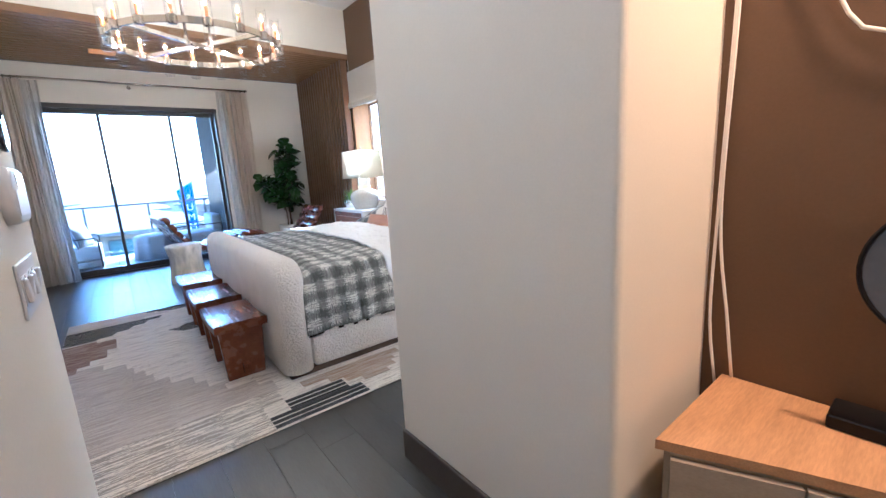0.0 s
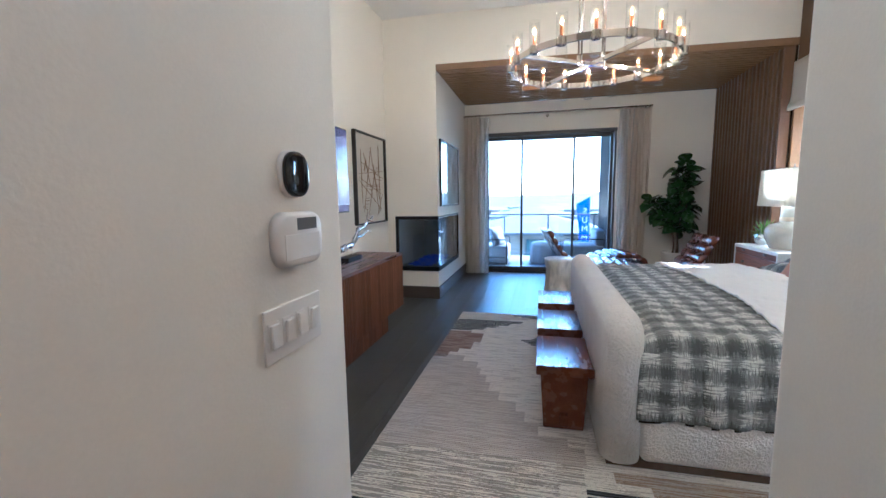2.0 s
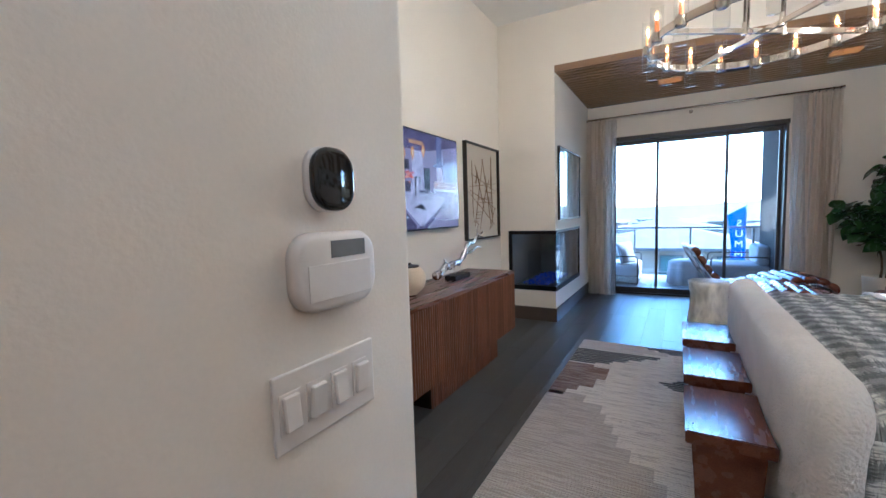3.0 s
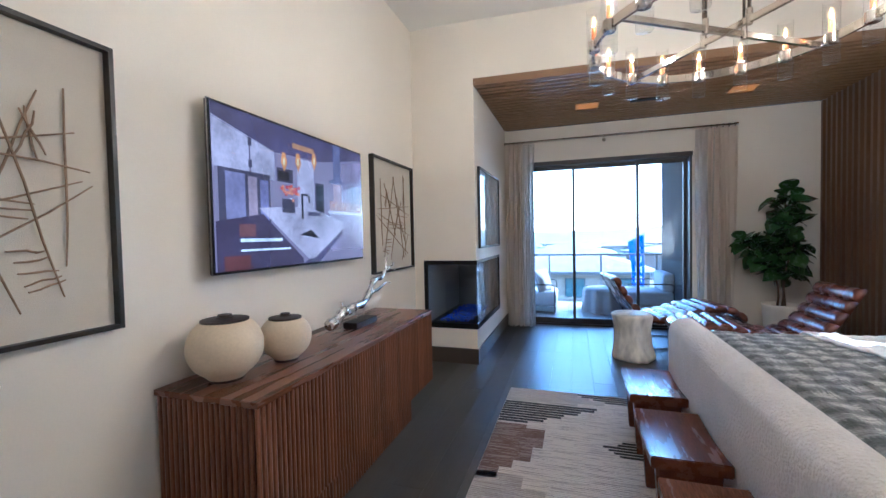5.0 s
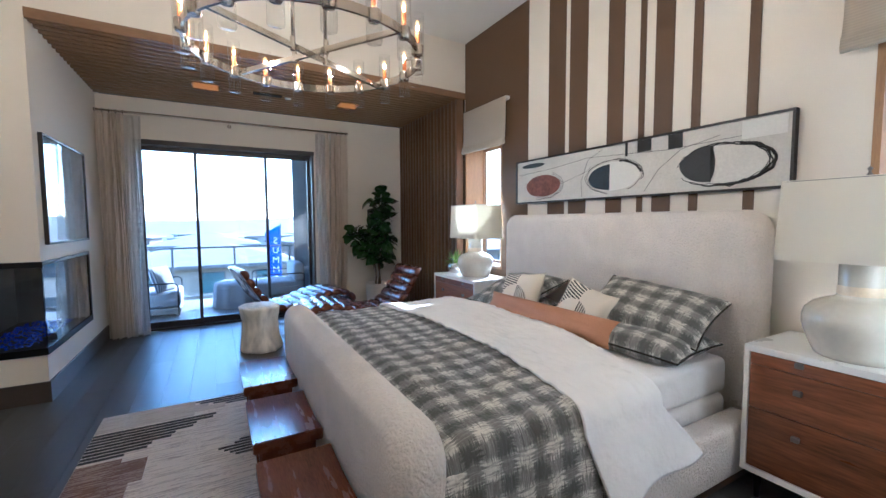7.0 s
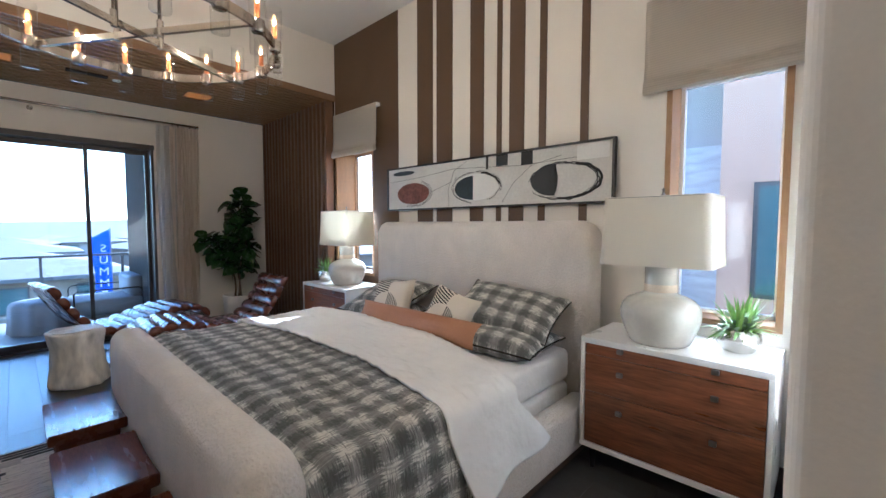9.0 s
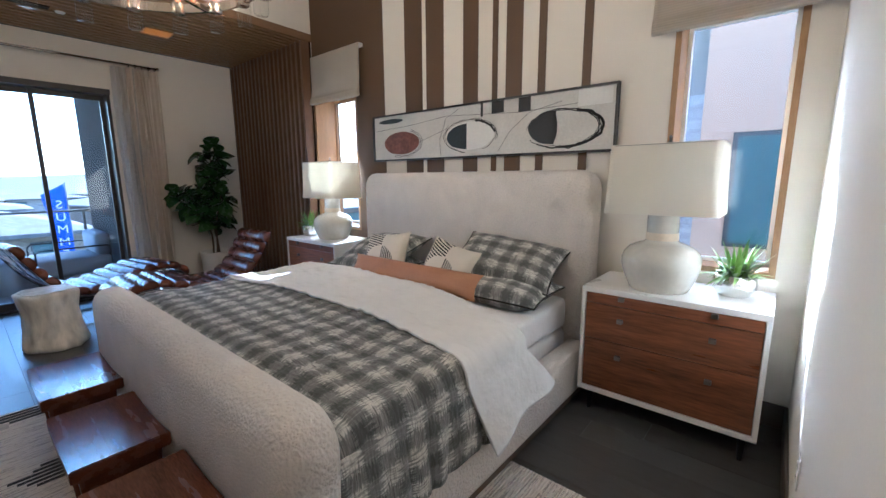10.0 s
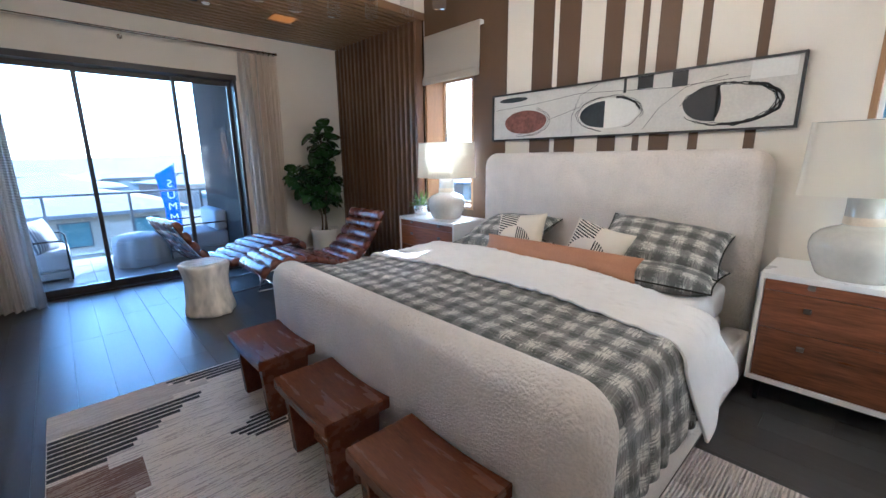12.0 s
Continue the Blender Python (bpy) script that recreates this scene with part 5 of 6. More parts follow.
def small_plant(x, y, z, r, seed, fronds):
    p = thing("potted_plant", (x, y, z), "small green succulent in a hammered silver pot", "plant", "small plants on the nightstands")
    rr = random.Random(seed)
    part("pot", lathe([(0, 0), (r * 0.62, 0), (r * 0.7, 0.006), (r * 0.95, 0.04), (r, 0.075), (r * 0.9, 0.118), (r * 0.86, 0.12), (r * 0.84, 0.10), (0, 0.098)], 40), HAMMERED, p, smooth=True)
    part("soil", lathe([(0, 0.106), (r * 0.83, 0.1)], 20), SOIL, p)
    f1 = leaf_mesh("leaf", 0.17, 0.018, 0.15, FERN, 0.05, 6, 0.5)
    f2 = leaf_mesh("leaf", 0.11, 0.02, 0.5, FERN, 0.05, 5, 0.6)
    f3 = leaf_mesh("leaf", 0.05, 0.022, 0.3, SAGE, 0.05, 4, 0.7)
    for i in range(fronds):
        ob = new("leaf", (f1, f2, f3, f3)[i % 4])
        ob.parent = p
        a, d = rr.uniform(0, 360), rr.uniform(0, r * 0.7)
        up = rr.uniform(55, 88) if i % 4 == 0 else rr.uniform(5, 70)
        lift = 0.105 + (rr.uniform(0, 0.06) if i % 4 > 1 else 0)
        ob.matrix_local = Matrix.Translation((d * math.cos(radians(a)), d * math.sin(radians(a)), lift)) @ pose(0, 0, 0, rr.uniform(-30, 30), -up, a) @ Matrix.Scale(rr.uniform(0.8, 1.25), 4)
    return p
small_plant(2.93, 1.84, 0.787, 0.103, 2, 150)
small_plant(2.86, 5.79, 0.787, 0.085, 7, 100)

# ---- tree stump side table ----
STUMP = material("bleached petrified wood", (0.8, 0.75, 0.67), 0.5, vary=0.4, scale=5, fine=18, bump=0.5, stretch=(1, 1, 0.35), distance=0.01)
def stump_ring(bm, z, r, n=64):
    """One ring of a twisting, fluted, slightly leaning trunk."""
    ring = []
    for i in range(n):
        a = 2 * math.pi * i / n
        tw = a + 1.6 * z
        k = r + 0.022 * noise.noise(Vector((math.cos(tw) * 1.7, math.sin(tw) * 1.7, z * 2.2))) + 0.011 * math.sin(tw * 4 + 1.0) + 0.004 * math.sin(tw * 11 + z * 9) + 0.012 * noise.noise(Vector((math.cos(a) * 4, math.sin(a) * 4, z * 7)))
        ring.append(bm.verts.new((k * math.cos(a) - 0.05 * (z - 0.2), k * math.sin(a), z)))
    return ring


def ring_body(bm, rings):
    for a, b in zip(rings, rings[1:]):
        for i in range(len(a)):
            j = (i + 1) % len(a)
            bm.faces.new((a[i], a[j], b[j], b[i]))
    bm.faces.new(rings[0][::-1])
    bm.faces.new(rings[-1])
    return bm


st = thing("stump_table", (0.72, 6.44, 0), "bleached tree stump side table on the floor", "side table")
bm = bmesh.new()
part("trunk", ring_body(bm, [stump_ring(bm, z, r) for z, r in ((0, 0.205), (0.012, 0.216), (0.05, 0.212), (0.1, 0.198), (0.16, 0.186), (0.22, 0.178), (0.28, 0.174), (0.34, 0.178), (0.4, 0.19), (0.45, 0.202), (0.478, 0.205), (0.49, 0.196), (0.492, 0.175))]), STUMP, st, smooth=True)
bm = bmesh.new()
top = [stump_ring(bm, z, r) for z, r in ((0.488, 0.176), (0.496, 0.178), (0.5, 0.170))]
part("tabletop", ring_body(bm, top), STUMP, st, "smooth polished pale top")
for knot_a, knot_z, knot_r in ((200, 0.40, 0.02), (255, 0.41, 0.028), (300, 0.08, 0.018)):
    k = bmesh.new()
    bmesh.ops.create_uvsphere(k, u_segments=12, v_segments=8, radius=knot_r)
    bmesh.ops.scale(k, vec=(0.35, 1.5, 0.7), verts=k.verts)
    k.transform(pose(0.18 * math.cos(radians(knot_a)), 0.18 * math.sin(radians(knot_a)), knot_z, 12, 0, knot_a))
    part("knot", k, BARK, st, "dark brown knot hole", True)

# ---- two ribbed leather chaises, side by side and opposed ----
LEATHER = material("oxblood brown leather", (0.15, 0.045, 0.022), 0.27, vary=0.3, scale=8, fine=90, bump=0.2)


def chaise(at, turn, profile, ribs, label):
    c = thing("chaise_lounge", at, label, "chaise", "opposed leather chaises", turn)
    path = smooth_path([(x, 0, z) for x, z in profile], ribs)
    half = 0.335
    for a, b in zip(path, path[1:]):
        d = (b - a)
        ln = d.length
        d.normalize()
        up = Vector((-d.z, 0, d.x))
        if up.z < 0:
            up = -up
        bm = bmesh.new()
        nseg = 7
        prof = [(f, math.sin(math.pi * f) ** 0.45 * 0.036 + 0.012) for f in (i / nseg for i in range(nseg + 1))]
        rows = []
        for y, s in ((-half, 0.55), (-half + 0.012, 0.9), (-half + 0.035, 1), (half - 0.035, 1), (half - 0.012, 0.9), (half, 0.55)):
            rows.append([bm.verts.new(a + d * ln * f + up * h * s + Vector((0, y, 0))) for f, h in prof] + [bm.verts.new(b - up * 0.028 * s + Vector((0, y, 0))), bm.verts.new(a - up * 0.028 * s + Vector((0, y, 0)))])
        for r0, r1 in zip(rows, rows[1:]):
            for i in range(len(r0)):
                j = (i + 1) % len(r0)
                bm.faces.new((r0[i], r0[j], r1[j], r1[i]))
        bm.faces.new(rows[0])
        bm.faces.new(rows[-1][::-1])
        part("rib", bm, LEATHER, c, smooth=True)
    under = [p + Vector((0, 0, -0.045)) for p in path]
    for y in (-half + 0.03, half - 0.03):
        part("frame_rail", tube([p + Vector((0, y, 0)) for p in under], 0.011, 8), CHROME, c, "chrome tube rail", True)
    lowest = min(range(len(under)), key=lambda i: under[i].z)
    i0, i1 = max(2, lowest - 6), lowest + 1
    for y in (-half + 0.03, half - 0.03):
        p0, p1 = under[i0], under[i1]
        part("leg_loop", tube([Vector((p0.x, y, p0.z)), Vector((p0.x - 0.02, y, 0.06)), Vector((p0.x - 0.05, y, 0.012)), Vector((p1.x + 0.05, y, 0.012)), Vector((p1.x + 0.02, y, 0.06)), Vector((p1.x, y, p1.z))], 0.011, 8), CHROME, c, "chrome base loop", True)
    for i in (i0, i1):
        part("crossbar", tube([Vector((under[i].x, -half + 0.03, 0.17)), Vector((under[i].x, half - 0.03, 0.17))], 0.009, 8), CHROME, c, "chrome crossbar")
    return c


PROFILE = [(-0.70, 0.33), (-0.64, 0.41), (-0.47, 0.455), (-0.25, 0.435), (0.0, 0.36), (0.18, 0.32), (0.35, 0.355), (0.50, 0.48), (0.62, 0.66), (0.72, 0.84)]
chaise((1.80, 6.38, 0), 0, PROFILE, 14, "brown ribbed leather chaise with chrome frame, headrest by slats")
chaise((1.22, 7.18, 0), 190, [(x, z + 0.015) for x, z in PROFILE], 14, "brown ribbed leather chaise with chrome frame, headrest by curtain")

# ---- curtains and rod ----
def sheer(name, colour, through_=0.4, weave=True):
    m, tree, b = nodes_of(name)
    N, L = tree.nodes.new, tree.links.new
    out = tree.nodes["Material Output"]
    co = N("ShaderNodeTexCoord")
    wv = N("ShaderNodeTexWave")
    wv.bands_direction = "Z"
    wv.inputs["Scale"].default_value = 22
    wv.inputs["Distortion"].default_value = 0.6
    L(co.outputs["Object"], wv.inputs["Vector"])
    L(mix_colour(tree, wv.outputs["Fac"], tuple(c * 0.82 for c in colour), colour), b.inputs["Base Color"])
    b.inputs["Roughness"].default_value = 0.95
    b.inputs["Specular IOR Level"].default_value = 0.1
    tr = N("ShaderNodeBsdfTranslucent")
    tr.inputs["Color"].default_value = (*colour, 1)
    tp = N("ShaderNodeBsdfTransparent")
    mx, mx2 = N("ShaderNodeMixShader"), N("ShaderNodeMixShader")
    mx.inputs[0].default_value = 0.5
    L(b.outputs[0], mx.inputs[1])
    L(tr.outputs[0], mx.inputs[2])
    L(math_node(tree, "MULTIPLY", wv.outputs["Fac"], through_), mx2.inputs[0])
    L(mx.outputs[0], mx2.inputs[1])
    L(tp.outputs[0], mx2.inputs[2])
    L(mx2.outputs[0], out.inputs["Surface"])
    return m
DRAPE = sheer("taupe linen drape", (0.88, 0.8, 0.71), 0.24)
SHEER = sheer("white open-weave sheer", (0.86, 0.84, 0.82), 0.85)
ROD_Z = 2.735


def curtain(x0, x1, folds, mat, y, seed):
    def fn(u, v):
        f = (u - x0) / (x1 - x0)
        amp = 0.034 + 0.014 * (1 - v / ROD_Z)
        w = (1.0 if v < 2.6 else 0.6) * math.sin(f * folds * 2 * math.pi + seed) + 0.35 * math.sin(f * folds * 4.3 * math.pi + seed * 2 + v)
        return Vector((u + 0.02 * math.sin(f * 9 + v * 1.3 + seed), y + amp * w, v))
    return cloth("cloth", fn, x0, x1, 0.012, ROD_Z - 0.03, 110, 24, mat, None)


for k, (x0, x1, s0, s1) in enumerate(((-0.86, -0.60, -0.64, -0.44), (1.80, 2.09, 1.66, 1.86))):
    cur = thing("curtain", ((x0 + x1) / 2, 7.70, 0), "floor-length taupe linen curtain with white sheer edge", "curtain", "curtains at the balcony door")
    for a, b, mat, nf, nm in ((x0, x1, DRAPE, 5, "drape"), (s0, s1, SHEER, 4, "sheer")):
        ob = curtain(a, b, nf, mat, 7.70 if nm == "drape" else 7.72, k * 1.7 + 0.4)
        ob.name = nm
        ob.parent = cur
        ob.matrix_parent_inverse = Matrix.Translation((-(x0 + x1) / 2, -7.70, 0))
        ob["label"] = "taupe linen panel" if nm == "drape" else "white open-weave panel"
    for i in range(5):
        xx = -0.13 + 0.065 * i
        part("ring", tube([(xx, 0.022 * math.cos(a), ROD_Z + 0.022 * math.sin(a) - 0.006) for a in (2 * math.pi * j / 12 for j in range(12))], 0.003, 5, None, True), BLACK_METAL, cur)
rod = thing("curtain_rod", (0.6, 7.70, ROD_Z), "polished metal curtain rod on three brackets", "curtain rod")
part("pole", tube([(-1.46, 0, 0), (1.50, 0, 0)], 0.014, 12), CHROME, rod, smooth=True)
for x in (-1.46, 1.50):
    part("end_cap", tube([(x - 0.012, 0, 0), (x + 0.012, 0, 0)], 0.02, 12), CHROME, rod)
for x in (-1.40, -0.07, 1.42):
    part("bracket", tube([(x, 0, -0.012), (x, 0.06, -0.03), (x, 0.15, -0.03)], 0.007, 8), CHROME, rod)
    part("bracket_plate", tube([(x, 0.143, -0.03), (x, 0.15, -0.03)], 0.025, 16), CHROME, rod)

# ---- roman shades ----
ROMAN = sheer("oatmeal roman shade linen", (0.74, 0.68, 0.59), 0.0)
for y0, y1, zb, zt in ((5.10, 5.95, 2.245, 2.76), (1.57, 2.385, 2.235, 2.80)):
    ym = (y0 + y1) / 2
    sh = thing("roman_shade", (E, ym, zb), "oatmeal linen roman shade drawn up over the window", "window shade", "roman shades on the windows")
    hy = (y1 - y0) / 2
    part("headrail", box(-0.055, -hy, zt - zb - 0.035, 0, hy, zt - zb), WHITE_LACQUER, sh)
    prof = [(-0.06, zt - zb), (-0.062, 0.30), (-0.064, 0.17), (-0.072, 0.10), (-0.092, 0.04), (-0.095, 0.012), (-0.08, 0.0), (-0.066, 0.015), (-0.074, 0.06), (-0.062, 0.10), (-0.085, 0.072), (-0.09, 0.05)]
    def fn(u, v, prof=prof):
        q = v * (len(prof) - 1)
        a = min(int(q), len(prof) - 2)
        f = q - a
        x, z = prof[a][0] + (prof[a + 1][0] - prof[a][0]) * f, prof[a][1] + (prof[a + 1][1] - prof[a][1]) * f
        return Vector((x + 0.003 * noise.noise(Vector((u * 4, v * 3, 2))), u, z))
    cloth("fabric", fn, -hy, hy, 0, 1, 24, 44, ROMAN, sh, 0.003)

# ---- chandelier ----
NICKEL = material("polished nickel", (0.6, 0.54, 0.47), 0.13, metal=1.0, vary=0.06, bump=0)
def thin_glass(name):
    """Clear thin-walled glass: see-through, with gloss that grows towards grazing."""
    m, tree, b = nodes_of(name)
    N, L = tree.nodes.new, tree.links.new
    tp, gl, mx, lw = N("ShaderNodeBsdfTransparent"), N("ShaderNodeBsdfGlossy"), N("ShaderNodeMixShader"), N("ShaderNodeLayerWeight")
    tp.inputs["Color"].default_value = (0.95, 0.95, 0.94, 1)
    gl.inputs["Roughness"].default_value = 0.03
    lw.inputs["Blend"].default_value = 0.5
    L(math_node(tree, "MULTIPLY_ADD", math_node(tree, "POWER", lw.outputs["Facing"], 4.0), 0.55, 0.05), mx.inputs[0])
    L(tp.outputs[0], mx.inputs[1])
    L(gl.outputs[0], mx.inputs[2])
    L(mx.outputs[0], tree.nodes["Material Output"].inputs["Surface"])
    return m
TUBE_GLASS = thin_glass("clear tube glass")
# bulb light glowing through the sleeve is put into its amber colour
CANDLE = material("candle sleeve in bulb-glow amber", (0.5, 0.16, 0.035), 0.5, vary=0.1)
FILAMENT = glow("bulb filament", (1.0, 0.75, 0.5), BULB)
def amber_glass():
    m, tree, b = nodes_of("glowing amber bulb glass")
    N, L = tree.nodes.new, tree.links.new
    tp, em, ad = N("ShaderNodeBsdfTransparent"), N("ShaderNodeEmission"), N("ShaderNodeAddShader")
    tp.inputs["Color"].default_value = (0.95, 0.9, 0.82, 1)
    em.inputs["Color"].default_value = (1.0, 0.42, 0.1, 1)
    em.inputs["Strength"].default_value = 0.16
    L(tp.outputs[0], ad.inputs[0])
    L(em.outputs[0], ad.inputs[1])
    L(ad.outputs[0], tree.nodes["Material Output"].inputs["Surface"])
    return m
FLAME = amber_glass()
CX, CY, CZ, CRAD = 0.769, 3.726, 2.267, 0.555
chand = thing("chandelier", (CX, CY, CZ), "large polished nickel ring chandelier with glass tubes", "chandelier")
bm = bmesh.new()
n = 96
vs = [[bm.verts.new((r * math.cos(2 * math.pi * i / n), r * math.sin(2 * math.pi * i / n), z)) for i in range(n)] for r, z in ((CRAD - 0.007, -0.02), (CRAD + 0.007, -0.02), (CRAD + 0.007, 0.02), (CRAD - 0.007, 0.02))]
for k in range(4):
    for i in range(n):
        j = (i + 1) % n
        bm.faces.new((vs[k][i], vs[k][j], vs[(k + 1) % 4][j], vs[(k + 1) % 4][i]))
part("ring", bm, NICKEL, chand)
for k in range(2):
    b = box(-CRAD, -0.009, -0.012, CRAD, 0.009, 0.014)
    b.transform(pose(0, 0, 0, 0, 0, 33 + 90 * k))
    if k:
        b.transform(pose(0, 0, -0.0005))
    part("crossbar", b, NICKEL, chand)
for k in range(4):
    a = radians(33 + 90 * k)
    x, y = 0.11 * math.cos(a), 0.11 * math.sin(a)
    rodp = part("rod", tube([(x, y, 0.01), (x, y, H - CZ - 0.03)], 0.007, 10), NICKEL, chand, smooth=True)
    part("rod_collar", tube([(x, y, -0.02), (x, y, 0.045)], 0.013, 12), NICKEL, rodp)
part("canopy", lathe([(0, H - CZ - 0.04), (0.15, H - CZ - 0.04), (0.155, H - CZ - 0.03), (0.155, H - CZ), (0, H - CZ)], 40), NICKEL, chand)
sleeve = bulb = cup = tub = fil = None
for k in range(18):
    a = 2 * math.pi * (k + 0.3) / 18
    base = (CRAD * math.cos(a), CRAD * math.sin(a), 0)
    if cup is None:
        cup = part("socket", lathe([(0, -0.03), (0.024, -0.028), (0.028, -0.02), (0.028, 0.02), (0.024, 0.024), (0, 0.024)], 20), NICKEL, chand, smooth=False).data
        scene.collection.objects.unlink(bpy.data.objects["socket"])
        tub = part("t", lathe([(0.0, -0.115), (0.031, -0.115), (0.033, -0.11), (0.033, 0.17)], 20), TUBE_GLASS, smooth=True).data
        sleeve = part("s", lathe([(0.0115, 0.026), (0.0115, 0.085), (0.008, 0.09)], 12), CANDLE, smooth=True).data
        bulb = part("b", lathe([(0.006, 0.086), (0.0125, 0.10), (0.0125, 0.114), (0.006, 0.135), (0, 0.143)], 10), FLAME, smooth=True).data
        fil = part("f", lathe([(0, 0.094), (0.0022, 0.096), (0.0022, 0.116), (0, 0.118)], 6), FILAMENT).data
        for nm in ("t", "s", "b", "f"):
            scene.collection.objects.unlink(bpy.data.objects[nm])
    so = new("socket", cup)
    so.parent = chand
    so.location = base
    for nm, me in (("glass_tube", tub), ("candle_sleeve", sleeve), ("bulb", bulb), ("filament", fil)):
        ob = new(nm, me)
        ob.parent = so
        if nm == "glass_tube":
            ob.visible_shadow = False
bpy.data.batch_remove([o for o in bpy.data.objects if not o.users_collection])

# ---- recessed lights and vent in the slatted soffit ----
LENS = glow("warm downlight lens", (0.9, 0.27, 0.035), CAN)
for x in (0.28, 1.92):
    c = thing("downlight", (x, 6.97, SOFFIT), "square recessed downlight glowing warm in the soffit", "ceiling light", "downlights in the soffit")
    bm = bmesh.new()
    for a in ((-0.14, -0.13, 0.14, -0.115), (-0.14, 0.115, 0.14, 0.13), (-0.14, -0.115, -0.125, 0.115), (0.125, -0.115, 0.14, 0.115)):
        box(a[0], a[1], -0.006, a[2], a[3], 0.018, bm)
    part("trim", bm, SOFFIT_WOOD, c)
    part("lens", box(-0.125, -0.115, -0.002, 0.125, 0.115, 0.004), LENS, c, "glowing warm lens")
v = thing("ceiling_vent", (0.93, 6.98, SOFFIT), "dark slotted vent in the slatted soffit", "vent")
part("vent_frame", box(-0.16, -0.05, -0.004, 0.16, 0.05, 0.012), SLAT_BACK, v)
for i in range(4):
    part("vent_blade", box(-0.15, -0.037 + 0.022 * i, -0.007, 0.15, -0.03 + 0.022 * i, -0.003), BLACK_METAL, v)
v = thing("smoke_detector", (1.17, 7.02, SOFFIT), "small white sprinkler cap on the soffit", "sprinkler")
part("cap", lathe([(0, -0.012), (0.03, -0.01), (0.04, 0.0), (0, 0.0)], 20), WHITE_LACQUER, v)

# ---- switches, thermostat and alarm panel on the passage wall ----
PLASTIC = material("white plastic", (0.74, 0.7, 0.66), 0.35, vary=0.03, bump=0.03)
SCREEN_GLASS = material("dark glossy screen", (0.01, 0.011, 0.012), 0.05, vary=0.02, bump=0)
PX = -0.095
sw = thing("light_switch", (PX, 1.343, 1.072), "white four-gang light switch plate on the wall", "switch", "", 90)
part("plate", box(-0.105, -0.006, -0.057, 0.105, 0, 0.057, None, 0.003, 2), PLASTIC, sw)
for i in range(4):
    part("surround", box(-0.096 + 0.0485 * i, -0.0075, -0.029, -0.096 + 0.0485 * i + 0.036, -0.0055, 0.029), PLASTIC, sw)
    b = box(-0.014, -0.008, -0.025, 0.014, 0, 0.025, None, 0.002, 1)
    b.transform(pose(-0.078 + 0.0485 * i, -0.007, 0, 5 if i % 2 else -5))
    part("rocker", b, PLASTIC, sw)


def rounded_plate(w, h, d, r, mat, name, parent, y=0.0, label=""):
    bm = bmesh.new()
    loops = []
    for yy, ins in ((y, 0.0), (y - d * 0.6, 0.0), (y - d * 0.88, 0.003), (y - d, 0.009)):
        loops.append([bm.verts.new((x, yy, z)) for x, z in rounded_rect(w / 2 - ins, h / 2 - ins, max(r - ins, 0.004), 7)])
    for a, b in zip(loops, loops[1:]):
        for i in range(len(a)):
            j = (i + 1) % len(a)
            bm.faces.new((a[i], a[j], b[j], b[i]))
    bm.faces.new(loops[0][::-1])
    bm.faces.new(loops[-1])
    return part(name, bm, mat, parent, label, True)


al = thing("alarm_panel", (PX, 1.362, 1.263), "white rounded alarm keypad on the wall", "alarm panel", "", 90)
rounded_plate(0.17, 0.118, 0.024, 0.04, PLASTIC, "housing", al)
# reflection on the dark display is put in as a grey base colour
part("display", box(-0.02, -0.0252, 0.02, 0.055, -0.0235, 0.046), material("display with reflection grey", (0.16, 0.17, 0.18), 0.08, vary=0.05, bump=0), al, "display window with its reflection as grey")
part("flap", box(-0.066, -0.0252, -0.042, 0.066, -0.0235, 0.012, None, 0.0005, 1), PLASTIC, al)
th = thing("thermostat", (PX, 1.362, 1.402), "rounded thermostat with glossy black face", "thermostat", "", 90)
rounded_plate(0.092, 0.1, 0.013, 0.038, PLASTIC, "back_plate", th)
rounded_plate(0.088, 0.096, 0.010, 0.037, SCREEN_GLASS, "face", th, -0.0125, "glossy black face")


def outlet(x, y, z, turn):
    o = thing("wall_outlet", (x, y, z), "white double power outlet low on the wall", "outlet", "power outlets", turn)
    part("plate", box(-0.035, -0.005, -0.057, 0.035, 0, 0.057, None, 0.002, 1), PLASTIC, o)
    for zz in (-0.022, 0.022):
        s = part("socket", box(-0.017, -0.007, zz - 0.015, 0.017, -0.0045, zz + 0.015, None, 0.001, 1), PLASTIC, o)
        for xx in (-0.006, 0.006):
            part("slot", box(xx - 0.0012, -0.0075, zz - 0.005, xx + 0.0012, -0.0065, zz + 0.006), BLACK_METAL, s)
outlet(2.08, S, 0.39, 180)
outlet(W, 2.54, 0.31, 90)

# ---- alcove off the passage ----
OAK = material("light oak", (0.5, 0.28, 0.13), 0.45, vary=0.25, scale=2.5, fine=30, bump=0.08, stretch=(1, 8, 8))
PALE_OAK = material("pale oak drawer front", (0.4, 0.32, 0.23), 0.5, vary=0.15, scale=2.5, fine=30, bump=0.06, stretch=(8, 1, 8))
desk = thing("dresser", (1.25, 0.1, 0), "light oak corner dresser with pale drawers", "dresser")
DK = (1.25, 0.1, 0)
outl = [(1.01, 0.49), (1.12, 0.235), (1.19, 0.05), (1.19, -1.2), (1.465, -1.2), (1.465, 0.49)]
part("top", local(prism(outl, 0.565, 0.59), DK), OAK, desk)
inner = [(1.025, 0.475), (1.135, 0.235), (1.205, 0.05), (1.205, -1.19), (1.46, -1.19), (1.46, 0.475)]
part("body", local(prism(inner, 0.0, 0.565), DK), PALE_OAK, desk)
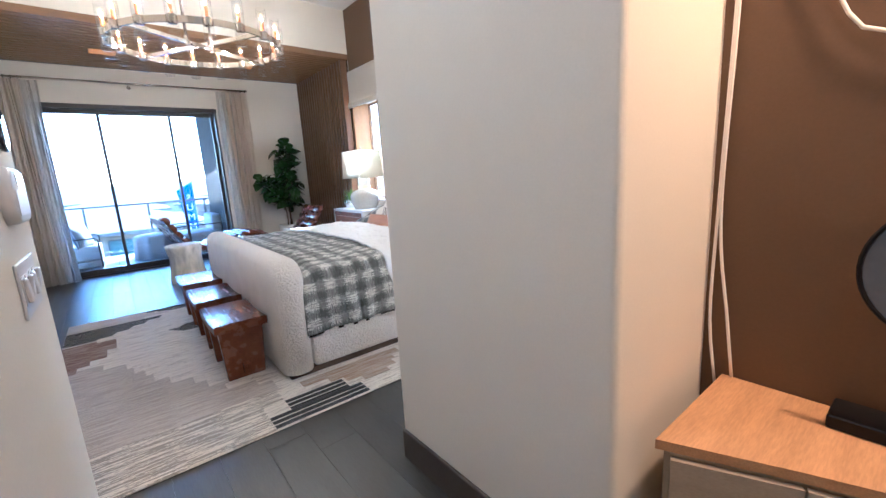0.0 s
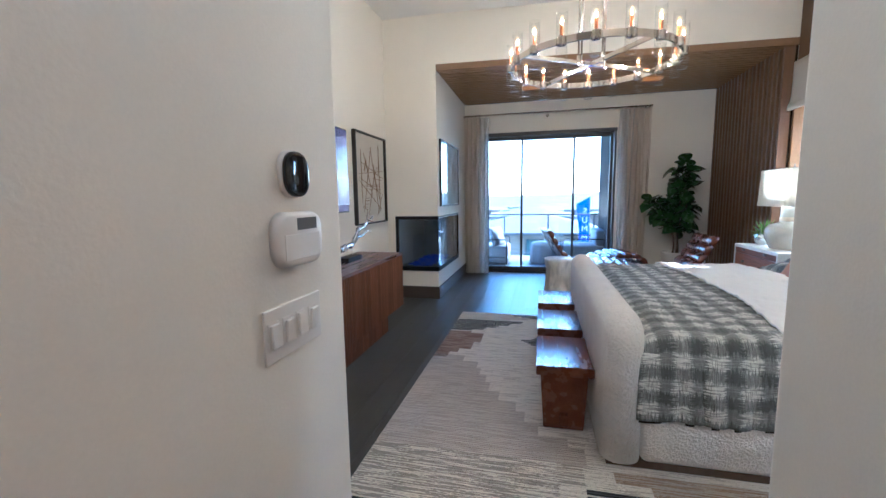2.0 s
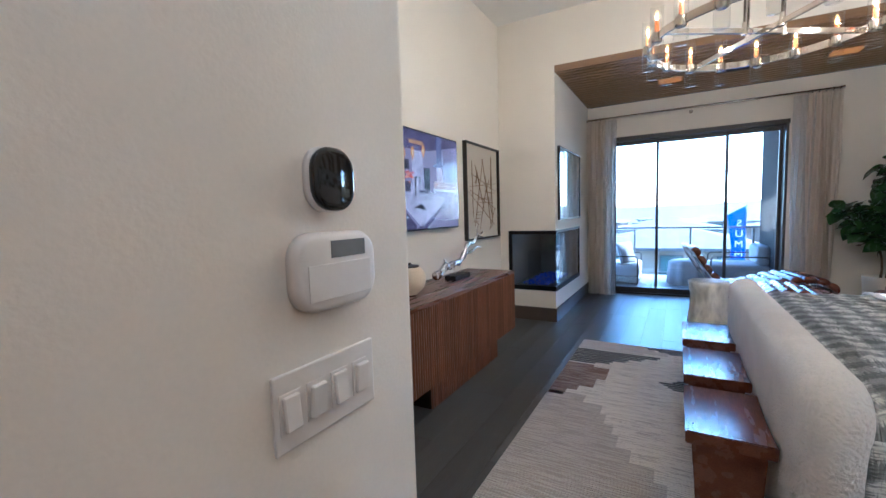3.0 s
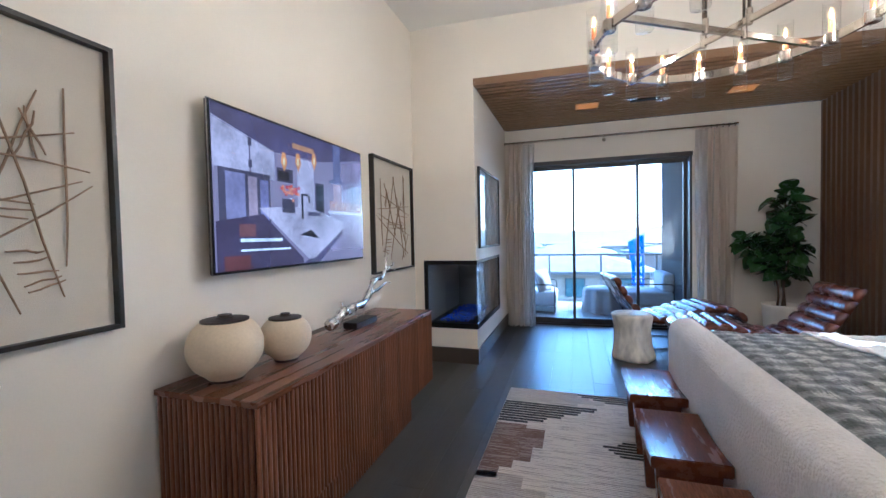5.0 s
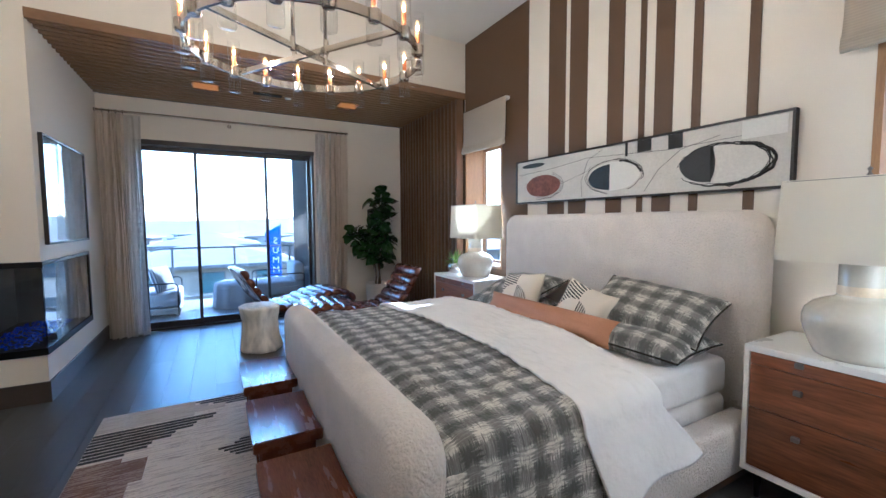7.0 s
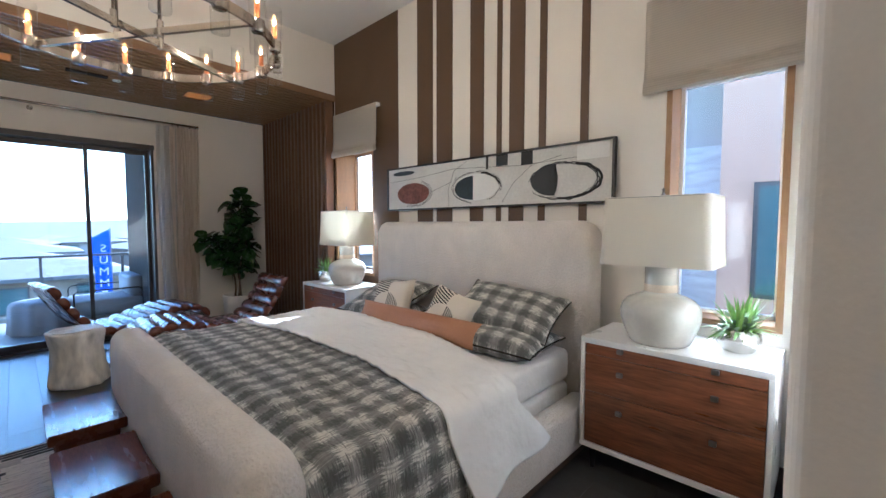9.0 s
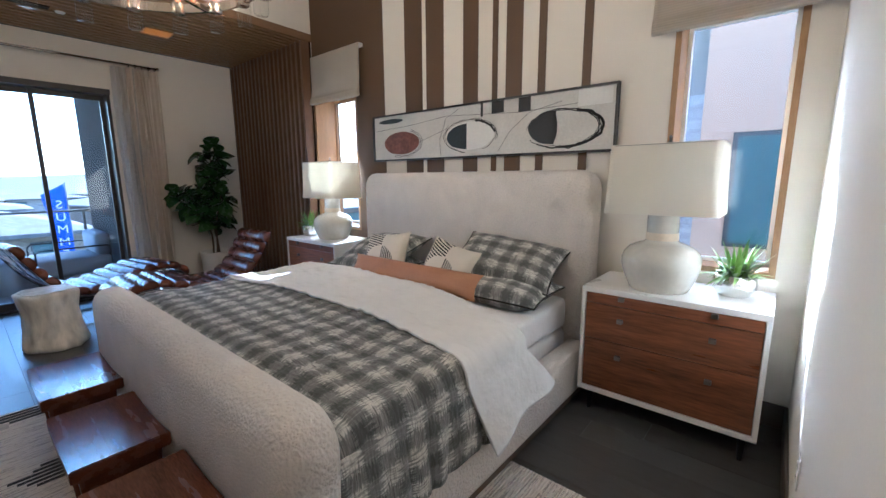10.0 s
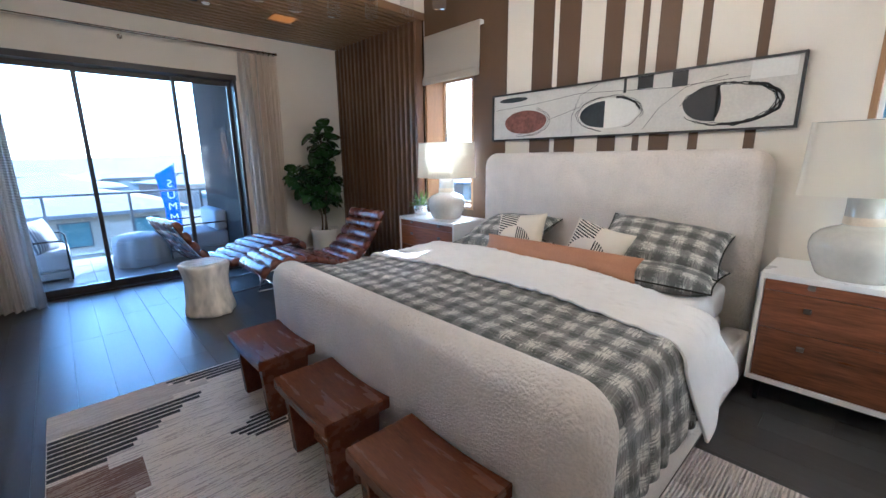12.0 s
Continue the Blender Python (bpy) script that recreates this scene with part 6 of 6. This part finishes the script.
for z0, z1 in ((0.05, 0.285), (0.295, 0.55)):
    a, b = Vector((1.03, 0.462)), Vector((1.135, 0.235))
    for (p, q) in ((a, b), (Vector((1.137, 0.228)), Vector((1.203, 0.055)))):
        d = (q - p).normalized()
        nrm = Vector((d.y, -d.x))
        if nrm.x > 0:
            nrm = -nrm
        ol = [p + nrm * 0.003, q + nrm * 0.003, q + nrm * 0.018, p + nrm * 0.018]
        part("drawer", local(prism([tuple(o) for o in ol], z0, z1), DK), PALE_OAK, desk)
cab = thing("cable", (1.455, 0.5, 0.55), "two white cables hanging down the brown wall", "cable")
WHITE_CABLE = material("white cable sheath", (0.8, 0.76, 0.7), 0.45, vary=0.03)
for pts in ([(1.452, 0.515, 2.2), (1.452, 0.518, 1.66), (1.452, 0.528, 1.09), (1.452, 0.53, 0.77), (1.452, 0.505, 0.56)], [(1.452, 0.51, 2.2), (1.452, 0.512, 1.66), (1.452, 0.52, 1.09), (1.452, 0.485, 0.78), (1.452, 0.462, 0.596)]):
    part("strand", local(tube(smooth_path(pts, 24), 0.0045, 8), (1.455, 0.5, 0.55)), WHITE_CABLE, cab, smooth=True)
part("strand", local(tube(smooth_path([(1.452, 0.45, 2.0), (1.452, 0.31, 1.59), (1.452, 0.23, 1.505), (1.452, 0.05, 1.45)], 16), 0.0045, 8), (1.455, 0.5, 0.55)), WHITE_CABLE, cab, smooth=True)
bx = thing("set_top_box", (1.40, 0.16, 0.59), "small black box on the oak dresser", "electronics")
part("case", box(-0.055, -0.09, 0.0, 0.055, 0.075, 0.035, None, 0.004, 1), BLACK_METAL, bx)
GREY_DISC = material("smoked grey disc", (0.11, 0.12, 0.14), 0.25, vary=0.1)
ds = thing("round_mirror", (1.42, 0.06, 1.0), "round smoked disc with a dark metal rim", "mirror")
b = lathe([(0, -0.004), (0.15, -0.004), (0.15, 0.004), (0, 0.004)], 40)
b.transform(pose(-0.08, 0, 0, 0, -90, 0))
part("disc", b, GREY_DISC, ds)
part("rim", tube([(-0.085, 0.153 * math.cos(a), 0.153 * math.sin(a)) for a in (2 * math.pi * i / 40 for i in range(40))], 0.005, 6, None, True), BLACK_METAL, ds)
part("stand", tube([(-0.08, 0, -0.15), (-0.05, 0, -0.30), (-0.05, 0, -0.41)], 0.008, 8), BLACK_METAL, ds)

# passage ceiling with two unseen fill downlights, and an unseen one for the alcove's warmth
structure(part("ceiling_passage", box(-0.245, -1.6, 2.75, 1.47, S - 0.15, 2.80), CEILING), "white painted passage ceiling", "ceiling")
# header out of view, added to keep alcove light off the passage wall
structure(part("wall_alcove_header", box(0.93, -1.6, 2.2, 0.98, 0.55, 2.75), PAINT), "unseen header added to block the alcove downlight's spill", "wall")
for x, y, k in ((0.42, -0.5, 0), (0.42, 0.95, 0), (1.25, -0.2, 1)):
    c = thing("downlight", (x, y, 2.75), "unseen round downlight added to the passage ceiling", "ceiling light", "downlights in the passage")
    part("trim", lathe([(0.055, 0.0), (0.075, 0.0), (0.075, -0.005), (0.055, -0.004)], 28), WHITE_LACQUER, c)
    part("lens", lathe([(0, -0.002), (0.055, -0.002)], 28), PASSAGE_WARM if k else PASSAGE_FILL, c, "glowing lens")

# ---- balcony ----
TILE = material("grey porcelain paver", (0.11, 0.115, 0.125), 0.55, vary=0.15, scale=3, fine=50, bump=0.15, piece=0.3)
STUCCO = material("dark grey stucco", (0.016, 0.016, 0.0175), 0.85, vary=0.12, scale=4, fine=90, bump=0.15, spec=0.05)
structure(part("balcony_slab", box(-3.6, NN + 0.3, -0.35, 2.2, 10.4, -0.05), material("grout", (0.08, 0.08, 0.08), 0.9)), "grey paved balcony floor", "balcony")
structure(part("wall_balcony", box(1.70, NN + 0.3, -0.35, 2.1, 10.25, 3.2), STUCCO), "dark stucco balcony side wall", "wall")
# roof out of view, added to darken the balcony and its side wall
structure(part("roof_balcony", box(-3.6, NN + 0.3, 3.0, 2.1, 10.4, 3.2), STUCCO), "unseen balcony roof added for shade", "roof")
rail = structure(new("railing"), "dark metal balcony railing with glass infill", "railing")
RAIL = material("grey railing metal", (0.14, 0.145, 0.15), 0.45, vary=0.1)
part("top_rail", box(-3.6, 10.28, 0.93, 1.72, 10.33, 0.965), RAIL, rail)
part("bottom_rail", box(-3.6, 10.29, 0.03, 1.72, 10.32, 0.055), RAIL, rail)
for i in range(6):
    x = -3.4 + i * 1.0
    part("post", box(x, 10.285, -0.05, x + 0.035, 10.325, 0.93), RAIL, rail)
RAIL_GLASS = glass("railing glass")
for i in range(5):
    x = -3.4 + i * 1.0
    g = part("rail_pane", box(x + 0.05, 10.30, 0.08, x + 0.985, 10.308, 0.91), RAIL_GLASS, rail)
    g.visible_shadow = False
OUTDOOR = material("pale grey outdoor fabric", (0.22, 0.235, 0.27), 0.9, vary=0.08, scale=6, fine=200, bump=0.3)


def outdoor_sofa(x, y, turn, label):
    s = thing("outdoor_sofa", (x, y, -0.05), label, "sofa", "", turn)
    part("frame", box(-0.42, -0.42, 0.06, 0.42, 0.42, 0.16, None, 0.02), RAIL, s)
    for a in (-0.38, 0.38):
        for b in (-0.38, 0.38):
            part("foot", box(a - 0.02, b - 0.02, 0, a + 0.02, b + 0.02, 0.06), RAIL, s)
    part("seat_cushion", box(-0.41, -0.42, 0.16, 0.42, 0.42, 0.40, None, 0.05, 3), OUTDOOR, s, smooth=True)
    for yy in (-0.44, 0.44):
        part("arm_frame", tube([(-0.40, yy, 0.05), (-0.40, yy, 0.50), (-0.36, yy, 0.54), (0.36, yy, 0.54), (0.40, yy, 0.50), (0.40, yy, 0.05)], 0.011, 8), BLACK_METAL, s, "thin dark metal arm")
    part("back_cushion", box(-0.42, -0.42, 0.40, -0.22, 0.42, 0.72, None, 0.06, 3), OUTDOOR, s, smooth=True)
    return s


outdoor_sofa(-0.62, 9.35, 0, "pale grey outdoor sofa on the balcony")
def striped_outdoor():
    m, tree, b, uvn, sep = uv_material("slate cushion with pale stripes")
    f = math_node(tree, "GREATER_THAN", math_node(tree, "FRACT", math_node(tree, "MULTIPLY", sep.outputs[0], 30)), 0.72)
    tree.links.new(mix_colour(tree, f, (0.1, 0.115, 0.15), (0.4, 0.42, 0.45)), b.inputs["Base Color"])
    return m


cu = pillow("cushion", 0.44, 0.42, 0.15, striped_outdoor(), seed=3)
cu.matrix_world = Matrix.Translation((-0.44, 9.15, 0.54)) @ pose(0, 0, 0, -18, 0, 62)
tagged(cu, "slate striped outdoor cushion leaning on the sofa", "cushion")
outdoor_sofa(1.30, 9.65, 180, "pale outdoor armchair by the dark balcony wall")
ot = thing("ottoman", (0.58, 9.45, -0.05), "draped pale grey outdoor ottoman", "ottoman")
bm = bmesh.new()
rings = []
for z, r in ((0.0, 0.33), (0.02, 0.345), (0.2, 0.33), (0.38, 0.325), (0.43, 0.30), (0.45, 0.24)):
    rings.append([bm.verts.new(((r + 0.02 * math.sin(a * 9) * (1 - z)) * math.cos(a), (r + 0.02 * math.sin(a * 9) * (1 - z)) * math.sin(a), z)) for a in (2 * math.pi * i / 60 for i in range(60))])
for a, b in zip(rings, rings[1:]):
    for i in range(60):
        bm.faces.new((a[i], a[(i + 1) % 60], b[(i + 1) % 60], b[i]))
bm.faces.new(rings[-1])
bm.faces.new(rings[0][::-1])
part("cover", bm, OUTDOOR, ot, smooth=True)

# blue banner on a pole beyond the railing
BLUE = material("blue banner cloth", (0.03, 0.09, 0.62), 0.7, vary=0.1, scale=3, fine=100, bump=0.1)
GROUND_Z = -3.6
fl = thing("banner", (1.62, 13.8, GROUND_Z), "tall blue feather banner with white letters", "banner")
part("pole", tube([(0.30, 0, 0), (0.30, 0, 4.98)], [0.022, 0.012], 8), RAIL, fl)
def banner_at(u, v):
    k = max(0.0, (v - 3.9) / 1.0)
    return Vector((u - 0.1 * k * (0.29 - u) / 0.3, 0.03 * math.sin(v * 2.5 + u * 6), v - 0.75 * (0.29 - u) * k))
cloth("flag", banner_at, -0.01, 0.29, 1.2, 4.95, 8, 40, BLUE, fl, 0.004)
WHITE_PAINT = material("white printed letters", (0.8, 0.8, 0.82), 0.7)
for i, ch in enumerate("SUMMER"):
    cu = bpy.data.curves.new("letter", "FONT")
    cu.body, cu.size, cu.extrude, cu.align_x = ch, 0.25, 0.004, "CENTER"
    cu.materials.append(WHITE_PAINT)
    ob = new("letter", cu)
    ob.parent = fl
    ob.matrix_local = pose(0.15, -0.045, 4.42 - i * 0.27, 90, 0, 0) @ Matrix.Diagonal((-1, 1, 1, 1))
for z in (2.64, 2.38, 2.12):
    part("printed_mark", box(0.11, -0.047, z, 0.19, -0.041, z + 0.17), WHITE_PAINT, fl)

# ---- ground, neighbouring houses and hills ----
EARTH = material("dry scrubby ground", (0.062, 0.06, 0.045), 0.95, vary=0.75, scale=0.035, fine=0.5, bump=0.1, distance=0.05)
bm = bmesh.new()
NG = 70
gv = []
for j in range(NG + 1):
    for i in range(NG + 1):
        gx, gy = -1400 + 2800 * i / NG, -1400 + 2800 * j / NG
        d = math.hypot(gx, gy)
        h = GROUND_Z
        if d > 140:
            k = min(1, (d - 140) / 500)
            h += k * (6 + 15 * noise.noise(Vector((gx / 260, gy / 260, 0.3))) + 5 * noise.noise(Vector((gx / 90, gy / 90, 2))))
        gv.append(bm.verts.new((gx, gy, h)))
for j in range(NG):
    for i in range(NG):
        a = j * (NG + 1) + i
        bm.faces.new((gv[a], gv[a + 1], gv[a + NG + 2], gv[a + NG + 1]))
structure(part("ground", bm, EARTH, smooth=True), "pale dry ground rolling up to low hills", "ground")
ROAD = material("asphalt", (0.06, 0.06, 0.062), 0.9, vary=0.2, scale=0.6, fine=8, bump=0.2)
structure(part("road", box(-60, 20.5, GROUND_Z - 0.1, 60, 27.5, GROUND_Z + 0.02), ROAD), "asphalt street in front of the houses", "road")
HOUSE_WALLS = [material("stucco house wall %s" % n, c, 0.9, vary=0.08, scale=1, fine=20, bump=0.2) for n, c in (("sand", (0.2, 0.165, 0.125)), ("white", (0.25, 0.23, 0.21)), ("taupe", (0.15, 0.125, 0.105)))]
ROOF = material("grey-beige flat roof tile", (0.1, 0.095, 0.09), 0.85, vary=0.2, scale=1.2, fine=12, bump=0.4, distance=0.03)
PANE_DARK = material("dark window glass", (0.06, 0.1, 0.1), 0.35, vary=0.1, bump=0, spec=0.15)


def house(x, y, w, d, h, roof, wall, turn, z=GROUND_Z, label="stucco house with a low hipped tile roof"):
    o = thing("house", (x, y, z), label, "house", "houses across the street", turn)
    part("wall", box(-w / 2, -d / 2, 0, w / 2, d / 2, h), wall, o)
    bm = bmesh.new()
    e = 0.6
    lo = [bm.verts.new(p) for p in ((-w / 2 - e, -d / 2 - e, h), (w / 2 + e, -d / 2 - e, h), (w / 2 + e, d / 2 + e, h), (-w / 2 - e, d / 2 + e, h))]
    r = max(0.5, (w - d) / 2)
    hi = [bm.verts.new((-r, 0, h + roof)), bm.verts.new((r, 0, h + roof))]
    lo2 = [bm.verts.new((v.co.x, v.co.y, h - 0.18)) for v in lo]
    for f in ((lo[0], lo[1], hi[1], hi[0]), (lo[2], lo[3], hi[0], hi[1]), (lo[1], lo[2], hi[1]), (lo[3], lo[0], hi[0]), lo2[::-1]):
        bm.faces.new(f)
    for i in range(4):
        bm.faces.new((lo2[i], lo2[(i + 1) % 4], lo[(i + 1) % 4], lo[i]))
    part("roof", bm, ROOF, o)
    k = int(w // 2.6)
    for i in range(k):
        xx = -w / 2 + (i + 0.5) * w / k
        for zz in ((0.9,) if h < 4 else (0.9, 3.7)):
            wn_ = part("window", box(xx - 0.62, -d / 2 - 0.04, zz, xx + 0.62, -d / 2 + 0.02, zz + 1.25), FRAME, o)
            part("pane", box(xx - 0.55, -d / 2 - 0.05, zz + 0.07, xx + 0.55, -d / 2 - 0.038, zz + 1.18), PANE_DARK, wn_)
    return o


rh = random.Random(21)
for i in range(7):
    house(-34 + i * 11.5 + rh.uniform(-1, 1), 34 + rh.uniform(-1.5, 1.5), 9.2 + rh.uniform(-0.6, 0.8), 9, 2.6, 0.95 + rh.uniform(-0.1, 0.2), HOUSE_WALLS[i % 3], rh.uniform(-4, 4))
for row, (yy, n) in enumerate(((62, 9), (95, 11), (135, 12))):
    for i in range(n):
        house(-12 * n / 2 + i * 13 + rh.uniform(-3, 3), yy + rh.uniform(-6, 6), 10, 9, 2.6, 1.0, HOUSE_WALLS[(i + row) % 3], rh.uniform(-25, 25), GROUND_Z - 0.4 * row)

# shrubs and young trees down by the street
SHRUB = material("dusty green foliage", (0.085, 0.11, 0.05), 0.8, vary=0.4, scale=3, fine=20, bump=0.3)
def bush(x, y, s, tree):
    o = thing("tree" if tree else "shrub", (x, y, GROUND_Z), "young street tree with sparse dusty leaves" if tree else "low dusty green shrub by the street", "tree" if tree else "shrub", "street trees" if tree else "street shrubs")
    if tree:
        part("trunk", tube([(0, 0, 0), (0.05, 0, s * 0.6), (0, 0.05, s)], [0.07, 0.05, 0.02], 8), BARK, o)
    bm = bmesh.new()
    r = random.Random(int(x * 31 + y * 7))
    for k in range(260):
        v = Vector((r.gauss(0, 1), r.gauss(0, 1), r.gauss(0, 1))).normalized() * (0.45 * s * r.random() ** 0.4)
        c = Vector((v.x, v.y, v.z * 0.9 + (s * 1.05 if tree else s * 0.4)))
        a = pose(*c, r.uniform(0, 360), r.uniform(0, 360), 0)
        q = r.uniform(0.05, 0.1) * (1.2 if tree else 1)
        vs = [bm.verts.new(a @ Vector(p)) for p in ((-q, 0, 0), (0, -q * 0.5, q * 0.2), (q, 0, 0), (0, q * 0.5, -q * 0.2))]
        bm.faces.new(vs)
    part("crown", bm, SHRUB, o)
for i in range(9):
    bush(-16 + i * 3.6 + rh.uniform(-1, 1), 18.3 + rh.uniform(-0.6, 0.6), rh.uniform(1.6, 2.2), True)
for i in range(22):
    bush(-14 + i * 1.35 + rh.uniform(-1, 1), 17 + rh.uniform(-1.5, 1.5), rh.uniform(0.6, 1.0), False)

# neighbour's house beyond the side windows
PINK = material("pinkish stucco", (0.4, 0.245, 0.16), 0.9, vary=0.06, scale=1.5, fine=60, bump=0.3)
STONE = material("grey ledgestone", (0.36, 0.34, 0.33), 0.85, vary=0.35, scale=2, fine=20, bump=0.5, stretch=(1, 1, 5), distance=0.02)
nb = thing("neighbour_house", (8.5, 2.0, GROUND_Z), "pinkish stucco neighbouring house with grey stone base", "house")
NBP = (8.5, 2.0, GROUND_Z)
part("wall", local(box(8.5, -12, GROUND_Z, 14, 2.88, 4.9), NBP), PINK, nb)
part("rear_wall", local(box(9.4, 2.88, GROUND_Z, 14, 8, 4.9), NBP), HOUSE_WALLS[1], nb)
part("stone_band", local(box(9.3, 2.88, GROUND_Z, 9.4, 8, 2.9), NBP), STONE, nb)
part("roof", local(box(8.0, -12.5, 4.9, 14.5, 8.5, 5.15), NBP), ROOF, nb)
wn_ = part("window", local(box(8.46, 1.58, 0.28, 8.52, 2.42, 2.12), NBP), FRAME, nb)
part("pane", local(box(8.45, 1.65, 0.35, 8.462, 2.35, 2.05), NBP), PANE_DARK, wn_)

# ---- floor planks ----
PW_ = 0.19
rp = random.Random(8)
plank_meshes = {}
floor_ob = bpy.data.objects["floor"]
x = W - 0.05
while x < E:
    y = -1.7 - rp.uniform(0, 1.6)
    x1 = min(x + PW_, E + 0.02)
    while y < NN + 0.14:
        ln = rp.choice((1.2, 1.5, 1.8, 2.1))
        south = -1.7 if -0.25 < x < 1.45 else S - 0.12
        a, b = max(y, south), min(y + ln, NN + 0.14)
        if b - a > 0.02:
            key = (round(b - a, 3), round(x1 - x, 3))
            if key not in plank_meshes:
                bm = bmesh.new()
                lx, ly = x1 - x - 0.0008, b - a - 0.0008
                vs = [bm.verts.new(p) for p in ((0, 0, -0.012), (lx, 0, -0.012), (lx, ly, -0.012), (0, ly, -0.012), (0.0004, 0.0004, 0), (lx - 0.0004, 0.0004, 0), (lx - 0.0004, ly - 0.0004, 0), (0.0004, ly - 0.0004, 0))]
                bm.faces.new(vs[4:])
                for i in range(4):
                    j = (i + 1) % 4
                    bm.faces.new((vs[i], vs[j], vs[4 + j], vs[4 + i]))
                me = bpy.data.meshes.new("plank")
                bm.to_mesh(me)
                bm.free()
                me.materials.append(PLANK)
                plank_meshes[key] = me
            ob = new("plank", plank_meshes[key])
            ob.parent = floor_ob
            ob.location = (x, a, 0)
        y += ln
    x += PW_

# balcony pavers
slab = bpy.data.objects["balcony_slab"]
pm = box(0, 0, -0.05, 0.592, 0.552, -0.03)
me = bpy.data.meshes.new("paver")
pm.to_mesh(me)
pm.free()
me.materials.append(TILE)
for i in range(9):
    for j in range(4):
        ob = new("paver", me)
        ob.parent = slab
        ob.location = (-3.6 + 0.6 * i, NN + 0.305 + 0.56 * j, 0)
